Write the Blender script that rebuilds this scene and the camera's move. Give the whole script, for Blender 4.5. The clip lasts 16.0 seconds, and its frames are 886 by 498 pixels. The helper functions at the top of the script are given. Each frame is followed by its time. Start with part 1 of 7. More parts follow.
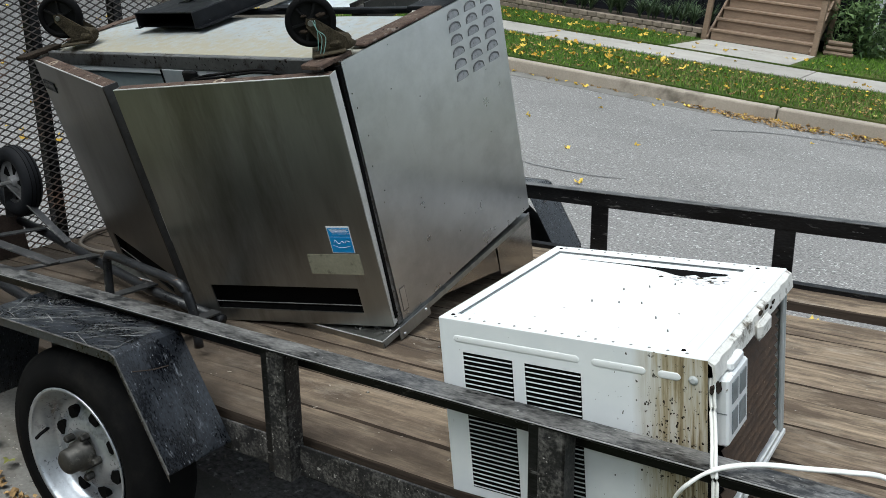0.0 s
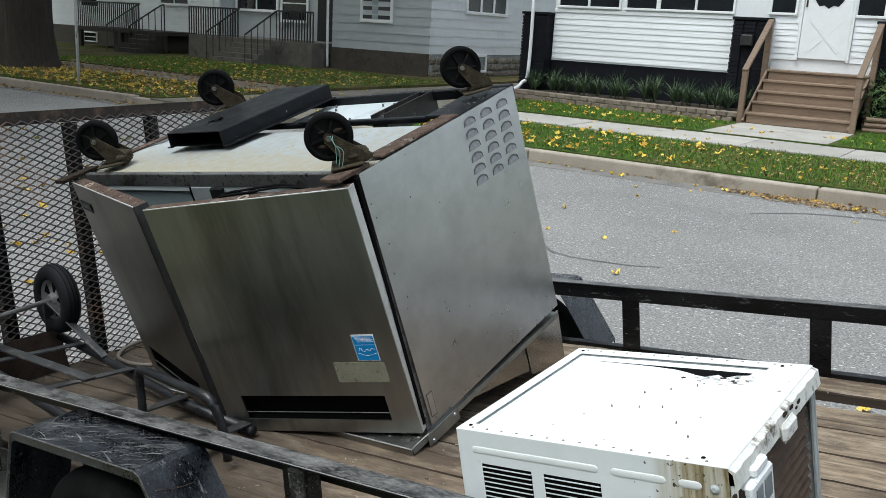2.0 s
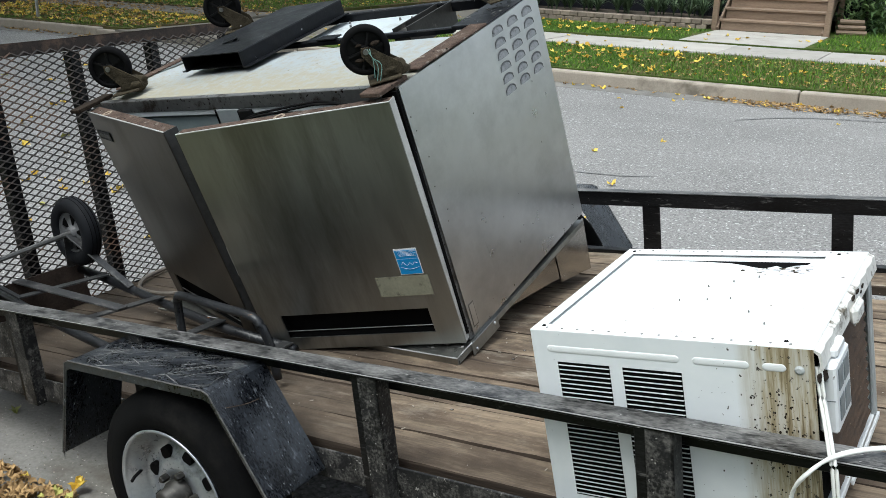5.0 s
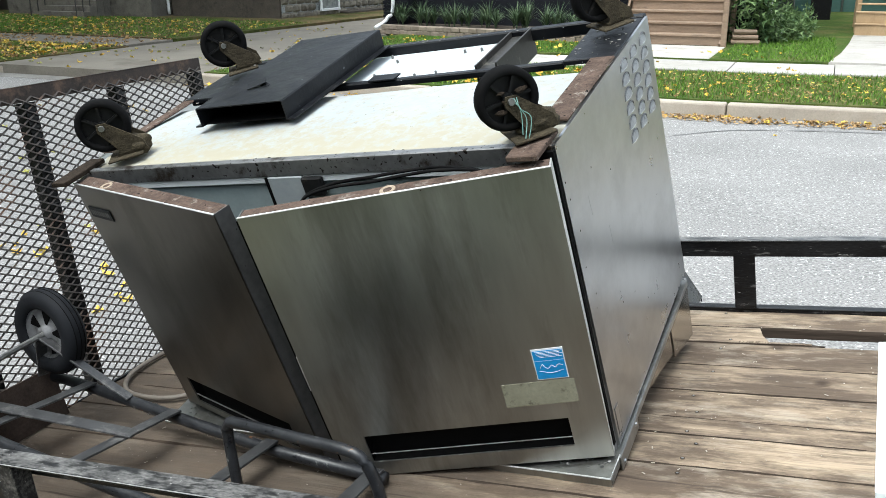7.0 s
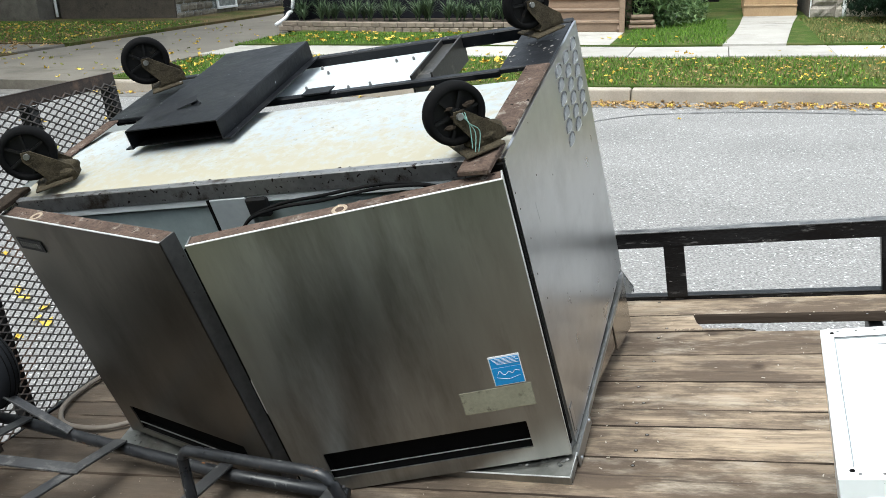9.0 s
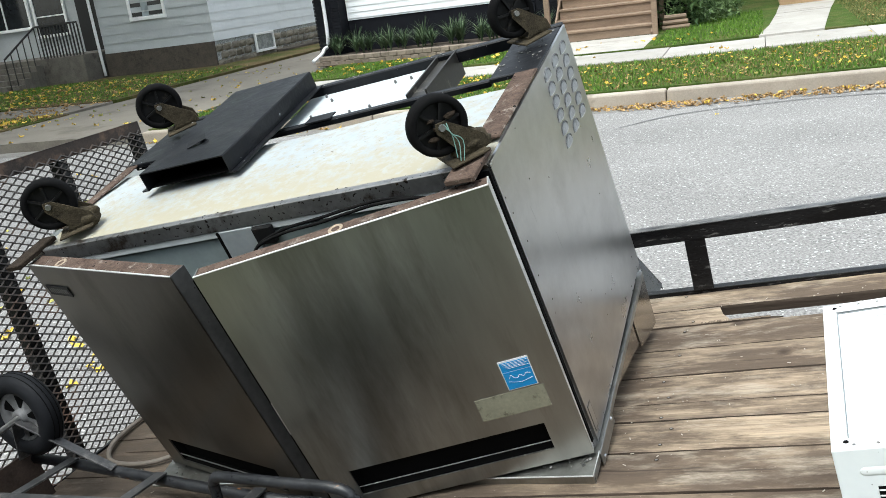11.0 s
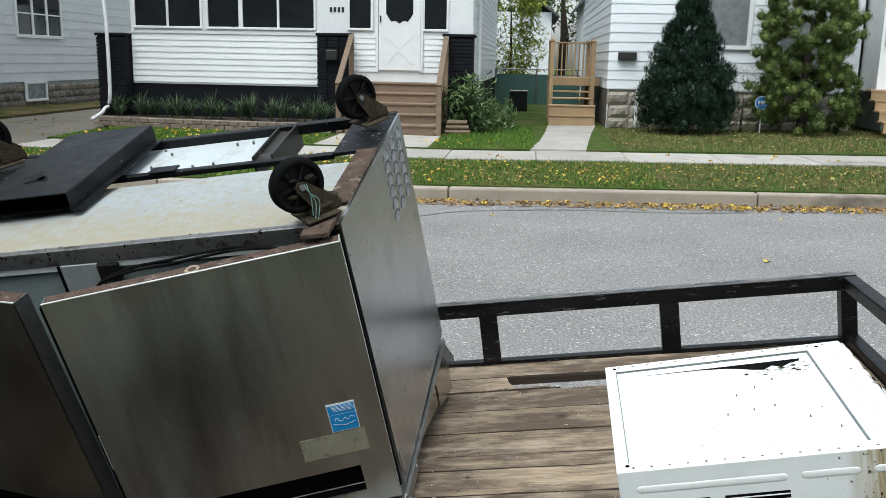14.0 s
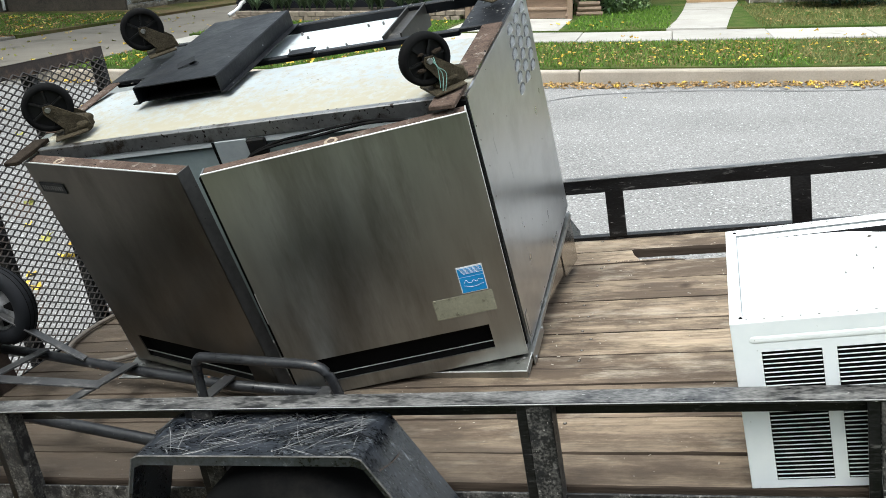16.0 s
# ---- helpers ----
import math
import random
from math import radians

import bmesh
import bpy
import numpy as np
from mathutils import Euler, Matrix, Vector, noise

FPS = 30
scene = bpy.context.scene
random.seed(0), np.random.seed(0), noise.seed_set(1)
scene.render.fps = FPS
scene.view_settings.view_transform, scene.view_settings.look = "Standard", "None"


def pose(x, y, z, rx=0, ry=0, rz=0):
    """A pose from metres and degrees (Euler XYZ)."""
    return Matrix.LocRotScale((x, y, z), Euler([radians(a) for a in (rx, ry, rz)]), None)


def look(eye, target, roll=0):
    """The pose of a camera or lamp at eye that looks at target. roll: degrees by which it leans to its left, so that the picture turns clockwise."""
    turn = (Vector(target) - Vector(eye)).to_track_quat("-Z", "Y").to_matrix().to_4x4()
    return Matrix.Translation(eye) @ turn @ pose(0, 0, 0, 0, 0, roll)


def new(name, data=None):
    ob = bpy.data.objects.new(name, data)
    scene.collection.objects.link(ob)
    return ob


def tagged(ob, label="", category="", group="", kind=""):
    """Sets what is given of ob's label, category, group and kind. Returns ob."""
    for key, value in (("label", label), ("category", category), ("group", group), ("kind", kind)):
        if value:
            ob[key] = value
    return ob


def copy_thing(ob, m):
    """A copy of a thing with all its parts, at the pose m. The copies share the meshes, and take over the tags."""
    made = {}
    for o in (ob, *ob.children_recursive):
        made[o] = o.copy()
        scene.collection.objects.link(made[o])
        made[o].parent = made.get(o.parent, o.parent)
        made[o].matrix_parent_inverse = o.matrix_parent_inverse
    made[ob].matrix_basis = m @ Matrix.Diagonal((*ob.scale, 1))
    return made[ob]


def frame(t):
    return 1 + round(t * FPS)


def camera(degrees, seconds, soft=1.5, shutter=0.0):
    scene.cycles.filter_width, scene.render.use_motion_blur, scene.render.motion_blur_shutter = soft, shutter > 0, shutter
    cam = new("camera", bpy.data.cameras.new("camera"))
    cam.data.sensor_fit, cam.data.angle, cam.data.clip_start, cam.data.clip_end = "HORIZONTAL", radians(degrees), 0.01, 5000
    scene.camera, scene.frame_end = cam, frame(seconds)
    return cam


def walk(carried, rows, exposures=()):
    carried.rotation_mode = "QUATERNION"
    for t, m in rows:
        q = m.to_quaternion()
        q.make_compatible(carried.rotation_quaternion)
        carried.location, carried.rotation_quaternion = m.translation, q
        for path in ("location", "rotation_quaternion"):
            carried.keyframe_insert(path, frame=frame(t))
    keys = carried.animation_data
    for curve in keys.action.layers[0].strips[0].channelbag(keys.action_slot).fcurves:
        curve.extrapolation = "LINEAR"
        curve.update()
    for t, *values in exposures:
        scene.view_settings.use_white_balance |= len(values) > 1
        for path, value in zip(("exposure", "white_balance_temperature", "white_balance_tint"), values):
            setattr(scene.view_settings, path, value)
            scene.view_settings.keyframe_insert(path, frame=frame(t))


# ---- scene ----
cam = camera(53.0, 16.0, 0.55)
PATH = [
    (0, (0.184, 0.479, 1.638), (-0.741, 2.119, 0.963), 6.5),
    (0.5, (0.214, 0.492, 1.646), (-0.709, 2.137, 0.98), 5.0),
    (1, (0.229, 0.514, 1.664), (-0.7, 2.153, 0.991), 5.4),
    (1.5, (0.221, 0.529, 1.678), (-0.782, 2.133, 1.029), 3.5),
    (2, (0.232, 0.513, 1.676), (-0.826, 2.139, 1.19), 3.2),
    (2.5, (0.227, 0.501, 1.673), (-0.842, 2.126, 1.211), 3.4),
    (3, (0.217, 0.494, 1.676), (-0.89, 2.095, 1.217), 4.0),
    (3.2, (0.229, 0.502, 1.671), (-0.885, 2.098, 1.211), 4.2),
    (5.3, (0.015, 0.384, 1.643), (-0.945, 2.007, 0.975), 1.0),
    (5.5, (-0.075, 0.38, 1.643), (-1.036, 2.0, 0.969), 1.2),
    (6, (-0.292, 0.419, 1.612), (-1.293, 2.006, 0.92), 1.7),
    (6.5, (-0.524, 0.555, 1.603), (-1.611, 2.091, 0.924), -0.4),
    (7, (-0.672, 0.622, 1.633), (-1.42, 2.374, 1.023), -0.0),
    (7.5, (-0.8, 0.608, 1.661), (-1.276, 2.482, 1.151), -0.0),
    (8, (-0.811, 0.606, 1.656), (-1.236, 2.495, 1.152), 1.4),
    (8.5, (-0.792, 0.629, 1.668), (-1.247, 2.487, 1.083), 1.6),
    (9, (-0.751, 0.599, 1.68), (-1.311, 2.413, 1.049), -1.5),
    (9.2, (-0.718, 0.589, 1.678), (-1.315, 2.398, 1.068), -2.2),
    (11.3, (-0.625, 0.598, 1.652), (-1.31, 2.387, 1.078), -7.8),
    (11.5, (-0.633, 0.59, 1.648), (-1.317, 2.379, 1.074), -7.4),
    (12, (-0.649, 0.565, 1.648), (-1.354, 2.347, 1.076), -5.9),
    (12.5, (-0.691, 0.502, 1.65), (-1.329, 2.304, 1.063), -4.8),
    (13, (-0.766, 0.404, 1.65), (-1.11, 2.323, 1.205), -1.3),
    (13.5, (-0.789, 0.364, 1.653), (-0.989, 2.308, 1.227), 1.3),
    (14, (-0.724, 0.333, 1.664), (-0.904, 2.281, 1.249), 1.1),
    (14.5, (-0.582, 0.263, 1.653), (-0.82, 2.189, 1.169), -0.3),
    (15, (-0.551, 0.238, 1.644), (-0.921, 2.11, 1.044), -2.0),
    (15.5, (-0.596, 0.229, 1.639), (-1.045, 2.072, 1.006), -3.0),
    (16, (-0.688, 0.218, 1.642), (-1.15, 2.052, 0.992), -1.8),
]
EXPOSURES = [(0, 0.72, 6250, 3), (3, 0.85, 6230, 3), (5.4, 1.08, 6250, 3), (6.4, 1.72, 6270, 3), (7, 1.60, 6250, 3), (7.5, 1.14, 6200, 3), (8.5, 1.12, 6300, 3), (9, 1.48, 6330, 3), (12.5, 1.45, 6360, 3), (13, 1.05, 6250, 3), (13.5, 0.88, 6250, 3), (14, 0.85, 6280, 3), (15, 1.1, 6400, 3), (16, 1.45, 6380, 3)]
walk(cam, [(t, look(eye, target, roll)) for t, eye, target, roll in PATH], EXPOSURES)

# ---- world and sun ----
world = bpy.data.worlds.new("overcast_sky")
scene.world = world
world.use_nodes = True
_n, _l = world.node_tree.nodes, world.node_tree.links.new
sky = _n.new("ShaderNodeTexSky")
sky.sky_type, sky.sun_disc = "NISHITA", False
sky.sun_elevation, sky.sun_rotation = radians(68), radians(200)
sky.air_density, sky.dust_density, sky.ozone_density = 1.0, 3.0, 1.0
pale = _n.new("ShaderNodeHueSaturation")
pale.inputs["Saturation"].default_value = 0.35
_l(sky.outputs[0], pale.inputs["Color"])
_l(pale.outputs[0], _n["Background"].inputs["Color"])
_n["Background"].inputs["Strength"].default_value = 0.15
sun = new("sun", bpy.data.lights.new("sun", "SUN"))
sun.data.energy, sun.data.angle, sun.data.color = 1.15, radians(40), (1.0, 0.99, 0.975)
sun.matrix_world = look((0, 0, 30), (0.34 * 0.44, 0.94 * 0.44, 30 - 0.90))

# ---- helpers of this scene ----
def part(name, bm, material, parent=None, label="", smooth=False):
    """Links a bmesh as one mesh object under a thing or a part."""
    me = bpy.data.meshes.new(name)
    bm.to_mesh(me)
    bm.free()
    me.materials.append(material)
    if smooth:
        me.polygons.foreach_set("use_smooth", [True] * len(me.polygons))
    ob = new(name, me)
    ob.parent = parent
    if label:
        tagged(ob, label)
    return ob


def thing(name, m, label, category, group="", kind=""):
    ob = new(name)
    ob.empty_display_size = 0.1
    ob.matrix_world = m
    return tagged(ob, label, category, group, kind)


def box(bm, x0, x1, y0, y1, z0, z1, bevel=0.0, m=None, segs=1):
    """Adds a box, with its edges bevelled, to a bmesh."""
    got = bmesh.ops.create_cube(bm, size=1.0)["verts"]
    bmesh.ops.scale(bm, vec=(x1 - x0, y1 - y0, z1 - z0), verts=got)
    bmesh.ops.translate(bm, vec=((x0 + x1) / 2, (y0 + y1) / 2, (z0 + z1) / 2), verts=got)
    if bevel:
        edges = list({e for v in got for e in v.link_edges})
        out = bmesh.ops.bevel(bm, geom=edges, offset=bevel, segments=segs, affect="EDGES", profile=0.5)
        got = list({v for f in out["faces"] for v in f.verts} | {v for v in got if v.is_valid})
    if m is not None:
        bmesh.ops.transform(bm, matrix=m, verts=got)
    return got


def boxes(*dims, bevel=0.0):
    bm = bmesh.new()
    for d in dims:
        box(bm, *d, bevel=bevel)
    return bm


def tube(bm, points, r, sides=8, cap=True):
    """Adds a round bar through the points."""
    pts = [Vector(p) for p in points]
    rings = []
    for i, p in enumerate(pts):
        a, b = pts[max(i - 1, 0)], pts[min(i + 1, len(pts) - 1)]
        d = (b - a).normalized()
        u = d.cross(Vector((0, 0, 1)) if abs(d.z) < 0.9 else Vector((0, 1, 0))).normalized()
        v = d.cross(u)
        rr = r[i] if isinstance(r, (list, tuple)) else r
        rings.append([bm.verts.new(p + rr * (math.cos(t) * u + math.sin(t) * v)) for t in (2 * math.pi * k / sides for k in range(sides))])
    for s, t in zip(rings, rings[1:]):
        for k in range(sides):
            bm.faces.new((s[k], s[(k + 1) % sides], t[(k + 1) % sides], t[k]))
    if cap:
        bm.faces.new(rings[0][::-1])
        bm.faces.new(rings[-1])
    bm.normal_update()
    return bm


def bend(points, n=6):
    """A Catmull-Rom line through the points."""
    p = [Vector(q) for q in points]
    p = [2 * p[0] - p[1]] + p + [2 * p[-1] - p[-2]]
    out = []
    for i in range(1, len(p) - 2):
        for k in range(n):
            t = k / n
            out.append(0.5 * (2 * p[i] + (p[i + 1] - p[i - 1]) * t + (2 * p[i - 1] - 5 * p[i] + 4 * p[i + 1] - p[i + 2]) * t * t + (3 * p[i] - p[i - 1] - 3 * p[i + 1] + p[i + 2]) * t ** 3))
    return out + [p[-2]]


def lathe(bm, profile, sides=32, m=None):
    """Turns a profile of (radius, height) about the local z axis."""
    rings = [[bm.verts.new((r * math.cos(2 * math.pi * k / sides), r * math.sin(2 * math.pi * k / sides), h)) for k in range(sides)] for r, h in profile]
    for s, t in zip(rings, rings[1:]):
        for k in range(sides):
            bm.faces.new((s[k], s[(k + 1) % sides], t[(k + 1) % sides], t[k]))
    if m is not None:
        bmesh.ops.transform(bm, matrix=m, verts=[v for ring in rings for v in ring])
    bmesh.ops.recalc_face_normals(bm, faces=bm.faces[:])
    return bm


def slab(bm, outline, z0, z1):
    """A flat plate: an outline in x, y drawn from z0 to z1."""
    low = [bm.verts.new((x, y, z0)) for x, y in outline]
    top = [bm.verts.new((x, y, z1)) for x, y in outline]
    n = len(low)
    for k in range(n):
        bm.faces.new((low[k], low[(k + 1) % n], top[(k + 1) % n], top[k]))
    bm.faces.new(low[::-1])
    bm.faces.new(top)
    bmesh.ops.recalc_face_normals(bm, faces=bm.faces[:])
    return bm


# ---- materials ----
def surface(name, low, high, rough=(0.5, 0.7), metal=0.0, size=8.0, fine=60.0, bump=0.15, stretch=(1, 1, 1), stain=None, stain_size=2.0, stain_at=(0.55, 0.7),
            specks=None, speck_size=200.0, speck_at=0.68, jitter=0.0, depth=0.004, contrast=(0.3, 0.7), spec=0.5, fine_share=0.45, zone=None, scratch=None, brushed=0.0):
    """A surface whose colour goes from low to high by two scales of noise, with stains or specks, relief, and a shade of its own for each object."""
    ma = bpy.data.materials.new(name)
    ma.use_nodes = True
    nt = ma.node_tree
    nd, ln = nt.nodes, nt.links.new
    bs = nd["Principled BSDF"]
    co = nd.new("ShaderNodeTexCoord")
    info = nd.new("ShaderNodeObjectInfo")
    mp = nd.new("ShaderNodeMapping")
    mp.inputs["Scale"].default_value = stretch
    off = nd.new("ShaderNodeVectorMath")
    off.operation = "MULTIPLY_ADD"
    off.inputs[1].default_value = (17.3, 9.1, 5.7)
    ln(info.outputs["Random"], off.inputs[0])
    ln(co.outputs["Object"], off.inputs[2])
    ln(off.outputs[0], mp.inputs["Vector"])

    def noise_at(scale, detail=4.0, rough_=0.6):
        n = nd.new("ShaderNodeTexNoise")
        n.inputs["Scale"].default_value, n.inputs["Detail"].default_value, n.inputs["Roughness"].default_value = scale, detail, rough_
        ln(mp.outputs[0], n.inputs["Vector"])
        return n.outputs["Fac"]

    def span(fac, a, b, to=(0.0, 1.0)):
        r = nd.new("ShaderNodeMapRange")
        r.inputs["From Min"].default_value, r.inputs["From Max"].default_value = a, b
        r.inputs["To Min"].default_value, r.inputs["To Max"].default_value = to
        ln(fac, r.inputs["Value"])
        return r.outputs[0]

    def mixed(fac, a, b):
        x = nd.new("ShaderNodeMix")
        x.data_type = "RGBA"
        ln(fac, x.inputs["Factor"])
        for s, v in ((6, a), (7, b)):
            if isinstance(v, tuple):
                x.inputs[s].default_value = (*v, 1)
            else:
                ln(v, x.inputs[s])
        return x.outputs[2]

    big, small = noise_at(size, 5), noise_at(fine, 4)
    both = nd.new("ShaderNodeMath")
    both.operation = "MULTIPLY_ADD"
    both.inputs[1].default_value = fine_share
    ln(small, both.inputs[0])
    half = nd.new("ShaderNodeMath")
    half.operation = "MULTIPLY"
    half.inputs[1].default_value = 1 - fine_share
    ln(big, half.inputs[0])
    ln(half.outputs[0], both.inputs[2])
    col = mixed(span(both.outputs[0], *contrast), low, high)
    if stain:
        col = mixed(span(noise_at(stain_size, 6, 0.7), *stain_at), col, stain)
    if specks:
        col = mixed(span(noise_at(speck_size, 2), speck_at, speck_at + 0.04), col, specks)
    if zone:
        # a stain that thickens towards one end of the object: axis, from, to, colour, grain
        axis, a, b, colour, grain = zone
        xyz = nd.new("ShaderNodeSeparateXYZ")
        ln(co.outputs["Object"], xyz.inputs[0])
        add = nd.new("ShaderNodeMath")
        add.operation = "ADD"
        ln(span(xyz.outputs["XYZ".index(axis)], a, b, (0.0, 0.5)), add.inputs[0])
        ln(noise_at(grain, 6, 0.7), add.inputs[1])
        col = mixed(span(add.outputs[0], 0.72, 0.98), col, colour)
    if scratch:
        # long thin scratches: colour, turn in degrees, threshold
        colour, turn, least = scratch
        for extra in (0, 38, -27):
            m2 = nd.new("ShaderNodeMapping")
            m2.inputs["Rotation"].default_value = (0, 0, radians(turn + extra))
            m2.inputs["Scale"].default_value = (5.0, 190.0, 30.0)
            ln(off.outputs[0], m2.inputs["Vector"])
            n2 = nd.new("ShaderNodeTexNoise")
            n2.inputs["Scale"].default_value, n2.inputs["Detail"].default_value = 1.6, 3.0
            ln(m2.outputs[0], n2.inputs["Vector"])
            col = mixed(span(n2.outputs["Fac"], least, least + 0.05), col, colour)
    if jitter:
        hs = nd.new("ShaderNodeHueSaturation")
        ln(span(info.outputs["Random"], 0, 1, (1 - jitter, 1 + jitter)), hs.inputs["Value"])
        ln(col, hs.inputs["Color"])
        col = hs.outputs[0]
    ln(col, bs.inputs["Base Color"])
    ln(span(both.outputs[0], 0.3, 0.7, rough), bs.inputs["Roughness"])
    bs.inputs["Metallic"].default_value = metal
    bs.inputs["Specular IOR Level"].default_value = spec
    if brushed:
        # brush lines run across, so reflections smear up and down
        bs.inputs["Anisotropic"].default_value = brushed
        turn = nd.new("ShaderNodeVectorTransform")
        turn.vector_type, turn.convert_from, turn.convert_to = "VECTOR", "OBJECT", "WORLD"
        turn.inputs[0].default_value = (0, 0, 1)
        ln(turn.outputs[0], bs.inputs["Tangent"])
    if bump:
        bp = nd.new("ShaderNodeBump")
        bp.inputs["Strength"].default_value, bp.inputs["Distance"].default_value = bump, depth
        ln(both.outputs[0], bp.inputs["Height"])
        ln(bp.outputs[0], bs.inputs["Normal"])
    return ma


# the upright dark streaks stand for blurred reflections
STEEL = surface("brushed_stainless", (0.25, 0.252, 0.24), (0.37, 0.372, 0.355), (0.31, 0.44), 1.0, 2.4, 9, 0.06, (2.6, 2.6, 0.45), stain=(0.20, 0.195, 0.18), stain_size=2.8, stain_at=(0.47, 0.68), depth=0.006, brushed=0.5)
# left door: smears, plus its darker reflections put into the base colour
STEEL_DIMMED = surface("soiled_stainless", (0.135, 0.125, 0.110), (0.22, 0.207, 0.185), (0.26, 0.42), 1.0, 3.0, 9, 0.06, (1.6, 1.6, 0.6), stain=(0.12, 0.11, 0.095), stain_size=3.2, stain_at=(0.46, 0.66), depth=0.006, brushed=0.3)
STEEL_SIDE = surface("galvanised_side", (0.48, 0.49, 0.505), (0.58, 0.59, 0.605), (0.25, 0.34), 1.0, 3, 14, 0.02, (1.4, 1.4, 0.3), stain=(0.37, 0.378, 0.39), stain_size=2.2, stain_at=(0.44, 0.74), depth=0.007, specks=(0.24, 0.23, 0.22), speck_size=30, speck_at=0.775)
STEEL_DARK = surface("worn_steel", (0.16, 0.16, 0.16), (0.32, 0.32, 0.31), (0.35, 0.55), 0.9, 8, 90, 0.1, stain=(0.07, 0.055, 0.045), stain_size=6)
STEEL_PLATE = surface("bare_steel_plate", (0.30, 0.285, 0.265), (0.42, 0.40, 0.375), (0.14, 0.28), 1.0, 6, 40, 0.08, stain=(0.22, 0.195, 0.165), stain_size=7)
GALV = surface("galvanised_sheet", (0.25, 0.28, 0.298), (0.365, 0.395, 0.41), (0.5, 0.65), 0.0, 3, 30, 0.35, spec=0.3, stain=(0.295, 0.282, 0.242), stain_size=38, stain_at=(0.46, 0.62), specks=(0.12, 0.10, 0.07), speck_size=70, speck_at=0.70, zone=("Y", 0.46, 0.10, (0.295, 0.272, 0.208), 30.0))
LINER = surface("painted_liner", (0.20, 0.245, 0.245), (0.29, 0.335, 0.335), (0.35, 0.55), 0.1, 5, 60, 0.03)
BLACK = surface("black_paint_worn", (0.0015, 0.0015, 0.002), (0.015, 0.015, 0.016), (0.24, 0.55), 0.0, 7, 170, 0.4, (0.35, 1.5, 1.5), spec=0.26, fine_share=0.6, contrast=(0.46, 0.68), stain=(0.085, 0.083, 0.080), stain_size=44, stain_at=(0.60, 0.69), specks=(0.28, 0.27, 0.26), speck_size=150, speck_at=0.725, depth=0.002)
BLACK_SHEET = surface("black_sheet", (0.002, 0.0025, 0.0035), (0.009, 0.010, 0.013), (0.30, 0.62), 0.0, 7, 26, 0.8, spec=0.22, fine_share=0.4, contrast=(0.40, 0.66), stain=(0.016, 0.016, 0.017), stain_size=5, stain_at=(0.56, 0.70), specks=(0.34, 0.36, 0.38), speck_size=75, speck_at=0.73, depth=0.005)
# near-black; where it fills gaps and holes it stands for their shade
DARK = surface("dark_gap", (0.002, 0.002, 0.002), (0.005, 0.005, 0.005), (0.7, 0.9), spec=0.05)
RUBBER = surface("tyre_rubber", (0.003, 0.003, 0.0035), (0.009, 0.009, 0.009), (0.75, 0.95), 0.0, 10, 100, 0.2, spec=0.05, stain=(0.014, 0.013, 0.012), stain_size=6)
PLASTIC = surface("black_plastic", (0.004, 0.004, 0.0045), (0.012, 0.012, 0.012), (0.5, 0.7), 0.0, 20, 150, 0.1, spec=0.15, stain=(0.05, 0.042, 0.032), stain_size=25, stain_at=(0.58, 0.7))
RIM = surface("grey_rim_paint", (0.27, 0.29, 0.32), (0.44, 0.46, 0.49), (0.22, 0.42), 0.65, 10, 90, 0.05, stain=(0.10, 0.098, 0.098), stain_size=16, stain_at=(0.54, 0.72))
RUST = surface("rust", (0.028, 0.020, 0.016), (0.105, 0.078, 0.062), (0.8, 0.95), 0.0, 30, 200, 0.8, spec=0.15, stain=(0.26, 0.235, 0.20), stain_size=38, stain_at=(0.62, 0.68), depth=0.006)
GUNK = surface("caster_bracket", (0.012, 0.010, 0.007), (0.085, 0.069, 0.044), (0.75, 0.95), 0.05, 40, 220, 0.9, spec=0.15, depth=0.008)
WHITE = surface("white_enamel", (0.71, 0.73, 0.74), (0.77, 0.78, 0.78), (0.3, 0.42), 0.0, 5, 60, 0.02, specks=(0.10, 0.08, 0.06), speck_size=55, speck_at=0.735)


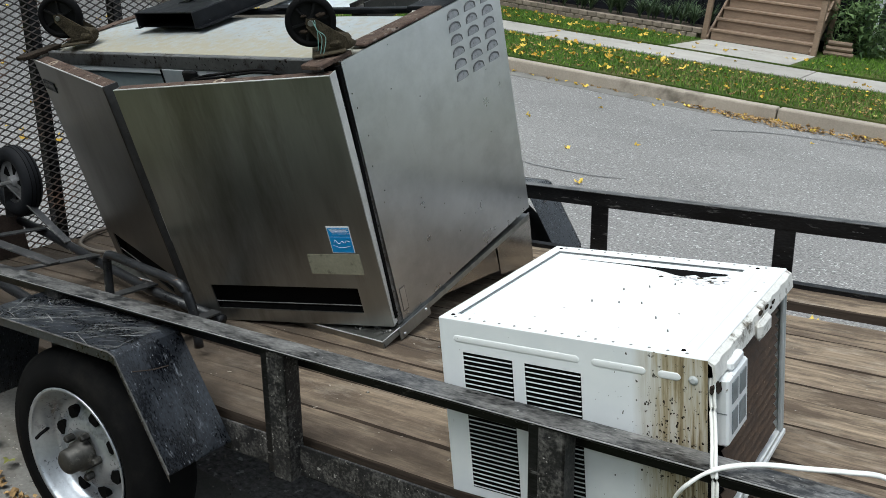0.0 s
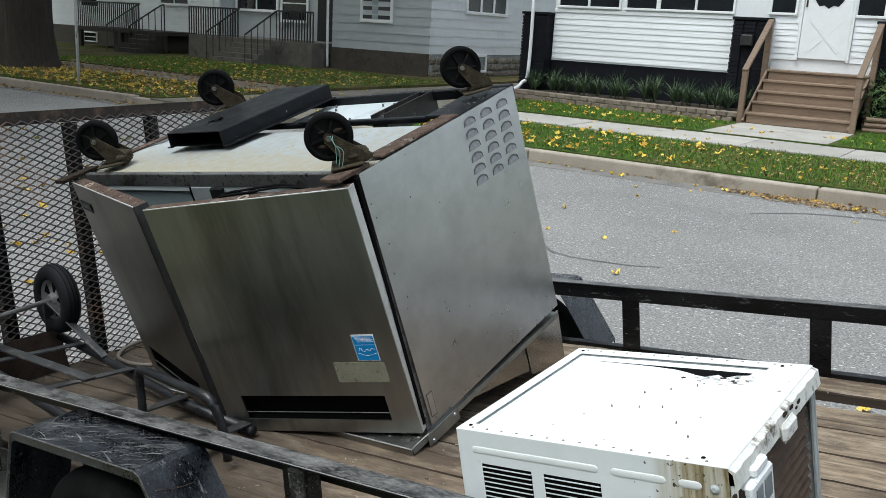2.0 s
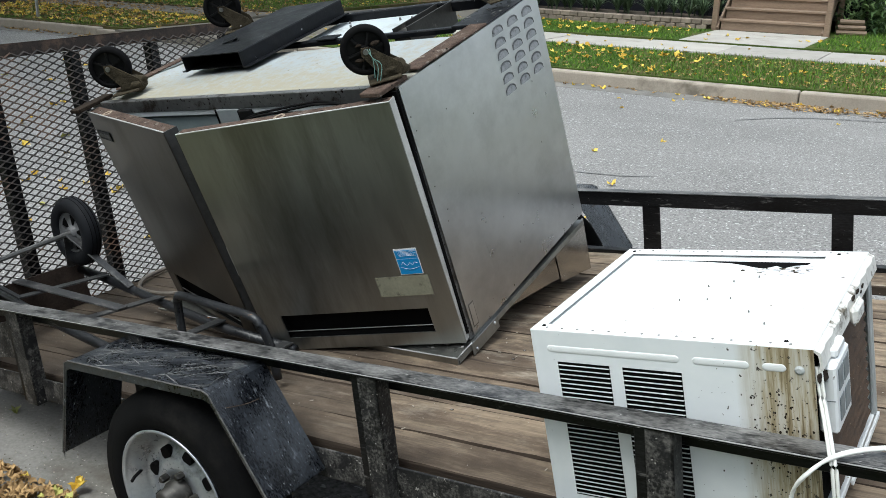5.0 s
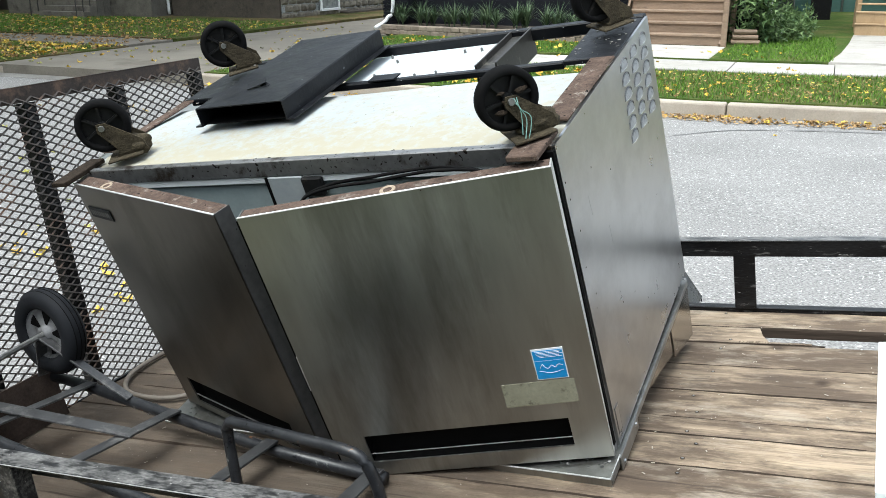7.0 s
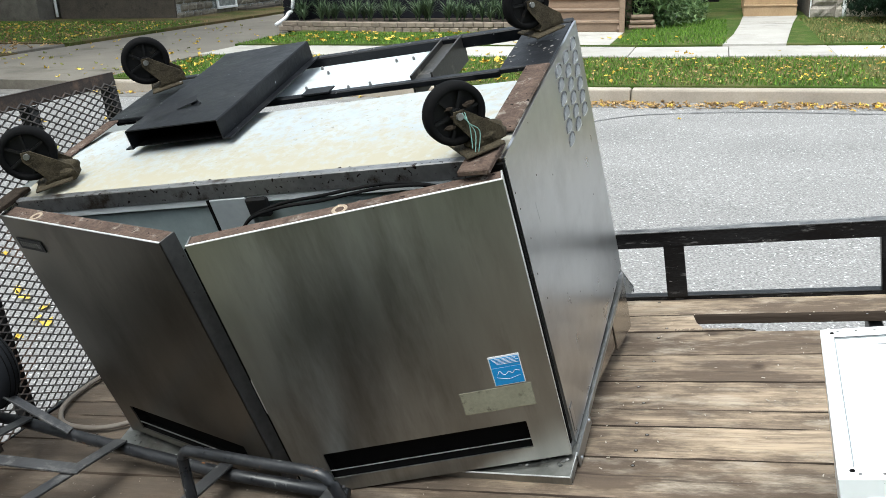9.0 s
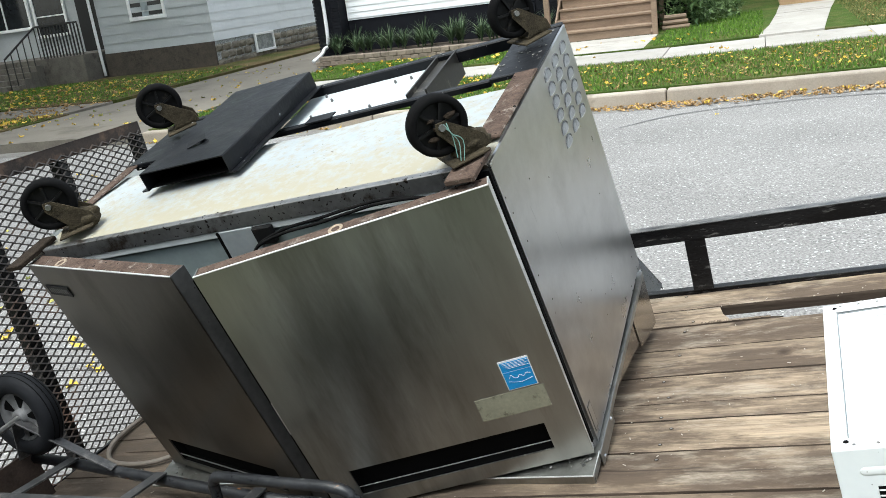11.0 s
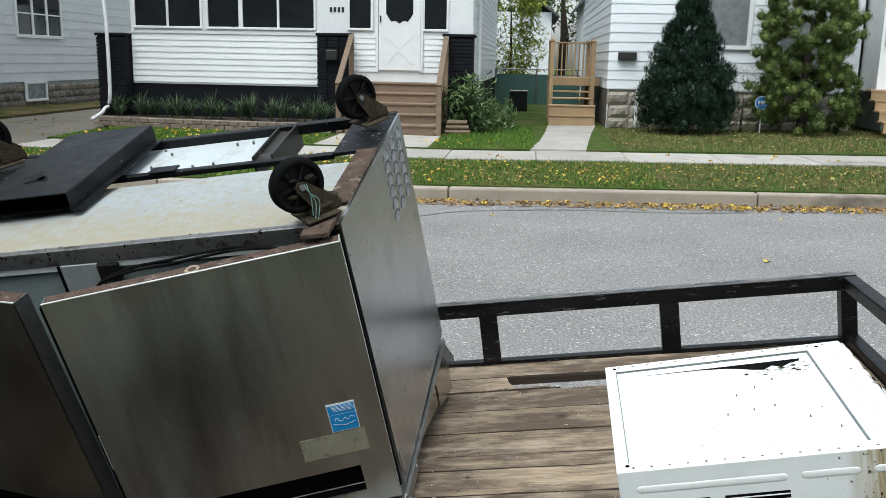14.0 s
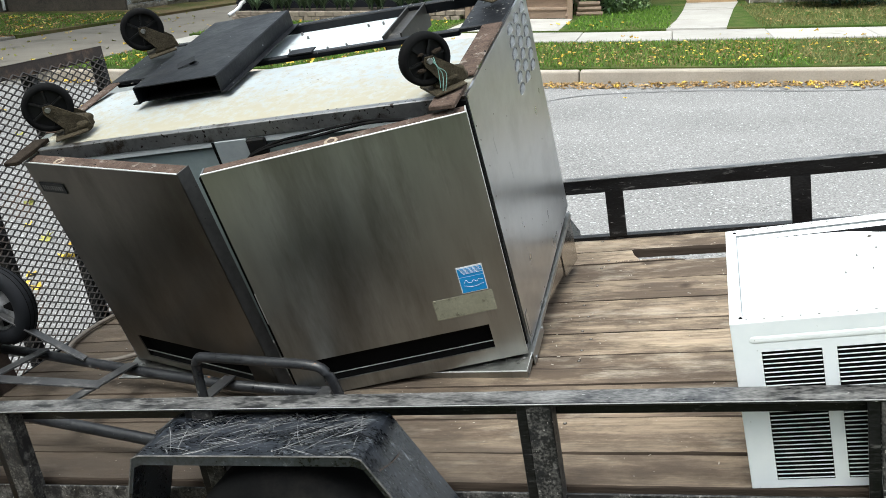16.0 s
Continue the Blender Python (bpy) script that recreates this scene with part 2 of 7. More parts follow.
def drip_enamel(name):
    """White enamel whose one end is yellowed, with brown drips and black specks of dirt."""
    ma = bpy.data.materials.new(name)
    ma.use_nodes = True
    nd, ln = ma.node_tree.nodes, ma.node_tree.links.new
    bs, co, xyz = nd["Principled BSDF"], nd.new("ShaderNodeTexCoord"), nd.new("ShaderNodeSeparateXYZ")
    ln(co.outputs["Object"], xyz.inputs[0])

    def tex(scale, stretch, detail=4.0):
        mp, n = nd.new("ShaderNodeMapping"), nd.new("ShaderNodeTexNoise")
        mp.inputs["Scale"].default_value = stretch
        n.inputs["Scale"].default_value, n.inputs["Detail"].default_value, n.inputs["Roughness"].default_value = scale, detail, 0.65
        ln(co.outputs["Object"], mp.inputs["Vector"])
        ln(mp.outputs[0], n.inputs["Vector"])
        return n.outputs["Fac"]

    def span(fac, a, b, to=(0.0, 1.0)):
        r = nd.new("ShaderNodeMapRange")
        r.inputs["From Min"].default_value, r.inputs["From Max"].default_value = a, b
        r.inputs["To Min"].default_value, r.inputs["To Max"].default_value = to
        ln(fac, r.inputs["Value"])
        return r.outputs[0]

    def maths(op, a, b):
        m = nd.new("ShaderNodeMath")
        m.operation = op
        ln(a, m.inputs[0])
        ln(b, m.inputs[1])
        return m.outputs[0]

    def mixed(fac, a, b):
        x = nd.new("ShaderNodeMix")
        x.data_type = "RGBA"
        ln(fac, x.inputs["Factor"])
        for s, v in ((6, a), (7, b)):
            if isinstance(v, tuple):
                x.inputs[s].default_value = (*v, 1)
            else:
                ln(v, x.inputs[s])
        return x.outputs[2]

    end = span(xyz.outputs[0], 0.375, 0.415)
    streak = tex(1.0, (75, 1, 5), 5)
    col = mixed(span(tex(9, (1, 1, 1)), 0.3, 0.7), (0.66, 0.69, 0.71), (0.74, 0.76, 0.77))
    col = mixed(maths("MULTIPLY", end, span(streak, 0.30, 0.55, (0.25, 1.0))), col, (0.36, 0.30, 0.185))
    col = mixed(maths("MULTIPLY", span(xyz.outputs[0], 0.385, 0.47), span(streak, 0.50, 0.62)), col, (0.12, 0.085, 0.042))
    blots = maths("ADD", tex(105, (1, 1, 0.8), 5), span(xyz.outputs[0], 0.30, 0.42, (-0.045, 0.055)))
    col = mixed(span(blots, 0.655, 0.68), col, (0.035, 0.028, 0.020))
    ln(col, bs.inputs["Base Color"])
    bs.inputs["Roughness"].default_value = 0.42
    return ma


WHITE_STAINED = drip_enamel("white_enamel_stained")


def plank_wood(name, edge=False):
    """Old deck boards: grain along x, blotches, knots, pale splinters, and a tone of its own for each board."""
    ma = bpy.data.materials.new(name)
    ma.use_nodes = True
    nd, ln = ma.node_tree.nodes, ma.node_tree.links.new
    bs, co, info = nd["Principled BSDF"], nd.new("ShaderNodeTexCoord"), nd.new("ShaderNodeObjectInfo")
    off = nd.new("ShaderNodeVectorMath")
    off.operation = "MULTIPLY_ADD"
    off.inputs[1].default_value = (23.1, 7.7, 3.3)
    ln(info.outputs["Random"], off.inputs[0])
    ln(co.outputs["Object"], off.inputs[2])

    def tex(scale, stretch=(1, 1, 1), detail=5.0, rough=0.62, distort=0.0):
        mp, n = nd.new("ShaderNodeMapping"), nd.new("ShaderNodeTexNoise")
        mp.inputs["Scale"].default_value = stretch
        n.inputs["Scale"].default_value, n.inputs["Detail"].default_value, n.inputs["Roughness"].default_value, n.inputs["Distortion"].default_value = scale, detail, rough, distort
        ln(off.outputs[0], mp.inputs["Vector"])
        ln(mp.outputs[0], n.inputs["Vector"])
        return n.outputs["Fac"]

    def span(fac, a, b, to=(0.0, 1.0)):
        r = nd.new("ShaderNodeMapRange")
        r.inputs["From Min"].default_value, r.inputs["From Max"].default_value = a, b
        r.inputs["To Min"].default_value, r.inputs["To Max"].default_value = to
        ln(fac, r.inputs["Value"])
        return r.outputs[0]

    def mixed(fac, a, b):
        x = nd.new("ShaderNodeMix")
        x.data_type = "RGBA"
        ln(fac, x.inputs["Factor"])
        for s, v in ((6, a), (7, b)):
            if isinstance(v, tuple):
                x.inputs[s].default_value = (*v, 1)
            else:
                ln(v, x.inputs[s])
        return x.outputs[2]

    grain = tex(60, (0.05, 1, 1), 6, 0.7, 0.5)
    body = mixed(span(info.outputs["Random"], 0, 1), (0.395, 0.308, 0.218), (0.222, 0.169, 0.121))
    col = mixed(span(grain, 0.30, 0.60), (0.130, 0.099, 0.073), body)
    col = mixed(span(tex(2.6, (0.8, 2.6, 1), 7, 0.70), 0.46, 0.58, (0.0, 0.88)), col, (0.080, 0.058, 0.042))
    col = mixed(span(tex(6.0, (0.6, 1.8, 1), 6, 0.7), 0.53, 0.66, (0.0, 0.60)), col, (0.40, 0.345, 0.275))
    xyz = nd.new("ShaderNodeSeparateXYZ")
    ln(co.outputs["Object"], xyz.inputs[0])
    # darker towards the ramp end and towards the near side
    add = nd.new("ShaderNodeMath")
    add.operation = "ADD"
    ln(span(xyz.outputs[0], 0.30, -0.70, (0.0, 0.42)), add.inputs[0])
    near = nd.new("ShaderNodeMath")
    near.operation = "ADD"
    ln(tex(2.8, (1, 1.6, 1), 6, 0.65), near.inputs[0])
    ln(span(xyz.outputs[1], -0.10, -0.46, (0.0, 0.16)), near.inputs[1])
    ln(near.outputs[0], add.inputs[1])
    col = mixed(span(add.outputs[0], 0.58, 0.90, (0.0, 0.85)), col, (0.062, 0.050, 0.040))
    col = mixed(span(tex(30, (0.03, 1, 1), 3, 0.5), 0.66, 0.70, (0.0, 0.8)), col, (0.030, 0.021, 0.015))
    vo = nd.new("ShaderNodeTexVoronoi")
    vo.inputs["Scale"].default_value = 3.6
    ln(off.outputs[0], vo.inputs["Vector"])
    col = mixed(span(vo.outputs["Distance"], 0.04, 0.10, (0.85, 0.0)), col, (0.035, 0.024, 0.017))
    col = mixed(span(tex(120, (1, 1, 1), 2), 0.73, 0.77), col, (0.40, 0.37, 0.32))
    col = mixed(span(tex(150, (0.03, 1, 1), 5, 0.65, 0.3), 0.46, 0.66, (0.0, 0.30)), col, (0.060, 0.045, 0.033))
    col = mixed(span(tex(13, (0.5, 1.2, 1), 6, 0.72), 0.50, 0.64, (0.0, 0.72)), col, (0.082, 0.061, 0.045))
    if edge:
        col = mixed(span(grain, 0.2, 0.9), (0.020, 0.015, 0.011), (0.075, 0.054, 0.040))
    ln(col, bs.inputs["Base Color"])
    bs.inputs["Roughness"].default_value, bs.inputs["Specular IOR Level"].default_value = 0.85, 0.2
    bp = nd.new("ShaderNodeBump")
    bp.inputs["Strength"].default_value, bp.inputs["Distance"].default_value = 0.9, 0.005
    ln(grain, bp.inputs["Height"])
    ln(bp.outputs[0], bs.inputs["Normal"])
    return ma


PLANK = plank_wood("weathered_plank")
PLANK_EDGE = plank_wood("dirty_plank_edge", True)
ASPHALT = surface("asphalt", (0.081, 0.079, 0.078), (0.335, 0.326, 0.319), (0.8, 0.95), 0.0, 0.5, 70, 0.6, spec=0.25, fine_share=0.80, specks=(0.52, 0.52, 0.51), speck_size=44, speck_at=0.64, depth=0.006, contrast=(0.32, 0.68))
CONCRETE = surface("concrete", (0.28, 0.265, 0.24), (0.43, 0.41, 0.38), (0.8, 0.95), 0.0, 2, 60, 0.3, spec=0.25, stain=(0.19, 0.175, 0.155), stain_size=1.1, jitter=0.08)
DRIVE = surface("driveway_concrete", (0.115, 0.102, 0.086), (0.205, 0.188, 0.158), (0.8, 0.95), 0.0, 1, 50, 0.3, spec=0.25, stain=(0.085, 0.075, 0.06), stain_size=0.7)
GRASS = surface("grass_ground", (0.020, 0.038, 0.008), (0.070, 0.115, 0.022), (0.9, 1.0), 0.0, 5, 60, 0.8, spec=0.1, stain=(0.12, 0.105, 0.045), stain_size=1.2, stain_at=(0.48, 0.72), depth=0.03)
GREASE = surface("greasy_steel", (0.015, 0.014, 0.013), (0.06, 0.057, 0.052), (0.35, 0.6), 0.5, 14, 90, 0.2, stain=(0.16, 0.15, 0.13), stain_size=18)
KERBSTONE = surface("kerb_concrete", (0.245, 0.212, 0.175), (0.385, 0.34, 0.285), (0.8, 0.95), 0.0, 2, 60, 0.3, spec=0.2, stain=(0.15, 0.13, 0.105), stain_size=1.3, jitter=0.08)
RUSTY_BLACK = surface("rust_worn_black", (0.008, 0.007, 0.0065), (0.060, 0.044, 0.036), (0.5, 0.8), 0.0, 12, 150, 0.4, spec=0.25, stain=(0.125, 0.078, 0.055), stain_size=9, stain_at=(0.50, 0.68), depth=0.003)
# rail tops: rubbed paint, with the sky's sheen put into the grey
WORN_SHEEN = surface("rubbed_black_paint", (0.012, 0.012, 0.013), (0.215, 0.21, 0.203), (0.24, 0.5), 0.1, 16, 120, 0.3, (0.6, 1.5, 1.5), spec=0.5, fine_share=0.5, contrast=(0.40, 0.62), stain=(0.015, 0.015, 0.016), stain_size=24, stain_at=(0.53, 0.62), specks=(0.38, 0.37, 0.36), speck_size=110, speck_at=0.69, depth=0.002)
PEELED = surface("peeling_black_paint", (0.006, 0.006, 0.0065), (0.125, 0.119, 0.111), (0.4, 0.75), 0.0, 26, 150, 0.5, spec=0.35, fine_share=0.55, contrast=(0.44, 0.64), stain=(0.008, 0.008, 0.009), stain_size=22, stain_at=(0.48, 0.58), specks=(0.26, 0.25, 0.235), speck_size=110, speck_at=0.68, depth=0.003)
DIRT = surface("black_dirt", (0.008, 0.006, 0.005), (0.045, 0.034, 0.025), (0.85, 1.0), 0.0, 60, 260, 0.8, spec=0.1)
WORN_EDGE = surface("worn_edge", (0.012, 0.012, 0.012), (0.17, 0.165, 0.16), (0.4, 0.7), 0.2, 25, 160, 0.3)
DUSTY_RUST = surface("dusty_rust", (0.028, 0.019, 0.015), (0.130, 0.092, 0.074), (0.85, 0.98), 0.0, 30, 160, 0.8, spec=0.1, stain=(0.215, 0.19, 0.165), stain_size=34, stain_at=(0.56, 0.68), specks=(0.012, 0.009, 0.008), speck_size=60, speck_at=0.66, depth=0.006)
SCRATCH = surface("bare_scratch", (0.16, 0.16, 0.16), (0.40, 0.40, 0.39), (0.4, 0.6), 0.3, 30, 200, 0.0)
# pale steel; on folded edges the light they catch is put into it
LIP = surface("bright_lip", (0.55, 0.55, 0.54), (0.75, 0.75, 0.74), (0.3, 0.5), 0.6, 20, 90, 0.0)
LUGBOLT = surface("bare_bolt", (0.20, 0.20, 0.20), (0.45, 0.45, 0.44), (0.4, 0.6), 0.6, 30, 120, 0.1)
# left door's free edge, with the shade of the door gap in its colour
EDGE_SHADED = surface("grimy_door_edge", (0.060, 0.058, 0.058), (0.125, 0.122, 0.12), (0.30, 0.46), 0.5, 8, 60, 0.1, specks=(0.03, 0.027, 0.024), speck_size=60, speck_at=0.70)
POST = surface("grey_post_paint", (0.24, 0.265, 0.275), (0.33, 0.355, 0.365), (0.4, 0.55), 0.2, 6, 60, 0.05)
FRAME = surface("front_frame_steel", (0.13, 0.13, 0.132), (0.28, 0.28, 0.282), (0.32, 0.5), 0.75, 6, 60, 0.15, stain=(0.055, 0.043, 0.034), stain_size=14, stain_at=(0.52, 0.66), specks=(0.02, 0.015, 0.012), speck_size=80, speck_at=0.63)
HOOD = surface("louvre_steel", (0.19, 0.195, 0.20), (0.36, 0.365, 0.37), (0.35, 0.55), 0.6, 60, 200, 0.1, stain=(0.08, 0.08, 0.08), stain_size=70, stain_at=(0.55, 0.66))
ARCH_DARK = surface("louvre_grime", (0.06, 0.061, 0.063), (0.17, 0.173, 0.177), (0.6, 0.8), 0.1, 90, 260, 0.2)


# ---- the trailer and its load ----
def leaning(yaw, sx, sy, origin):
    """A frame whose x and y axes rise by sx and sy per metre."""
    a = radians(yaw)
    x = Vector((math.cos(a), math.sin(a), sx)).normalized()
    y = Vector((-math.sin(a), math.cos(a), sy))
    y = (y - x * x.dot(y)).normalized()
    m = Matrix((x, y, x.cross(y))).transposed().to_4x4()
    m.translation = origin
    return m


BED = leaning(-1.8581, 0.1339, 0.0137, (-0.9976, 2.3488, 0.5545))
REAR, FRONT, NEAR, FAR = -1.745, 1.40, -0.574, 1.090
RAIL0, RAIL1 = 0.190, 0.236
LEDGE, BACK, TOPN = -0.608, -0.554, 0.2326  # near rail: front edge of its flat leg, its upright leg behind, its top

trailer = thing("utility_trailer", BED, "black steel utility trailer with weathered plank deck, nose tilted up", "trailer")


def angle_iron(x0, x1, y0, y1, z0, z1, t, legs):
    """An angle profile: legs names the sides that are plated, of 'y0 y1 z0 z1 x0 x1'."""
    bm = bmesh.new()
    for s in legs.split():
        d = [x0, x1, y0, y1, z0, z1]
        k = "xyz".index(s[0]) * 2
        if s[1] == "0":
            d[k + 1] = d[k] + t
        else:
            d[k] = d[k + 1] - t
        box(bm, *d, bevel=0.0012)
    return bm


rail_n = part("side_rail", angle_iron(REAR, FRONT, LEDGE, BACK, 0.1835, TOPN, 0.006, "y1 z1"), BLACK, trailer, "black side rail with its paint rubbed bare in places")
part("rail_top", boxes((REAR, FRONT, LEDGE + 0.0015, BACK - 0.0015, TOPN + 0.0002, TOPN + 0.0012)), WORN_SHEEN, rail_n, "rubbed top of the rail with its sky sheen painted in")
part("rail_edge", tube(bmesh.new(), [(REAR, LEDGE, TOPN - 0.001), (FRONT, LEDGE, TOPN - 0.001)], 0.0013, 6), SCRATCH, rail_n, "bare bright front edge of the rail")
rail_f = part("side_rail", angle_iron(REAR, FRONT, FAR - 0.046, FAR, RAIL0 - 0.004, RAIL1, 0.006, "y0 z1"), BLACK, trailer)
part("rail_top", boxes((REAR, FRONT, FAR - 0.0445, FAR - 0.0015, RAIL1 + 0.0002, RAIL1 + 0.0012)), WORN_SHEEN, rail_f, "rubbed top of the rail with its sky sheen painted in")
part("front_rail", angle_iron(FRONT - 0.046, FRONT, NEAR + 0.05, FAR - 0.05, RAIL0, RAIL1 - 0.002, 0.006, "x0 z1"), BLACK, trailer)
part("side_sill", angle_iron(REAR, FRONT, NEAR, NEAR + 0.045, -0.065, 0.008, 0.006, "y0 z0"), PEELED, trailer)
part("side_sill", angle_iron(REAR, FRONT, FAR - 0.036, FAR, -0.032, 0.014, 0.006, "y0 z1"), BLACK, trailer)
part("front_sill", angle_iron(FRONT - 0.045, FRONT, NEAR + 0.05, FAR - 0.05, -0.065, 0.03, 0.006, "x0 z1"), BLACK, trailer)
part("rear_sill", angle_iron(REAR, REAR + 0.045, NEAR + 0.05, FAR - 0.05, -0.065, -0.002, 0.006, "x0 z0"), BLACK, trailer)
for px in (-1.174, -0.62, 0.131, 0.760):
    post_ = part("post", angle_iron(px, px + 0.050, LEDGE + 0.003, LEDGE + 0.047, -0.066, TOPN - 0.0065, 0.006, "y0 x1"), PEELED, trailer, "post with peeling black paint")
    part("post_edge", boxes((px - 0.021, px - 0.0005, LEDGE + 0.008, LEDGE + 0.014, -0.062, TOPN - 0.0065), bevel=0.001), BLACK, post_, "black edge of the post")
for px in (-1.150, -0.62, 0.151, 0.783):
    part("post", angle_iron(px - 0.032, px + 0.032, FAR - 0.046, FAR - 0.008, 0.015, RAIL0 + 0.002, 0.006, "y0 x0"), BLACK, trailer)
for x, y in ((REAR, NEAR), (FRONT - 0.05, NEAR), (REAR, FAR - 0.046), (FRONT - 0.05, FAR - 0.046)):
    part("corner_post", boxes((x - 0.002, x + 0.05, y - 0.003, y + 0.049, -0.066, RAIL0 - 0.001), bevel=0.003), BLACK, trailer)
for x in (-1.45, -1.0, -0.5, 0.1, 0.7):
    part("crossmember", boxes((x, x + 0.04, NEAR + 0.05, FAR - 0.05, -0.10, -0.042), bevel=0.003), BLACK, trailer)
part("axle", tube(bmesh.new(), [(-0.381, -0.62, -0.113), (-0.381, 1.16, -0.113)], 0.03, 12), BLACK, trailer)
part("tail_plate", slab(bmesh.new(), [(0, 0), (0.36, 0.045), (0.36, 0.165), (0.01, 0.085)], 0, 0.006), PEELED, trailer, "black tail plate with a bent edge and two bolts").matrix_local = pose(-1.590, NEAR + 0.016, 0.012, 90, 0, 0)

for x, z in ((-1.523, 0.050), (-1.402, 0.087)):
    part("bolt", lathe(bmesh.new(), [(0.0, 0.006), (0.006, 0.006), (0.009, 0.0)], 6, pose(x, NEAR + 0.0095, z, 90, 0, 0)), LUGBOLT, trailer)
# deck planks, each with worn ends and edges
JOINTS = (-0.53, -0.409, -0.255, -0.087, 0.079, 0.223, 0.31, 0.465, 0.632, 0.794, 0.919, 1.055)


def plank(x0, x1, y0, y1, jag0=0.0, jag1=0.0):
    rng = random.Random(int(y0 * 1000) + int(x0 * 77))
    bm = bmesh.new()
    n, rows = 60, []
    for i in range(n + 1):
        x = x0 + (x1 - x0) * i / n
        dz = 0.004 * noise.noise((x * 1.7, y0 * 31, 0.3)) + rng.uniform(-0.0008, 0.0008)
        e0, e1 = (0.0020 * noise.noise((x * 9, y * 9, 7.7)) for y in (y0, y1))
        prof = [(y0 + 0.0013 + e0, -0.030), (y0 + 0.0013 + e0, -0.005), (y0 + 0.0027 + 1.8 * abs(e0) + e0, dz), (y0 * 0.5 + y1 * 0.5, dz + 0.0015 * rng.uniform(-1, 1)), (y1 - 0.0027 - 1.8 * abs(e1) + e1, dz), (y1 - 0.0013 + e1, -0.005), (y1 - 0.0013 + e1, -0.030)]
        rows.append([bm.verts.new((x + (jag0 * rng.uniform(-1, 1) if i == 0 else jag1 * rng.uniform(-1, 1) if i == n else 0), y, z)) for y, z in prof])
    for a, b in zip(rows, rows[1:]):
        for k in range(len(a) - 1):
            bm.faces.new((a[k], b[k], b[k + 1], a[k + 1])).material_index = 0 if k in (2, 3) else 1
        bm.faces.new((a[-1], b[-1], b[0], a[0])).material_index = 1
    bm.faces.new(rows[0]).material_index = 1
    bm.faces.new(rows[-1][::-1]).material_index = 1
    bmesh.ops.recalc_face_normals(bm, faces=bm.faces[:])
    return bm


for y0, y1 in zip(JOINTS, JOINTS[1:]):
    if y0 == JOINTS[-3]:
        broken = part("plank", plank(REAR + 0.02, 0.215, y0, y1, 0, 0.035), PLANK, trailer, "grey-brown plank snapped off, leaving a hole to the street")
        for ob in (broken, part("plank", plank(1.17, FRONT - 0.05, y0, y1, 0.02, 0), PLANK, trailer), part("splinter", plank(0.16, 0.36, y0 + 0.002, y0 + 0.020, 0, 0.05), PLANK, trailer)):
            ob.data.materials.append(PLANK_EDGE)
    else:
        part("plank", plank(REAR + 0.02, FRONT - 0.05, y0, y1), PLANK, trailer).data.materials.append(PLANK_EDGE)


FENDER_LINE = [(-0.781, -0.068), (-0.681, 0.198), (-0.664, 0.205), (-0.183, 0.205), (-0.165, 0.198), (-0.027, -0.038)]


def fender(outer, inner):
    """A folded sheet over a wheel: flat top, sloping front and back, and a shallow lip."""
    prof = FENDER_LINE
    bm = bmesh.new()
    t = 0.004
    for lo, hi in ((0, t),):
        rows = []
        for x, z in prof:
            rows.append([bm.verts.new((x, y, z + d)) for y, d in ((outer, 0), (inner, 0), (inner, -t), (outer, -t))])
        for a, b in zip(rows, rows[1:]):
            for k in range(4):
                bm.faces.new((a[k], b[k], b[(k + 1) % 4], a[(k + 1) % 4]))
        bm.faces.new(rows[0])
        bm.faces.new(rows[-1][::-1])
    s = 1 if inner > outer else -1
    for (xa, za), (xb, zb) in zip(prof, prof[1:]):
        vs = [bm.verts.new(p) for p in ((xa, outer, za), (xb, outer, zb), (xb, outer + s * 0.001, zb - 0.022), (xa, outer + s * 0.001, za - 0.022))]
        bm.faces.new(vs)
    bmesh.ops.recalc_face_normals(bm, faces=bm.faces[:])
    return bm


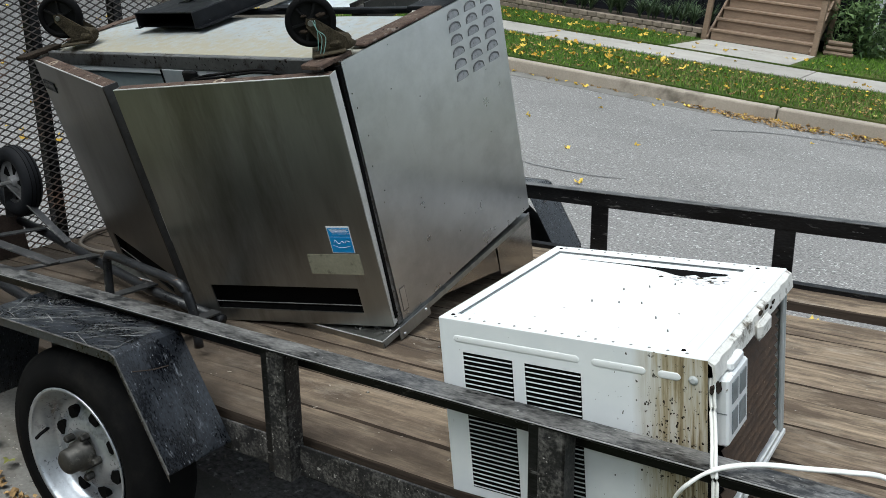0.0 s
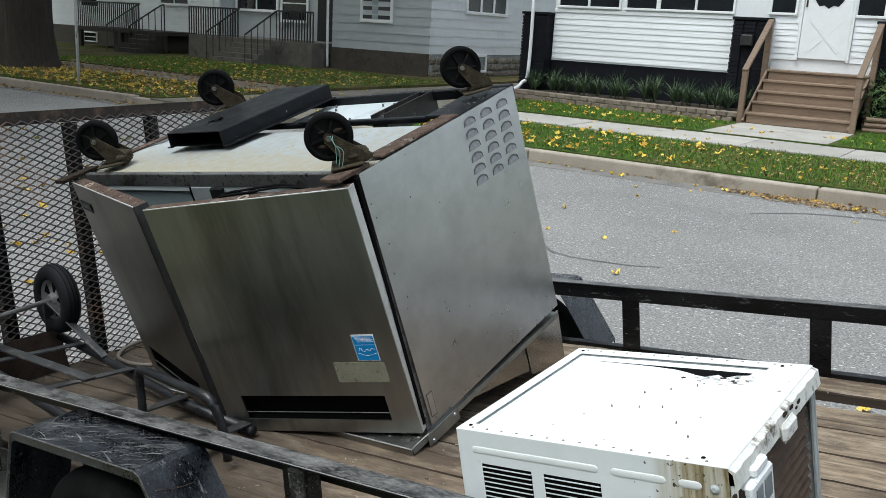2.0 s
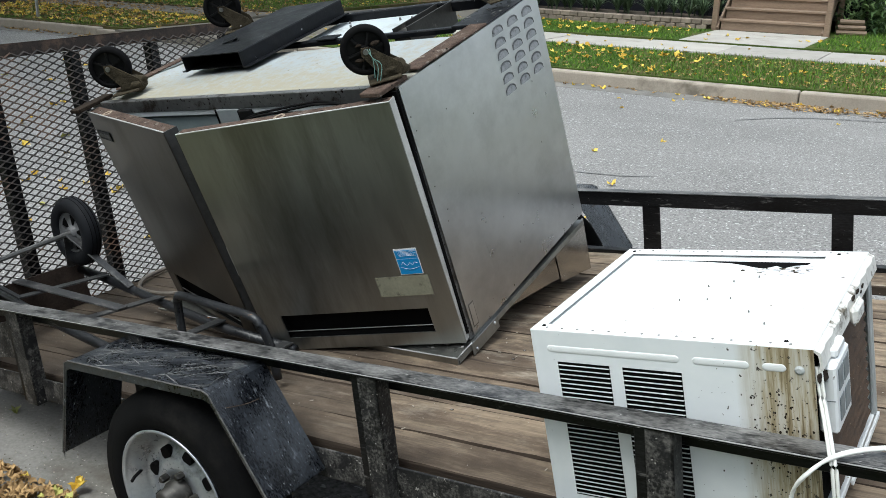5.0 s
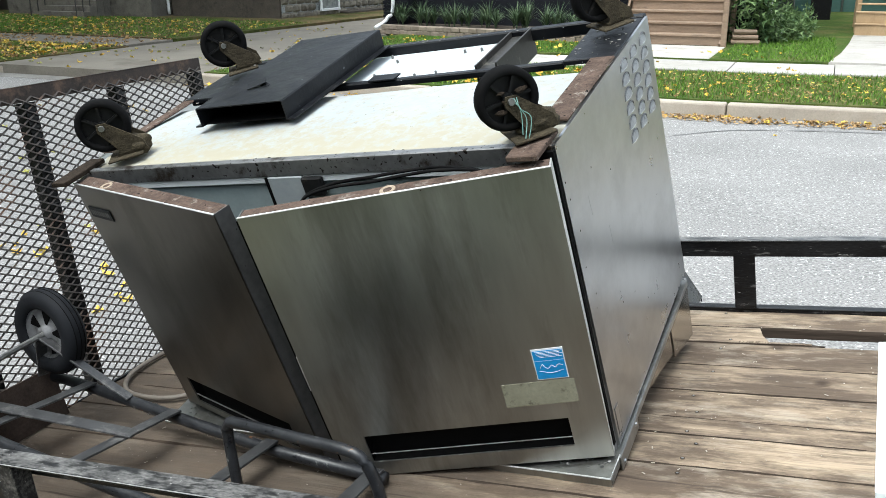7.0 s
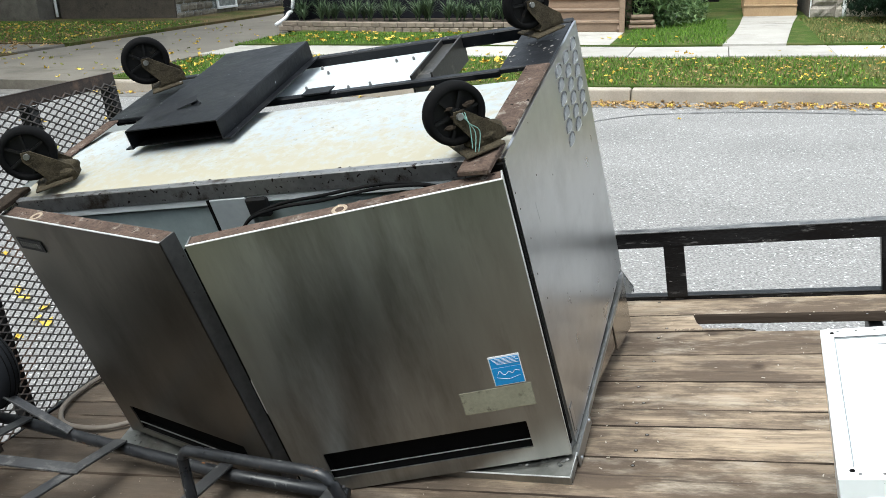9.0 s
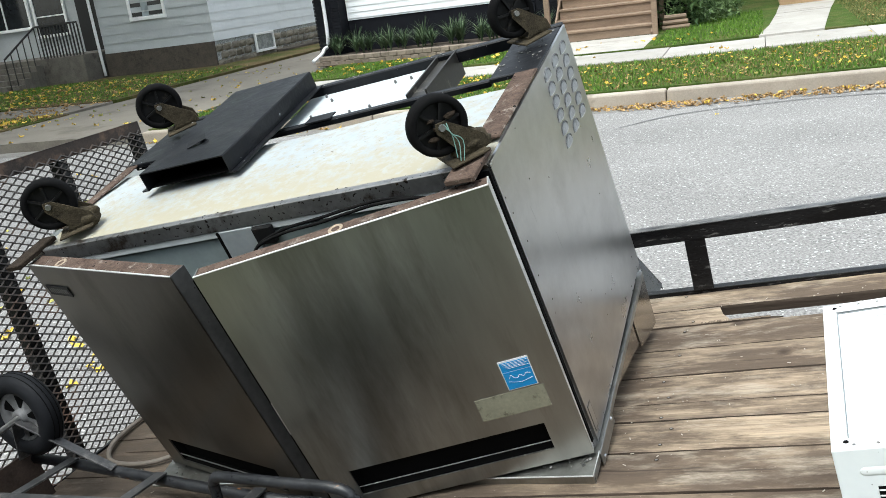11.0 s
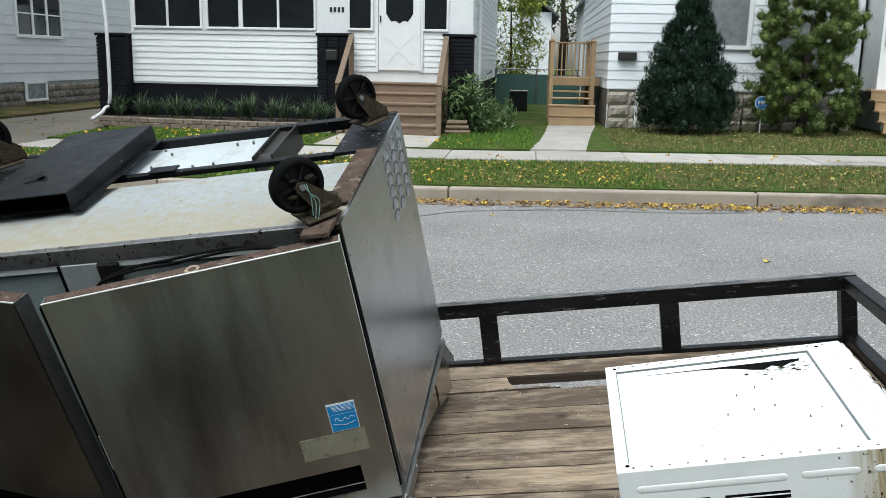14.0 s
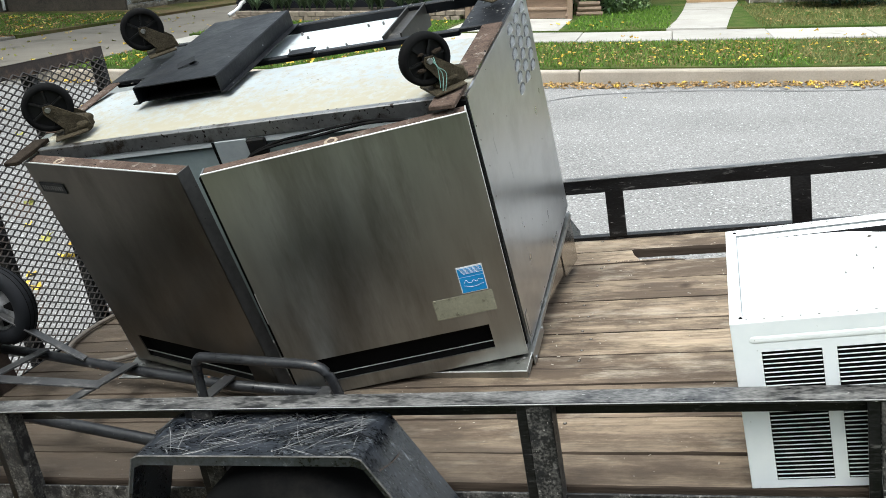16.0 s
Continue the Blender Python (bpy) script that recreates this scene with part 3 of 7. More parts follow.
FENDER = surface("fender_paint", (0.003, 0.0037, 0.0055), (0.044, 0.051, 0.064), (0.18, 0.42), 0.0, 7, 110, 0.25, (1, 2.4, 1), spec=0.6, fine_share=0.5, contrast=(0.46, 0.70), stain=(0.19, 0.205, 0.23), stain_size=26, stain_at=(0.60, 0.74), specks=(0.34, 0.36, 0.38), speck_size=120, speck_at=0.685, depth=0.002)
for outer, inner in ((-0.753, NEAR - 0.002), (1.290, FAR + 0.002)):
    fe = part("fender", fender(outer, inner), FENDER, trailer, "scratched black steel fender")
    # long scratches rubbed into the top
    rs = random.Random(8)
    bm = bmesh.new()
    ya, yb = sorted((outer, inner))
    for k in range(120):
        x, y = rs.uniform(-0.655, -0.195), rs.uniform(ya + 0.01, yb - 0.01)
        a, l, c, w = radians(rs.gauss(30, 9) if k % 4 else rs.uniform(0, 180)), rs.uniform(0.03, 0.20) * rs.uniform(0.3, 1), rs.uniform(-0.3, 0.3), rs.uniform(0.0002, 0.0008) * (1.7 if k % 9 == 0 else 1)
        prev = None
        for s in range(6):
            t = s / 5 - 0.5
            px, py = x + l * t * math.cos(a + c * t), y + l * t * math.sin(a + c * t)
            if not (-0.662 < px < -0.186 and ya + 0.004 < py < yb - 0.004):
                prev = None
                continue
            ww = w * (1 - 4 * t * t) + 0.0001
            row = [bm.verts.new((px + ww * math.sin(a), py - ww * math.cos(a), 0.2056)), bm.verts.new((px - ww * math.sin(a), py + ww * math.cos(a), 0.2056))]
            if prev:
                bm.faces.new((prev[0], prev[1], row[1], row[0]))
            prev = row
    tagged(part("scratched_patch", bm, SCRATCH, fe), kind="stuff")
    part("worn_edge", tube(bmesh.new(), [(x, outer, z) for x, z in FENDER_LINE], 0.0020, 6), WORN_EDGE, fe, "fender edge rubbed to bare metal")
    part("rust_scratch", tube(bmesh.new(), bend([(-0.140, outer + (inner - outer) * 0.12, 0.162), (-0.133, outer + (inner - outer) * 0.4, 0.150), (-0.131, outer + (inner - outer) * 0.62, 0.146)], 4), 0.0012, 5), RUST, fe)


def wheel(y_face, side):
    """Tyre and spoked rim about the y axis; side is -1 where the face looks to -y."""
    m = pose(-0.381, y_face, -0.113, 90 if side < 0 else -90, 0, 0) @ Matrix.Diagonal((0.87, 0.87, 0.80, 1))
    w = new("wheel")
    w.empty_display_size = 0.1
    w.parent, w.matrix_local = trailer, m
    R, r = 0.304, 0.198
    bm = bmesh.new()
    lathe(bm, [(r, -0.012), (r + 0.012, -0.002), (r + 0.05, 0.0), (R - 0.05, -0.004), (R - 0.02, -0.012), (R - 0.004, -0.028), (R, -0.05), (R, -0.15), (R - 0.006, -0.175), (R - 0.03, -0.19), (r + 0.03, -0.196), (r, -0.19)], 64)
    part("tyre", bm, RUBBER, w, "black ribbed trailer tyre", True)
    bm = bmesh.new()
    lathe(bm, [(r + 0.004, -0.004), (r + 0.006, 0.0), (r, 0.002), (r - 0.006, -0.004), (r - 0.009, -0.016), (r - 0.018, -0.019), (r - 0.021, -0.034), (r - 0.032, -0.038), (r - 0.036, -0.055), (r - 0.044, -0.062), (0.125, -0.066), (0.10, -0.045), (0.078, -0.038), (0.045, -0.042), (0.045, -0.10)], 56)
    part("rim", bm, RIM, w, "silver-grey steel rim with spoke slots", True)
    # black plugs paint the shade inside the spoke slots
    for k in range(8):
        bm = bmesh.new()
        slab(bm, [(0.102, -0.013), (0.112, -0.019), (0.132, -0.013), (0.136, 0.0), (0.132, 0.013), (0.112, 0.019), (0.102, 0.013)], -0.0645, -0.0445)
        part("slot", bm, DARK, w).matrix_local = Matrix.Rotation(2 * math.pi * (k + 0.5) / 8, 4, "Z")
    bm = bmesh.new()
    lathe(bm, [(0.0, 0.035), (0.026, 0.034), (0.034, 0.026), (0.036, -0.01), (0.043, -0.012), (0.043, -0.05)], 24)
    part("hub_cap", bm, GREASE, w, "greasy dark steel hub cap", True)
    for k in range(5):
        a = 2 * math.pi * k / 5
        bm = bmesh.new()
        lathe(bm, [(0.0, -0.012), (0.008, -0.013), (0.011, -0.018), (0.011, -0.045)], 6, Matrix.Translation((0.062 * math.cos(a), 0.062 * math.sin(a), 0)))
        part("lug_nut", bm, GREASE, w)
    bm = tube(bmesh.new(), [(-0.165, 0.03, -0.04), (-0.15, 0.03, 0.0), (-0.135, 0.032, 0.02)], 0.005, 6)
    part("valve", bm, RUBBER, w)
    return w


wheel(-0.742, -1)
wheel(1.270, 1)

# tail gate of expanded metal, hinged at the rear and leaning in a little
gate = new("ramp_gate")
gate.parent = trailer
gate.matrix_local = pose(-1.740, 0, -0.02, 0, -0.4, 3.5) @ pose(0, 0, 0, 90, 0, 90)
tagged(gate, "upright tail ramp of rusty black expanded metal")
GY0, GY1, GH = -0.575, 1.04, 0.995
ups = (GY0, -0.192, 0.170, 0.56, GY1 - 0.045)
for y in ups:
    part("upright", angle_iron(y, y + 0.045, 0, GH - 0.05, -0.04, 0, 0.005, "z1 x0"), BLACK, gate)
part("top_bar", angle_iron(GY0, GY1, GH - 0.048, GH, -0.04, 0, 0.005, "z1 y1"), RUSTY_BLACK, gate, "rust-worn top bar")
part("bottom_bar", boxes((GY0, GY1, -0.045, -0.002, -0.04, 0), bevel=0.003), BLACK, gate)
MESH = surface("mesh_metal", (0.022, 0.019, 0.017), (0.085, 0.071, 0.062), (0.45, 0.75), 0.3, 20, 120, 0.3, stain=(0.19, 0.105, 0.065), stain_size=3, stain_at=(0.52, 0.68))


def expanded_metal(w, h, cw, ch, t):
    """Diamond mesh of flat strands."""
    bm = bmesh.new()
    verts, faces = [], []
    nx, nz = int(w / cw), int(h / ch)
    for i in range(nx + 1):
        for j in range(2 * nz):
            x, z = i * cw + (cw / 2 if j % 2 else 0), j * ch / 2
            for d in (-1, 1):
                x1 = x + d * cw / 2
                if 0 <= x1 <= w and x <= w:
                    k = len(verts)
                    z1 = z + ch / 2
                    verts += [(x, z - t, 0.004), (x1, z1 - t, 0.0), (x1, z1 + t, -0.003), (x, z + t, 0.001), (x, z - t, -0.001), (x1, z1 - t, -0.005)]
                    faces += [(k, k + 1, k + 2, k + 3), (k, k + 1, k + 5, k + 4)]
    me = bpy.data.meshes.new("expanded_mesh")
    me.from_pydata(verts, [], faces)
    me.materials.append(MESH)
    return me


mesh_ob = tagged(new("expanded_mesh", expanded_metal(GY1 - GY0 - 0.01, GH - 0.01, 0.055, 0.026, 0.0025)), "rust-tinged diamond mesh", kind="stuff")
mesh_ob.parent = gate
mesh_ob.matrix_local = pose(GY0 + 0.005, 0.0, 0.004)

# ---- the steel refrigerator, upside down ----
CAB = leaning(-4.4598, 0.145, 0.0381, (-0.9964, 2.3369, 0.5506)) @ pose(0, 0, 0, 13.4754, 0, 0)
W, DEP, TOP = 1.302, 0.785, 0.7887
fridge = thing("undercounter_refrigerator", CAB, "stainless steel two-door refrigerator upside down on the trailer deck", "refrigerator")
bm = bmesh.new()
box(bm, -W - 0.01, 0.0075, -0.026, DEP - 0.02, 0.026, 0.030)
box(bm, -W - 0.01, 0.0075, -0.030, -0.026, 0.004, 0.0335)
box(bm, 0.0045, 0.0075, -0.022, DEP - 0.02, 0.014, 0.026)
box(bm, -W - 0.01, -W - 0.006, -0.001, DEP - 0.02, -0.004, 0.022)
part("worktop", bm, STEEL, fridge, "dull stainless worktop resting on the deck")
part("tray_rim", tube(bmesh.new(), [(-W - 0.01, -0.028, 0.0345), (0.006, -0.028, 0.0345), (0.006, 0.05, 0.0325)], 0.0019, 6), LIP, fridge, "bright folded rim of the worktop")
part("bracket", boxes((0.0080, 0.0110, 0.040, 0.185, -0.004, 0.034), bevel=0.001), STEEL, fridge)
for y, z in ((0.060, 0.006), (0.165, 0.022)):
    part("screw", lathe(bmesh.new(), [(0.0, 0.004), (0.004, 0.003), (0.006, 0.0)], 10, pose(0.0112, y, z, 0, 90, 0)), STEEL_SIDE, fridge)
# backsplash, now below the back edge
part("backsplash", slab(bmesh.new(), [(0.22, 0.022), (0.56, 0.022), (0.56, -0.075), (0.50, -0.055)], 0, 0.004), STEEL_PLATE, fridge).matrix_local = pose(-0.004, 0, 0, 90, 0, 90)
part("backsplash", slab(bmesh.new(), [(0.565, 0.022), (0.775, 0.03), (0.76, -0.155), (0.565, -0.09)], 0, 0.005), STEEL_PLATE, fridge).matrix_local = pose(-0.002, 0, 0, 90, 0, 90)
part("backsplash", boxes((-W, -0.006, DEP - 0.045, DEP - 0.02, -0.155, 0.022), bevel=0.002), STEEL_DARK, fridge)

TRIM0 = surface("pale_edging", (0.55, 0.58, 0.58), (0.66, 0.68, 0.68), (0.4, 0.5))
# body shell: sides, back, front frame, and the inside seen through the door gaps
YF = 0.0613
bm = bmesh.new()
outline = [(0.0776, 0.036), (0.7841, 0.0459), (0.7785, 0.7927), (0.0613, 0.7847)]
part("side_panel", slab(bmesh.new(), outline, 0, 0.006), STEEL_SIDE, fridge, "dented grey side panel").matrix_local = pose(-0.006, 0, 0, 90, 0, 90)
part("side_panel", slab(bmesh.new(), outline, 0, 0.006), STEEL_SIDE, fridge).matrix_local = pose(-W, 0, 0, 90, 0, 90)
part("back_panel", boxes((-W + 0.006, -0.006, DEP - 0.02, DEP - 0.014, 0.05, 0.36), bevel=0.001), STEEL_DARK, fridge)
part("front_frame", boxes((-W + 0.006, -0.006, YF, YF + 0.02, TOP - 0.042, TOP - 0.003), (-W + 0.006, -0.006, YF, YF + 0.02, 0.03, 0.08), (-W + 0.006, -W + 0.05, YF, YF + 0.02, 0.08, TOP - 0.042), (-0.05, -0.006, YF, YF + 0.02, 0.08, TOP - 0.042), bevel=0.002), FRAME, fridge, "soiled steel front frame")
part("centre_post", boxes((-0.696, -0.60, YF - 0.002, YF + 0.02, 0.08, TOP - 0.043), bevel=0.002), POST, fridge, "grey steel post between the doors")
part("post_hinge", boxes((-0.598, -0.545, YF - 0.012, YF + 0.003, 0.70, TOP - 0.044), bevel=0.003), PLASTIC, fridge, "black hinge block")
part("post_seam", boxes((-0.7035, -0.698, YF - 0.002, YF + 0.002, 0.30, TOP - 0.044)), DARK, fridge)
for z in (0.24, 0.42):
    part("shelf_clip", boxes((-0.665, -0.635, YF - 0.006, YF - 0.001, z, z + 0.05), bevel=0.001), TRIM0, fridge)
part("liner", boxes((-W + 0.05, -0.70, YF + 0.014, YF + 0.024, 0.08, TOP - 0.062), (-0.60, -0.05, YF + 0.014, YF + 0.024, 0.08, TOP - 0.062)), LINER, fridge, "grey-green inner lining")
part("liner_edge", boxes((-W + 0.052, -0.70, YF + 0.004, YF + 0.013, TOP - 0.060, TOP - 0.0425), bevel=0.002), TRIM0, fridge)
part("liner_edge", boxes((-0.60, -0.052, YF + 0.004, YF + 0.013, TOP - 0.060, TOP - 0.0425), bevel=0.002), TRIM0, fridge)
# black strip painted in for the shade behind the door edge
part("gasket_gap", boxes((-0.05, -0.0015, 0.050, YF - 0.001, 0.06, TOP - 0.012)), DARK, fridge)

# bottom of the cabinet, now on top
BT = TOP - 0.012
bm = bmesh.new()
nx, ny = 30, 12
rows = []
for j in range(ny + 1):
    y = YF + 0.006 + (0.455 - YF) * j / ny
    rows.append([bm.verts.new((-W + 0.02 + (W - 0.03) * i / nx, y, BT + 0.006 * noise.noise((i * 0.13, j * 0.2, 2.2)) + 0.008 * math.sin(math.pi * j / ny))) for i in range(nx + 1)])
for a, b in zip(rows, rows[1:]):
    for i in range(nx):
        bm.faces.new((a[i], a[i + 1], b[i + 1], b[i]))
part("bottom_sheet", bm, GALV, fridge, "white galvanised sheet with a tan stain along its edge", True)
rs = random.Random(33)
bm = bmesh.new()
for k in range(800):
    q = rs.uniform(0.0015, 0.0070)
    box(bm, -q * rs.uniform(0.8, 2.2), q, -q * 0.6, q * 0.6, 0, q * 0.6, m=pose(rs.uniform(-W + 0.03, -0.02), YF + 0.008 + abs(rs.gauss(0, 0.006)), BT + 0.0015, 0, 0, rs.gauss(0, 25)))
tagged(part("edge_grime", bm, DIRT, fridge, "crumbs of dirt caught along the sheet's edge"), kind="stuff")
part("edge_strip", boxes((-0.062, -0.004, YF + 0.1, 0.50, BT + 0.012, BT + 0.020), bevel=0.003), DUSTY_RUST, fridge, "dusty rusted edge strip")
part("edge_strip", boxes((-W + 0.006, -W + 0.045, YF + 0.1, 0.50, BT + 0.012, BT + 0.018), bevel=0.003), DUSTY_RUST, fridge)
part("cross_bar", boxes((-W + 0.02, -0.13, 0.508, 0.528, BT - 0.005, BT + 0.012), bevel=0.003), BLACK_SHEET, fridge)
part("rear_rim", boxes((-W + 0.006, -0.006, DEP - 0.014, DEP + 0.010, BT - 0.012, BT + 0.020), bevel=0.003), BLACK_SHEET, fridge)
part("corner_plate", boxes((-0.128, -0.006, 0.50, DEP - 0.021, BT + 0.006, BT + 0.018), bevel=0.002), BLACK_SHEET, fridge)
part("corner_plate", boxes((-W + 0.006, -W + 0.22, 0.50, DEP - 0.021, BT + 0.006, BT + 0.018), bevel=0.002), BLACK_SHEET, fridge)
TRAY = surface("pale_tray", (0.40, 0.45, 0.48), (0.52, 0.56, 0.58), (0.4, 0.6), 0.0, 4, 60, 0.05, stain=(0.36, 0.37, 0.36), stain_size=9)
part("machine_tray", boxes((-0.790, -0.368, 0.529, DEP - 0.015, BT - 0.010, BT - 0.006), bevel=0.001), TRAY, fridge, "pale sheet-metal tray")
for x, y in ((-0.70, 0.60), (-0.68, 0.70), (-0.56, 0.57), (-0.50, 0.575), (-0.48, 0.72), (-0.43, 0.72), (-0.72, 0.745)):
    part("screw", lathe(bmesh.new(), [(0.0, 0.010), (0.003, 0.009), (0.0045, 0.0)], 8, pose(x, y, BT - 0.006)), STEEL_DARK, fridge)
part("edge_clip", boxes((-0.66, -0.58, 0.50, 0.54, BT + 0.0142, BT + 0.019), bevel=0.001), BLACK_SHEET, fridge)
# black floor that paints the bay's depth dark
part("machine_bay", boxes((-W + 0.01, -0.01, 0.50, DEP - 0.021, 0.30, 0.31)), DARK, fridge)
bm = bmesh.new()
box(bm, -0.365, -0.36, 0.53, DEP + 0.0, BT - 0.05, BT + 0.02)
box(bm, -0.36, -0.31, 0.53, DEP + 0.0, BT + 0.0, BT + 0.006)
box(bm, -0.31, -0.305, 0.53, DEP + 0.0, BT - 0.05, BT + 0.022)
part("channel", bm, GREASE, fridge, "dirty black steel channel across the opening")

# folded duct cover
x0, x1, y0, y1, h = -1.0267, -0.7503, 0.2605, 0.7658, 0.063
prof = [(x0 - 0.02, 0.012), (x0 + 0.003, 0.012), (x0 + 0.003, h - 0.003), (x1 - 0.003, h - 0.003), (x1 - 0.003, 0.012), (x1 + 0.02, 0.012), (x1 + 0.02, 0.0155), (x1, 0.0155), (x1, h - 0.003), (x1 - 0.003, h), (x0 + 0.003, h), (x0, h - 0.003), (x0, 0.0155), (x0 - 0.02, 0.0155)]
duct = part("duct_cover", slab(bmesh.new(), prof, 0, y1 - y0), BLACK_SHEET, fridge, "open-ended black sheet-metal duct cover")
duct.matrix_local = pose(0, y1, BT + 0.012, 90, 0, 0)
part("flap", boxes((0, 0.055, 0, 0.028, 0, 0.0015), bevel=0.0005), BLACK_SHEET, fridge, "small torn flap of sheet metal").matrix_local = pose(-0.93, 0.36, BT + h + 0.0126, 14, -8, 24)
part("flap", boxes((0, 0.030, 0, 0.018, 0, 0.0015), bevel=0.0005), BLACK_SHEET, fridge).matrix_local = pose(-0.905, 0.385, BT + h + 0.0126, 22, 10, -30)
# black slab laid inside the duct in place of its shade
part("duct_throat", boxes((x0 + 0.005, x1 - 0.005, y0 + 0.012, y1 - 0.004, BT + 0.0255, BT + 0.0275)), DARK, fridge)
part("end_plate", boxes((x0 + 0.004, x1 - 0.004, y1 - 0.003, y1, BT + 0.024, BT + h + 0.008)), BLACK_SHEET, fridge)


def lump(r, scale, seed, at):
    """An uneven clod."""
    bm = bmesh.new()
    got = bmesh.ops.create_icosphere(bm, subdivisions=3, radius=r)["verts"]
    for v in got:
        v.co *= 1 + 0.45 * noise.noise(v.co * (2.2 / r) * 0.5 + Vector((seed, 0, 0))) + 0.12 * noise.noise(v.co * (3.5 / r) + Vector((0, seed, 0)))
        v.co = Vector((v.co.x * scale[0], v.co.y * scale[1], v.co.z * scale[2])) + Vector(at)
    return bm


def caster(x, y, turn, bz=BT + 0.02, size=1.0):
    """A swivel caster pointing up: plate, fork, wheel and hub."""
    c = new("caster")
    c.empty_display_size = 0.05
    c.parent, c.matrix_local = fridge, pose(x, y, bz, 0, 0, turn) @ Matrix.Scale(size, 4)
    part("plate", boxes((-0.045, 0.045, -0.05, 0.05, 0, 0.006), bevel=0.002), GUNK, c)
    bm = bmesh.new()
    for s in (-1, 1):
        slab(bm, [(0.058, 0.006), (0.052, 0.034), (-0.018, 0.096), (-0.040, 0.098), (-0.044, 0.078), (-0.012, 0.022), (-0.02, 0.006)], s * 0.026 - 0.002, s * 0.026 + 0.002)
    bmesh.ops.rotate(bm, cent=(0, 0, 0), matrix=Matrix.Rotation(radians(90), 3, "X"), verts=bm.verts[:])
    box(bm, -0.02, 0.05, -0.028, 0.028, 0.006, 0.012)
    part("fork", bm, GUNK, c, "dirt-caked caster fork")
    ax = pose(-0.030, 0, 0.086, 90, 0, 0)
    bm = bmesh.new()
    lathe(bm, [(0.050, -0.015), (0.054, -0.0175), (0.062, -0.017), (0.0665, -0.010), (0.0665, 0.010), (0.062, 0.017), (0.054, 0.0175), (0.050, 0.015), (0.050, -0.015)], 40, ax)
    part("tread", bm, RUBBER, c, "", True)
    bm = bmesh.new()
    lathe(bm, [(0.0, -0.017), (0.013, -0.017), (0.014, -0.006), (0.051, -0.005), (0.051, 0.005), (0.014, 0.006), (0.013, 0.017), (0.0, 0.017)], 24, ax)
    part("wheel_core", bm, PLASTIC, c)
    spoke = None
    for k in range(6):
        if spoke is None:
            spoke = part("spoke", boxes((0.012, 0.051, -0.003, 0.003, -0.014, 0.014)), PLASTIC, c)
        ob = spoke if k == 0 else new("spoke", spoke.data)
        ob.parent, ob.matrix_local = c, ax @ Matrix.Rotation(math.pi * k / 3 + turn, 4, "Z")
    if y < 0.3:
        part("dirt_clump", lump(0.035, (1.3, 0.85, 0.75), int(x * 99), (0.022, -0.002, 0.020)), GUNK, c, "caked brown dirt", True)
    part("axle_bolt", lathe(bmesh.new(), [(0.0, -0.034), (0.007, -0.034), (0.008, -0.029), (0.008, 0.029), (0.007, 0.034), (0.0, 0.034)], 10, ax), STEEL_DARK, c)
    return c


front_caster = caster(-0.061, 0.094, 42, BT + 0.023, 0.92)
STRING = surface("green_string", (0.10, 0.22, 0.19), (0.22, 0.36, 0.32), (0.7, 0.9))
for k in range(3):
    part("string", tube(bmesh.new(), bend([(-0.030 + 0.006 * k, -0.030, 0.092), (-0.018, -0.036 - 0.002 * k, 0.070), (-0.020 + 0.010 * k, -0.040, 0.045), (-0.026 + 0.004 * k, -0.045, 0.018 - 0.01 * k)], 4), 0.0011, 5), STRING, front_caster, "frayed green string")
for k, (px, pz, s) in enumerate(((-0.052, 0.066, 0.010), (-0.002, 0.100, 0.011), (-0.045, 0.105, 0.007), (-0.03, 0.084, 0.012))):
    part("dirt_clump", lump(s * 0.8, (1.5, 0.5, 0.7), k, (px, -0.017, pz)), DIRT, front_caster)
caster(-1.175, 0.135, 36)
caster(-1.190, 0.67, 38, BT + 0.040)
caster(-0.060, 0.67, 48, BT + 0.038, 0.90)
part("foot_plate", boxes((-0.075, -0.012, 0.0, 0.12, BT + 0.006, BT + 0.018), bevel=0.002), DUSTY_RUST, fridge)
part("foot_plate", boxes((-W + 0.0, -W + 0.05, -0.02, 0.12, BT + 0.006, BT + 0.018), bevel=0.002), DIRT, fridge)


LIP2 = surface("scuffed_bare_metal", (0.40, 0.41, 0.42), (0.52, 0.53, 0.54), (0.5, 0.7), 0.0, 30, 120, 0.0)


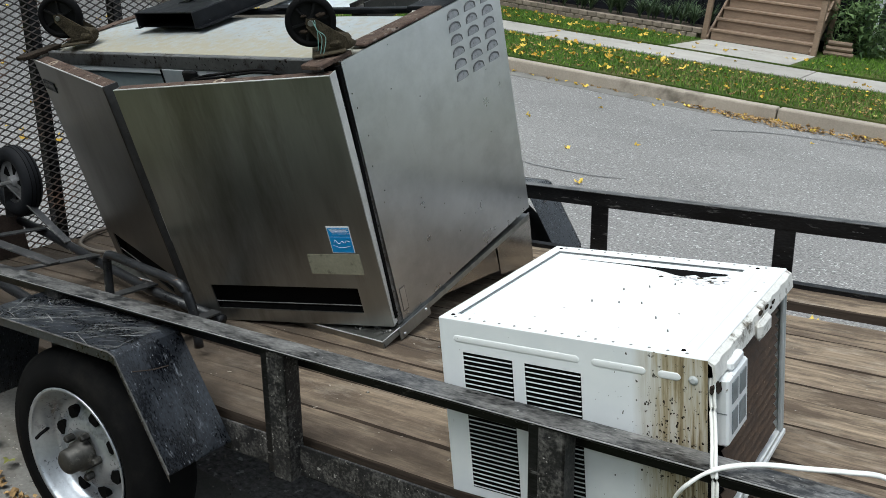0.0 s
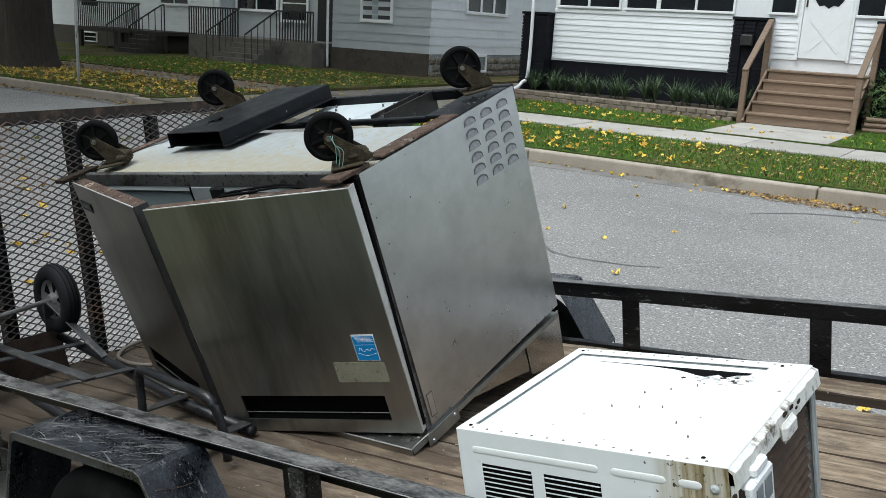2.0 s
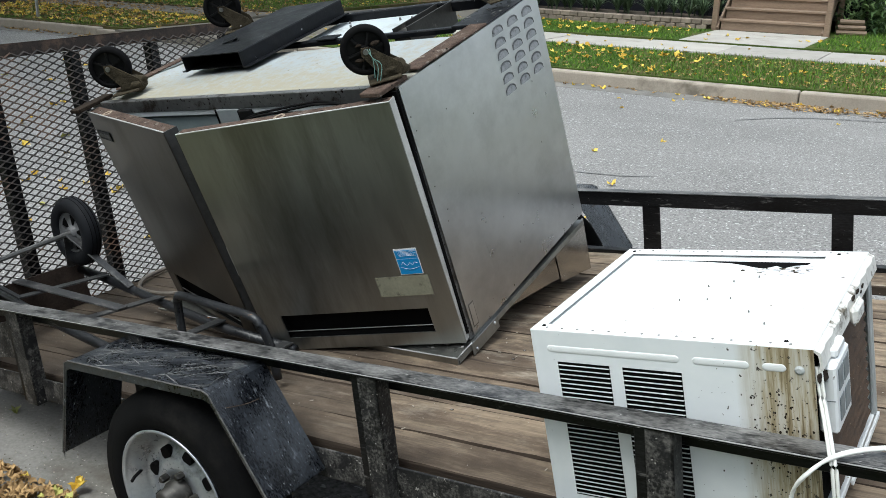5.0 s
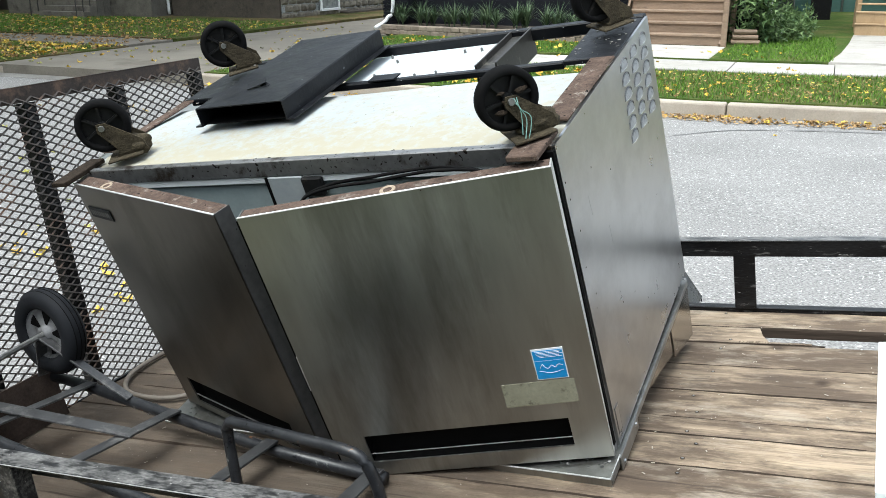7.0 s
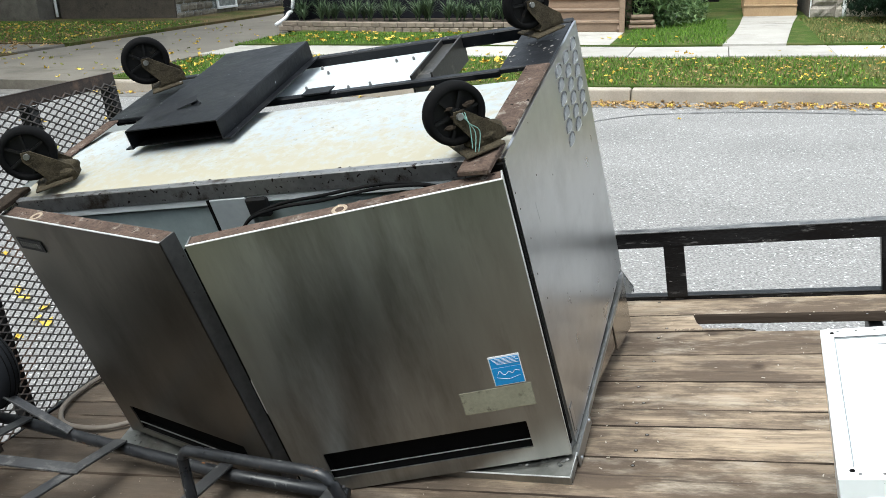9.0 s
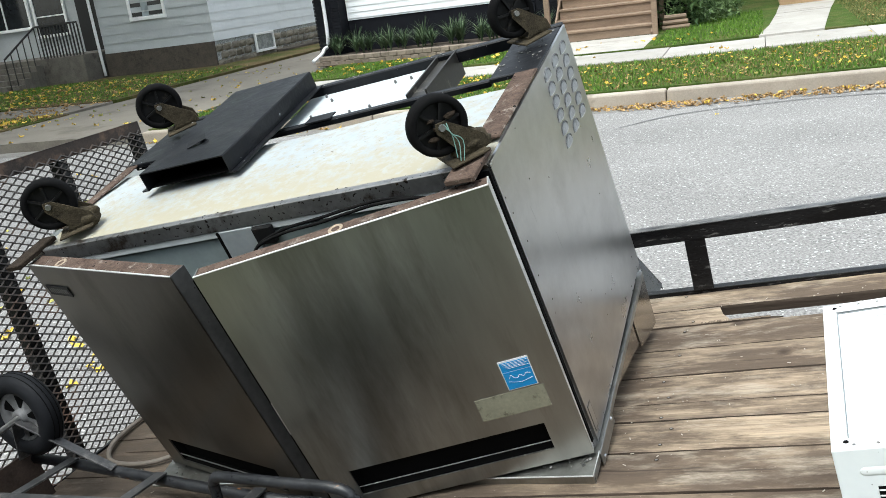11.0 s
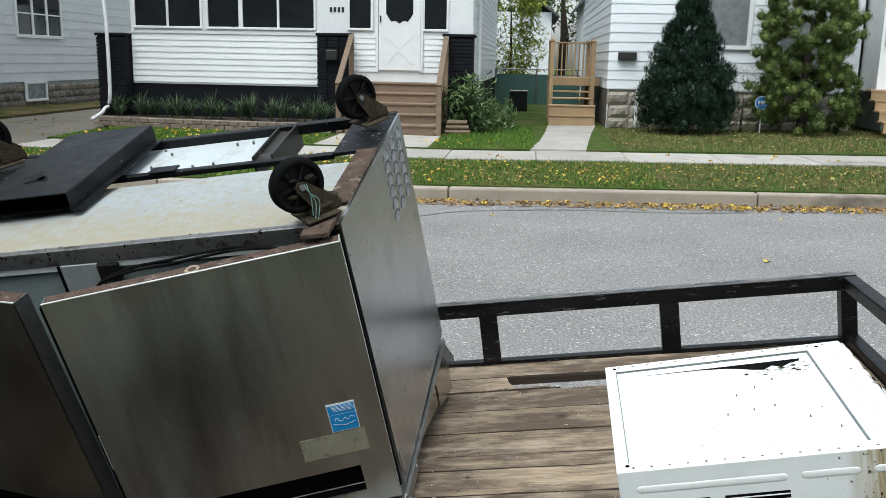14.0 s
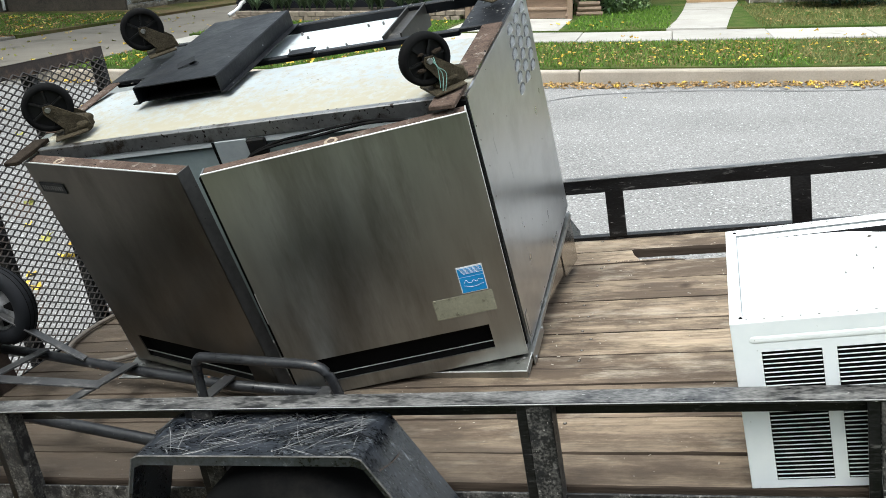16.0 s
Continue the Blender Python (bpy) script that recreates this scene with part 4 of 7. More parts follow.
def door(name, hinge, turn, lean, roll, sign, width, z0, z1, t, slot, label):
    """A hollow door leaf that swings about the hinge; sign is the side to which the leaf lies."""
    d = new(name)
    d.empty_display_size = 0.1
    d.parent, d.matrix_local = fridge, pose(hinge[0], hinge[1], 0, lean, roll, turn)
    tagged(d, label)
    a, b = sorted((0.0, sign * width))
    sa, sb = sorted((sign * slot[0], sign * slot[1]))
    # front skin with the handle slot cut out
    s0, s1 = slot[2:]
    part("door_skin", boxes((a, b, 0, 0.004, s1, z1), (a, b, 0, 0.004, z0, s0), (a, sa, 0, 0.004, s0, s1), (sb, b, 0, 0.004, s0, s1)), STEEL if sign < 0 else STEEL_DIMMED, d, "brushed stainless door skin" if sign < 0 else "smeared stainless door skin with dark reflections painted in")
    # free edge painted as lit on the right door, as shaded on the left
    part("door_edge", boxes((b - 0.003, b, 0.004, t, z0, z1)), LIP if sign < 0 else EDGE_SHADED, d, "folded door edge")
    part("door_edge", boxes((a, a + 0.003, 0.004, t, z0, z1)), STEEL_DARK, d)
    part("door_edge", boxes((a + 0.003, b - 0.003, 0.004, t, z0, z0 + 0.003)), STEEL_DARK, d)
    part("door_sill", boxes((a + 0.003, b - 0.003, 0.004, t, z1 - 0.006, z1 - 0.001), bevel=0.001), DUSTY_RUST, d, "rusty flaking door edge")
    # black lining stands for the shade in the recess
    part("handle_slot", boxes((sa, sb, 0.026, 0.030, s0, s1)), DARK, d, "recessed handle slot, its shade painted black")
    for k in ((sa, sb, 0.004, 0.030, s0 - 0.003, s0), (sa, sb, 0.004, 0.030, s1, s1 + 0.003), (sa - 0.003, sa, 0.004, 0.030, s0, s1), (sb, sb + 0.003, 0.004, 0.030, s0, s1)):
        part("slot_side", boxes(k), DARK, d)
    part("door_lip", boxes((a, b, -0.0008, 0.0035, z1 - 0.001, z1 + 0.0016), bevel=0.0005), LIP, d, "bright folded lip")
    part("handle_lip", boxes((sa, sb, 0.003, 0.006, s0 + 0.022, s0 + 0.0245), bevel=0.0006), STEEL_DARK, d)
    part("gasket", boxes((a + 0.02, b - 0.02, t, t + 0.008, z0 + 0.03, z1 - 0.02), bevel=0.003), PLASTIC, d)
    return d


door_r = door("door", (-0.0006, 0.037), 16.0194, 2.6537, 0, -1, 0.6303, 0.0424, 0.7708, 0.036, (0.0803, 0.5535, 0.0842, 0.1668), "right-hand stainless door swung ajar on its hinge")
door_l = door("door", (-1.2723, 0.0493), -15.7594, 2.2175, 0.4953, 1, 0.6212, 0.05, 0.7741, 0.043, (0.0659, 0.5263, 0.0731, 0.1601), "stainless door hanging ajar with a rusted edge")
FOAM0 = surface("rusty_washer", (0.14, 0.09, 0.06), (0.42, 0.35, 0.26), (0.6, 0.8), 0.2, 60, 200, 0.3)
LABELBLUE = surface("label_blue", (0.008, 0.24, 0.58), (0.012, 0.28, 0.64), (0.3, 0.4))
LABELWHITE = surface("label_white", (0.75, 0.78, 0.8), (0.8, 0.82, 0.84), (0.3, 0.4))
TAPE = surface("label_residue", (0.19, 0.185, 0.135), (0.31, 0.30, 0.22), (0.5, 0.8), 0.0, 20, 120, 0.3, stain=(0.075, 0.065, 0.042), stain_size=34, stain_at=(0.55, 0.70))
part("sticker", boxes((-0.1234, -0.057, -0.0008, 0.0, 0.2807, 0.3622)), LABELWHITE, door_r, "blue and white energy sticker")
st = part("sticker_field", boxes((-0.1214, -0.0590, -0.0014, -0.0008, 0.2828, 0.3300), (-0.1214, -0.0590, -0.0014, -0.0008, 0.3316, 0.3575)), LABELBLUE, door_r)
for k in range(5):
    part("print_bar", boxes((-0.117 + 0.002 * k, -0.060 - 0.006 * (k % 2), -0.0018, -0.0014, 0.3545 - 0.0036 * k, 0.3552 - 0.0036 * k)), LABELWHITE, door_r)
bm = bmesh.new()
tube(bm, bend([(-0.112, -0.0016, 0.312), (-0.106, -0.0016, 0.322), (-0.101, -0.0016, 0.313), (-0.094, -0.0016, 0.311), (-0.087, -0.0016, 0.318), (-0.080, -0.0016, 0.312), (-0.073, -0.0016, 0.319), (-0.064, -0.0016, 0.316)], 5), 0.0005, 4)
tube(bm, bend([(-0.115, -0.0016, 0.305), (-0.090, -0.0016, 0.298), (-0.063, -0.0016, 0.304)], 6), 0.0004, 4)
part("emblem", bm, LABELWHITE, door_r)
part("tape_residue", boxes((-0.205, -0.048, -0.0007, 0.0, 0.212, 0.276)), TAPE, door_r, "dull patch of old tape glue")
part("name_plate", boxes((0.022, 0.132, -0.003, 0.0, 0.683, 0.714), bevel=0.001), BLACK_SHEET, door_l, "small dark name plate")
for d, x, z in ((door_r, -0.317, 0.767), (door_l, 0.135, 0.7705)):
    part("washer", lathe(bmesh.new(), [(0.007, 0.001), (0.010, 0.0035), (0.016, 0.0035), (0.018, 0.0)], 18, pose(x, 0.020, z)), FOAM0, d)
part("door_seal", boxes((-0.641, -0.6306, 0.012, 0.034, 0.05, 0.758)), DARK, door_r, "black door seal")
part("gasket_end", boxes((-0.6335, -0.6305, 0.001, 0.012, 0.315, 0.415), bevel=0.001), LIP, door_r, "torn pale end of the door seal")
for k in range(9):
    part("plate_mark", boxes((0.033 + 0.0102 * k, 0.040 + 0.0102 * k, -0.0036, -0.003, 0.692, 0.705)), WORN_EDGE, door_l)
rs = random.Random(2)
for d, sgn, n, top in ((door_r, -1, 150, 0.7672), (door_l, 1, 60, 0.7708)):
    bm = bmesh.new()
    for k in range(n):
        x, y, s = sgn * rs.uniform(0.02, 0.61), rs.uniform(0.006, 0.034), rs.uniform(0.0015, 0.007)
        box(bm, -s, s, -s * 0.6, s * 0.6, 0, 0.0015, m=pose(x, y, top, rs.uniform(-18, 18), rs.uniform(-18, 18), rs.uniform(0, 180)))
    tagged(part("flaking_rust", bm, RUST, d), kind="stuff")
FLAKE = surface("pale_flake", (0.10, 0.095, 0.085), (0.27, 0.265, 0.25), (0.6, 0.9), 0.0, 80, 200, 0.0)
rs = random.Random(3)
bm = bmesh.new()
for k in range(44):
    s = rs.uniform(0.0015, 0.004)
    box(bm, -s, s, -s * 0.7, s * 0.7, 0, s * 0.8, m=pose(rs.uniform(-0.12, -0.01) if k < 32 else rs.uniform(-1.3, -1.15), rs.uniform(0.004, 0.05), 0.0302, rs.uniform(-20, 20), 0, rs.uniform(0, 180)))
tagged(part("grit", bm, STEEL_DARK, fridge), kind="stuff")
# flakes and wash-out crumbs on the duct cover and the rims
bm = bmesh.new()
for k in range(150):
    s = rs.uniform(0.0012, 0.0038)
    if k < 70:
        px, py, pz = rs.uniform(-1.07, -0.78), rs.uniform(0.26, 0.77), BT + 0.0722
    elif k < 110:
        px, py, pz = rs.uniform(-1.2, -0.02), rs.uniform(DEP - 0.012, DEP + 0.008), BT + 0.0202
    else:
        px, py, pz = rs.uniform(-0.12, -0.01), rs.uniform(0.52, DEP - 0.03), BT + 0.0182
    box(bm, -s, s, -s * 0.6, s * 0.6, 0, 0.0012, m=pose(px, py, pz, 0, 0, rs.uniform(0, 180)))
tagged(part("flaked_paint", bm, FLAKE, fridge, "pale flakes and crumbs"), kind="stuff")
part("label", boxes((0.0002, 0.0009, 0.085, 0.110, 0.060, 0.135)), FRAME, fridge, "small grey maker label")
part("label_field", boxes((0.001, 0.0014, 0.0875, 0.1075, 0.064, 0.131)), STEEL_SIDE, fridge)
# bright scuffs and dark knocks on the side panel
for k, pts in enumerate((((0.175, 0.62), (0.180, 0.57)), ((0.262, 0.50), (0.266, 0.45)), ((0.235, 0.25), (0.245, 0.17)))):
    part("scuff", tube(bmesh.new(), bend([(0.0001, y, z) for y, z in pts], 4), [0.0002] + [0.0004] * (4 * len(pts) - 5) + [0.0002], 5), LIP2, fridge)
for y, z in ((0.075, 0.70), (0.082, 0.66), (0.10, 0.58), (0.09, 0.50), (0.115, 0.42), (0.22, 0.66), (0.33, 0.60), (0.26, 0.30)):
    part("knock", lathe(bmesh.new(), [(0.0, 0.0006), (0.0016, 0.0005), (0.0022, 0.0)], 8, pose(0.0002, y, z, 0, 90, 0)), DIRT, fridge)
# cables that hang over the door
for k in range(2):
    bm = tube(bmesh.new(), bend([(-0.63, 0.047, 0.675), (-0.58, 0.035 + 0.004 * k, 0.710 + 0.002 * k), (-0.49, 0.020 + 0.010 * k, 0.737 + 0.004 * k), (-0.39, 0.010 + 0.013 * k, 0.750 + 0.005 * k), (-0.31, 0.010 + 0.013 * k, 0.761 + 0.004 * k), (-0.23, 0.015 + 0.010 * k, 0.767 + 0.002 * k), (-0.14, 0.032, 0.752), (-0.08, 0.046, 0.71)]), 0.0036, 7)
    part("cable", bm, RUBBER, fridge, "black cables bowed over the door", True)
# louvres pressed into the side: an arched hood over a straight lip, dark ring round the arch
def louvre_hood(w, h, out):
    bm = bmesh.new()
    n, rows = 12, []
    for j in range(5):
        q = j / 4
        rows.append([bm.verts.new((0.0003 + out * math.sin(q * math.pi / 2) * math.sin(math.pi * k / n) ** 0.4, w * (k / n - 0.5), h * (1 - q) * math.sin(math.pi * k / n) ** 0.35)) for k in range(n + 1)])
    for a, b in zip(rows, rows[1:]):
        for k in range(n):
            bm.faces.new((a[k], a[k + 1], b[k + 1], b[k]))
    bmesh.ops.recalc_face_normals(bm, faces=bm.faces[:])
    return bm


arch = [(0.0004, 0.029 * (k / 6 - 1), 0.0215 * math.sin(math.pi * k / 12) ** 0.35) for k in range(13)]
hood = lip_ = rim_ = None
for i in range(3):
    for j in range(6):
        if hood is None:
            hood = part("louvre", louvre_hood(0.056, 0.021, 0.0042), HOOD, fridge, "", True)
            rim_ = part("louvre_rim", tube(bmesh.new(), arch, [0.0008] + [0.0027] * 11 + [0.0008], 6), ARCH_DARK, fridge)
            # pale line paints the highlight along the lip
            lip_ = part("louvre_lip", tube(bmesh.new(), [(0.0026, -0.024, -0.0006), (0.0046, 0.0, -0.0006), (0.0026, 0.024, -0.0006)], 0.0008, 5), LIP2, fridge)
        for first_ in (hood, rim_, lip_):
            ob = first_ if i == j == 0 else new(first_.name.split(".")[0], first_.data)
            ob.parent = fridge
            ob.location = (0, 0.535 + 0.085 * i, 0.752 - 0.035 * j)

SMUDGE = surface("grey_smudge", (0.30, 0.31, 0.32), (0.48, 0.49, 0.50), (0.5, 0.8), 0.0, 60, 300, 0.1)
FOAM = surface("dirty_foam", (0.50, 0.49, 0.46), (0.70, 0.69, 0.66), (0.7, 0.9), 0.0, 20, 120, 0.5, stain=(0.10, 0.085, 0.06), stain_size=18, stain_at=(0.56, 0.66))
# ---- the window air conditioner ----
WHITE_GREY = surface("pale_grey_enamel", (0.30, 0.32, 0.32), (0.44, 0.46, 0.46), (0.35, 0.5), 0.0, 8, 60, 0.03, stain=(0.12, 0.11, 0.09), stain_size=12, stain_at=(0.60, 0.72))
KEY = surface("key_pad", (0.10, 0.12, 0.13), (0.24, 0.27, 0.28), (0.35, 0.5), 0.0, 60, 200)
ACM = BED @ pose(0.5401, -0.5283, -0.004, 2.2043, -3.3963, -0.7206)
AX, AY, AZ = 0.5001, 0.4798, 0.3597
ac = thing("air_conditioner", ACM, "old white window air conditioner without grille on the deck", "air conditioner")
part("case_side", boxes((0, AX, 0, 0.003, 0, AZ - 0.001), bevel=0.001), WHITE_STAINED, ac, "white louvred case side")
part("case_side", boxes((0, AX, AY - 0.003, AY, 0, AZ - 0.001), bevel=0.001), WHITE, ac)
part("case_back", boxes((0, 0.003, 0.003, AY - 0.003, 0, AZ - 0.001)), WHITE, ac)
part("case_top", boxes((0.002, AX - 0.01, 0.003, AY - 0.004, AZ - 0.009, AZ - 0.006)), WHITE, ac, "white case top, dented and torn at one corner")
part("top_rim", boxes((0, AX, 0, 0.03, AZ - 0.003, AZ), (0, AX, AY - 0.03, AY, AZ - 0.003, AZ), (0, 0.022, 0.03, AY - 0.03, AZ - 0.003, AZ), (AX - 0.072, AX, 0.03, AY - 0.03, AZ - 0.003, AZ), bevel=0.001), WHITE, ac)
# thin dark strips paint the shadow of the step round the top
part("seam", boxes((AX - 0.0745, AX - 0.0722, 0.0302, AY - 0.0302, AZ - 0.0059, AZ - 0.0045), (0.0222, 0.0240, 0.0302, AY - 0.0302, AZ - 0.0059, AZ - 0.0045), (0.0240, AX - 0.0745, 0.0302, 0.0316, AZ - 0.0059, AZ - 0.0045), (0.0240, AX - 0.0745, AY - 0.0318, AY - 0.0302, AZ - 0.0059, AZ - 0.0045)), KEY, ac, "painted shadow line round the sunken top")
for x in (AX - 0.05, AX - 0.03):
    part("groove", boxes((x, x + 0.004, 0.02, AY - 0.03, AZ + 0.0, AZ + 0.0015), bevel=0.0006), WHITE, ac)
part("base_pan", boxes((0.003, AX - 0.002, 0.003, AY - 0.003, 0.0, 0.014), bevel=0.002), WHITE, ac)
GRID = surface("dirty_coil", (0.022, 0.013, 0.008), (0.11, 0.068, 0.042), (0.7, 0.95), 0.05, 14, 140, 0.5, (1, 1, 3), depth=0.003, specks=(0.25, 0.19, 0.13), speck_size=70, speck_at=0.70)
bm = bmesh.new()
rows = []
for k in range(56):
    z = 0.03 + (AZ - 0.07) * k / 55
    rows.append([bm.verts.new((AX - 0.006 + 0.0035 * math.sin(k * math.pi / 2) + 0.002 * noise.noise((y * 30, z * 40, 1.0)), y, z)) for y in (0.10 + 0.336 * i / 16 for i in range(17))])
for a, b in zip(rows, rows[1:]):
    for i in range(16):
        bm.faces.new((a[i], a[i + 1], b[i + 1], b[i]))
part("coil", bm, GRID, ac, "brown dirt-clogged coil")
part("frame_strip", boxes((AX - 0.008, AX + 0.000, AY - 0.016, AY - 0.006, 0.01, AZ - 0.03), bevel=0.002), WHITE_GREY, ac)
part("frame_strip", boxes((AX - 0.005, AX + 0.002, AY - 0.0055, AY, 0.01, AZ - 0.02), bevel=0.002), WHITE_GREY, ac)
# black sheet behind the coil, standing for the dark inside
part("bay", boxes((AX - 0.03, AX - 0.022, 0.004, AY - 0.004, 0.02, AZ - 0.011)), DARK, ac)
panel = part("control_panel", boxes((AX - 0.005, AX + 0.024, 0.028, 0.134, 0.200, 0.318), bevel=0.004), WHITE, ac, "white control box with a key pad")
part("control_cap", boxes((AX + 0.0, AX + 0.022, 0.058, 0.118, 0.319, 0.336), bevel=0.004), WHITE, panel)
for j in range(2):
    for y0, y1 in ((0.046, 0.076), (0.086, 0.120)):
        part("key", boxes((AX + 0.0242, AX + 0.0256, y0, y1, 0.216 + 0.053 * j, 0.256 + 0.050 * j), bevel=0.0005), KEY, panel)
part("panel_seam", boxes((AX - 0.004, AX + 0.022, 0.0272, 0.0278, 0.258, 0.2595)), KEY, panel)
for a, b in ((0.030, 0.283), (0.305, 0.400), (0.42, 0.458)):
    bm = bmesh.new()
    n = 14
    pts = [(a + 0.006 + (b - a - 0.012) * k / n, 0.0, AZ - 0.037) for k in range(n + 1)]
    tube(bm, [(a, 0, AZ - 0.037), (a + 0.002, 0, AZ - 0.037)] + pts + [(b - 0.002, 0, AZ - 0.037), (b, 0, AZ - 0.037)], [0.001, 0.0045] + [0.0068] * (n + 1) + [0.0045, 0.001], 12)
    bmesh.ops.scale(bm, vec=(1, 0.16, 1), verts=bm.verts[:])
    part("pressed_rib", bm, WHITE, ac, "", True)
part("rivet", lathe(bmesh.new(), [(0.0, 0.003), (0.004, 0.003), (0.008, 0.0)], 12, pose(0.478, -0.001, AZ - 0.038, 90, 0, 0)), WHITE_GREY, ac)
for x0, x1 in ((0.049, 0.152), (0.177, 0.285)):
    # black sheet on the closed case, painting the shade between slats
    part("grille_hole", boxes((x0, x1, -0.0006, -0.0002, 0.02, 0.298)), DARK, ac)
    n = 30
    bm = bmesh.new()
    vs = [bm.verts.new(p) for p in ((x0 - 0.001, -0.0007, 0.0012), (x1 + 0.001, -0.0007, 0.0012), (x1 - 0.002, -0.0022, 0.0002), (x0 + 0.002, -0.0022, 0.0002))]
    vs2 = [bm.verts.new((v.co.x, v.co.y, v.co.z - 0.0008)) for v in vs]
    bm.faces.new(vs)
    bm.faces.new(vs2[::-1])
    for k in range(4):
        bm.faces.new((vs[k], vs2[k], vs2[(k + 1) % 4], vs[(k + 1) % 4]))
    bmesh.ops.recalc_face_normals(bm, faces=bm.faces[:])
    # white slats coloured grey, so their shade is in the paint
    first = part("grille_slat", bm, WHITE_GREY, ac)
    for k in range(n):
        ob = first if k == 0 else new("grille_slat", first.data)
        ob.parent = ac
        ob.location = (0, 0, 0.0235 + 0.00925 * k)
CRUMB = surface("wood_crumb", (0.16, 0.13, 0.095), (0.46, 0.42, 0.36), (0.7, 0.9), 0.0, 60, 200, 0.0, jitter=0.1)
# pale crumbs and splinters lying on the deck
rs = random.Random(21)
bm = bmesh.new()
for k in range(300):
    s = rs.uniform(0.0010, 0.0030)
    box(bm, -s * rs.uniform(0.8, 3.0), s, -s * rs.uniform(0.3, 0.7), s * 0.4, 0, s * 0.35, m=pose(rs.uniform(-1.3, 0.95), rs.uniform(-0.46, 0.95), 0.004, 0, 0, rs.uniform(0, 180)))
tagged(part("deck_litter", bm, CRUMB, trailer, "pale crumbs and splinters on the planks"), kind="stuff")
# nails along the crossmembers, two to a board, sunk in a dark ring
nail_bm = lathe(bmesh.new(), [(0.0, 0.0008), (0.0026, 0.0008), (0.0034, 0.0)], 8)
ring_bm = lathe(bmesh.new(), [(0.0034, 0.0006), (0.0044, 0.0003), (0.0052, 0.0)], 10)
nail_ = ring_ = None
rs = random.Random(61)
for x in (-1.43, -0.98, -0.48, 0.12, 0.72):
    for y0, y1 in zip(JOINTS, JOINTS[1:]):
        for q in (0.24, 0.76):
            if rs.random() < 0.55:
                continue
            if nail_ is None:
                nail_, ring_ = part("nail", nail_bm, STEEL_DARK, trailer, "rusty nail head"), part("nail_ring", ring_bm, DIRT, trailer)
                pair_ = (nail_, ring_)
            else:
                pair_ = (new("nail", nail_.data), new("nail_ring", ring_.data))
            px, py = x + rs.uniform(-0.03, 0.03), y0 + (y1 - y0) * q + rs.uniform(-0.012, 0.012)
            for ob in pair_:
                ob.parent, ob.location = trailer, (px, py, 0.0042 + 0.004 * noise.noise((px * 1.7, y0 * 31, 0.3)) - 0.0025)
# black mould specks near the stained end of the case
rs = random.Random(12)
bm = bmesh.new()
for k in range(150):
    px, pz, s = (rs.gauss(0.445, 0.03), rs.gauss(0.20, 0.05), rs.uniform(0.0005, 0.0021)) if k < 120 else (rs.uniform(0.30, 0.47), rs.uniform(0.03, 0.30), rs.uniform(0.0005, 0.0017))
    if not 0.30 < px < 0.495 or not 0.02 < pz < 0.33:
        continue
    vs = [bm.verts.new((px + s * rs.uniform(0.6, 1.4) * math.cos(1.05 * q), -0.0006, pz + 1.3 * s * rs.uniform(0.6, 1.4) * math.sin(1.05 * q))) for q in range(6)]
    bm.faces.new(vs)
tagged(part("mould", bm, DIRT, ac, "black mould specks"), kind="stuff")
# screws along the top edges
sc = None
for k in range(15):
    for y in (0.012, AY - 0.012):
        if sc is None:
            sc = part("screw", lathe(bmesh.new(), [(0.0, 0.0015), (0.002, 0.001), (0.0028, 0.0)], 8), STEEL_DARK, ac)
            ob = sc
        else:
            ob = new("screw", sc.data)
            ob.parent = ac
        ob.location = (0.03 + 0.031 * k, y, AZ)
for x, y in ((0.02, 0.02), (0.455, 0.022), (0.45, AY - 0.02), (0.02, AY - 0.018)):
    part("screw", lathe(bmesh.new(), [(0.0, 0.002), (0.003, 0.0015), (0.0042, 0.0)], 10, pose(x, y, AZ)), DARK, ac)
for x, y in ((0.25, 0.27), (0.29, 0.30), (0.33, 0.33), (0.22, 0.19), (0.27, 0.20), (0.31, 0.21), (0.36, 0.15), (0.40, 0.10)):
    part("screw", lathe(bmesh.new(), [(0.0, 0.0045), (0.0012, 0.004), (0.0018, 0.0)], 8, pose(x, y, AZ - 0.006)), STEEL_DARK, ac)
# torn corner of the top, its dark inside painted as a black plate
bm = bmesh.new()
slab(bm, [(0.08, 0.4205), (0.25, 0.4205), (0.405, 0.4205), (0.402, 0.410), (0.380, 0.402), (0.362, 0.386), (0.345, 0.400), (0.325, 0.382), (0.305, 0.388), (0.285, 0.398), (0.255, 0.409), (0.20, 0.4165)], AZ - 0.0058, AZ - 0.0052)
part("tear", bm, DARK, ac, "ragged tear along the edge of the case top")
rs = random.Random(4)
for k in range(46):
    cx, cy, s = rs.gauss(0.355, 0.028), rs.gauss(0.378, 0.014), rs.uniform(0.0015, 0.007)
    bm = bmesh.new()
    slab(bm, [(cx + s * rs.uniform(0.5, 1.4) * math.cos(0.9 * i), cy + 0.6 * s * rs.uniform(0.5, 1.4) * math.sin(0.9 * i)) for i in range(7)], AZ - 0.0058, AZ - 0.0057 + 0.00001 * k)
    part("smudge", bm, SMUDGE if k % 3 else GUNK, ac)
# bent flange over the open front, with a broken clip and dirt
bm = bmesh.new()
rows = []
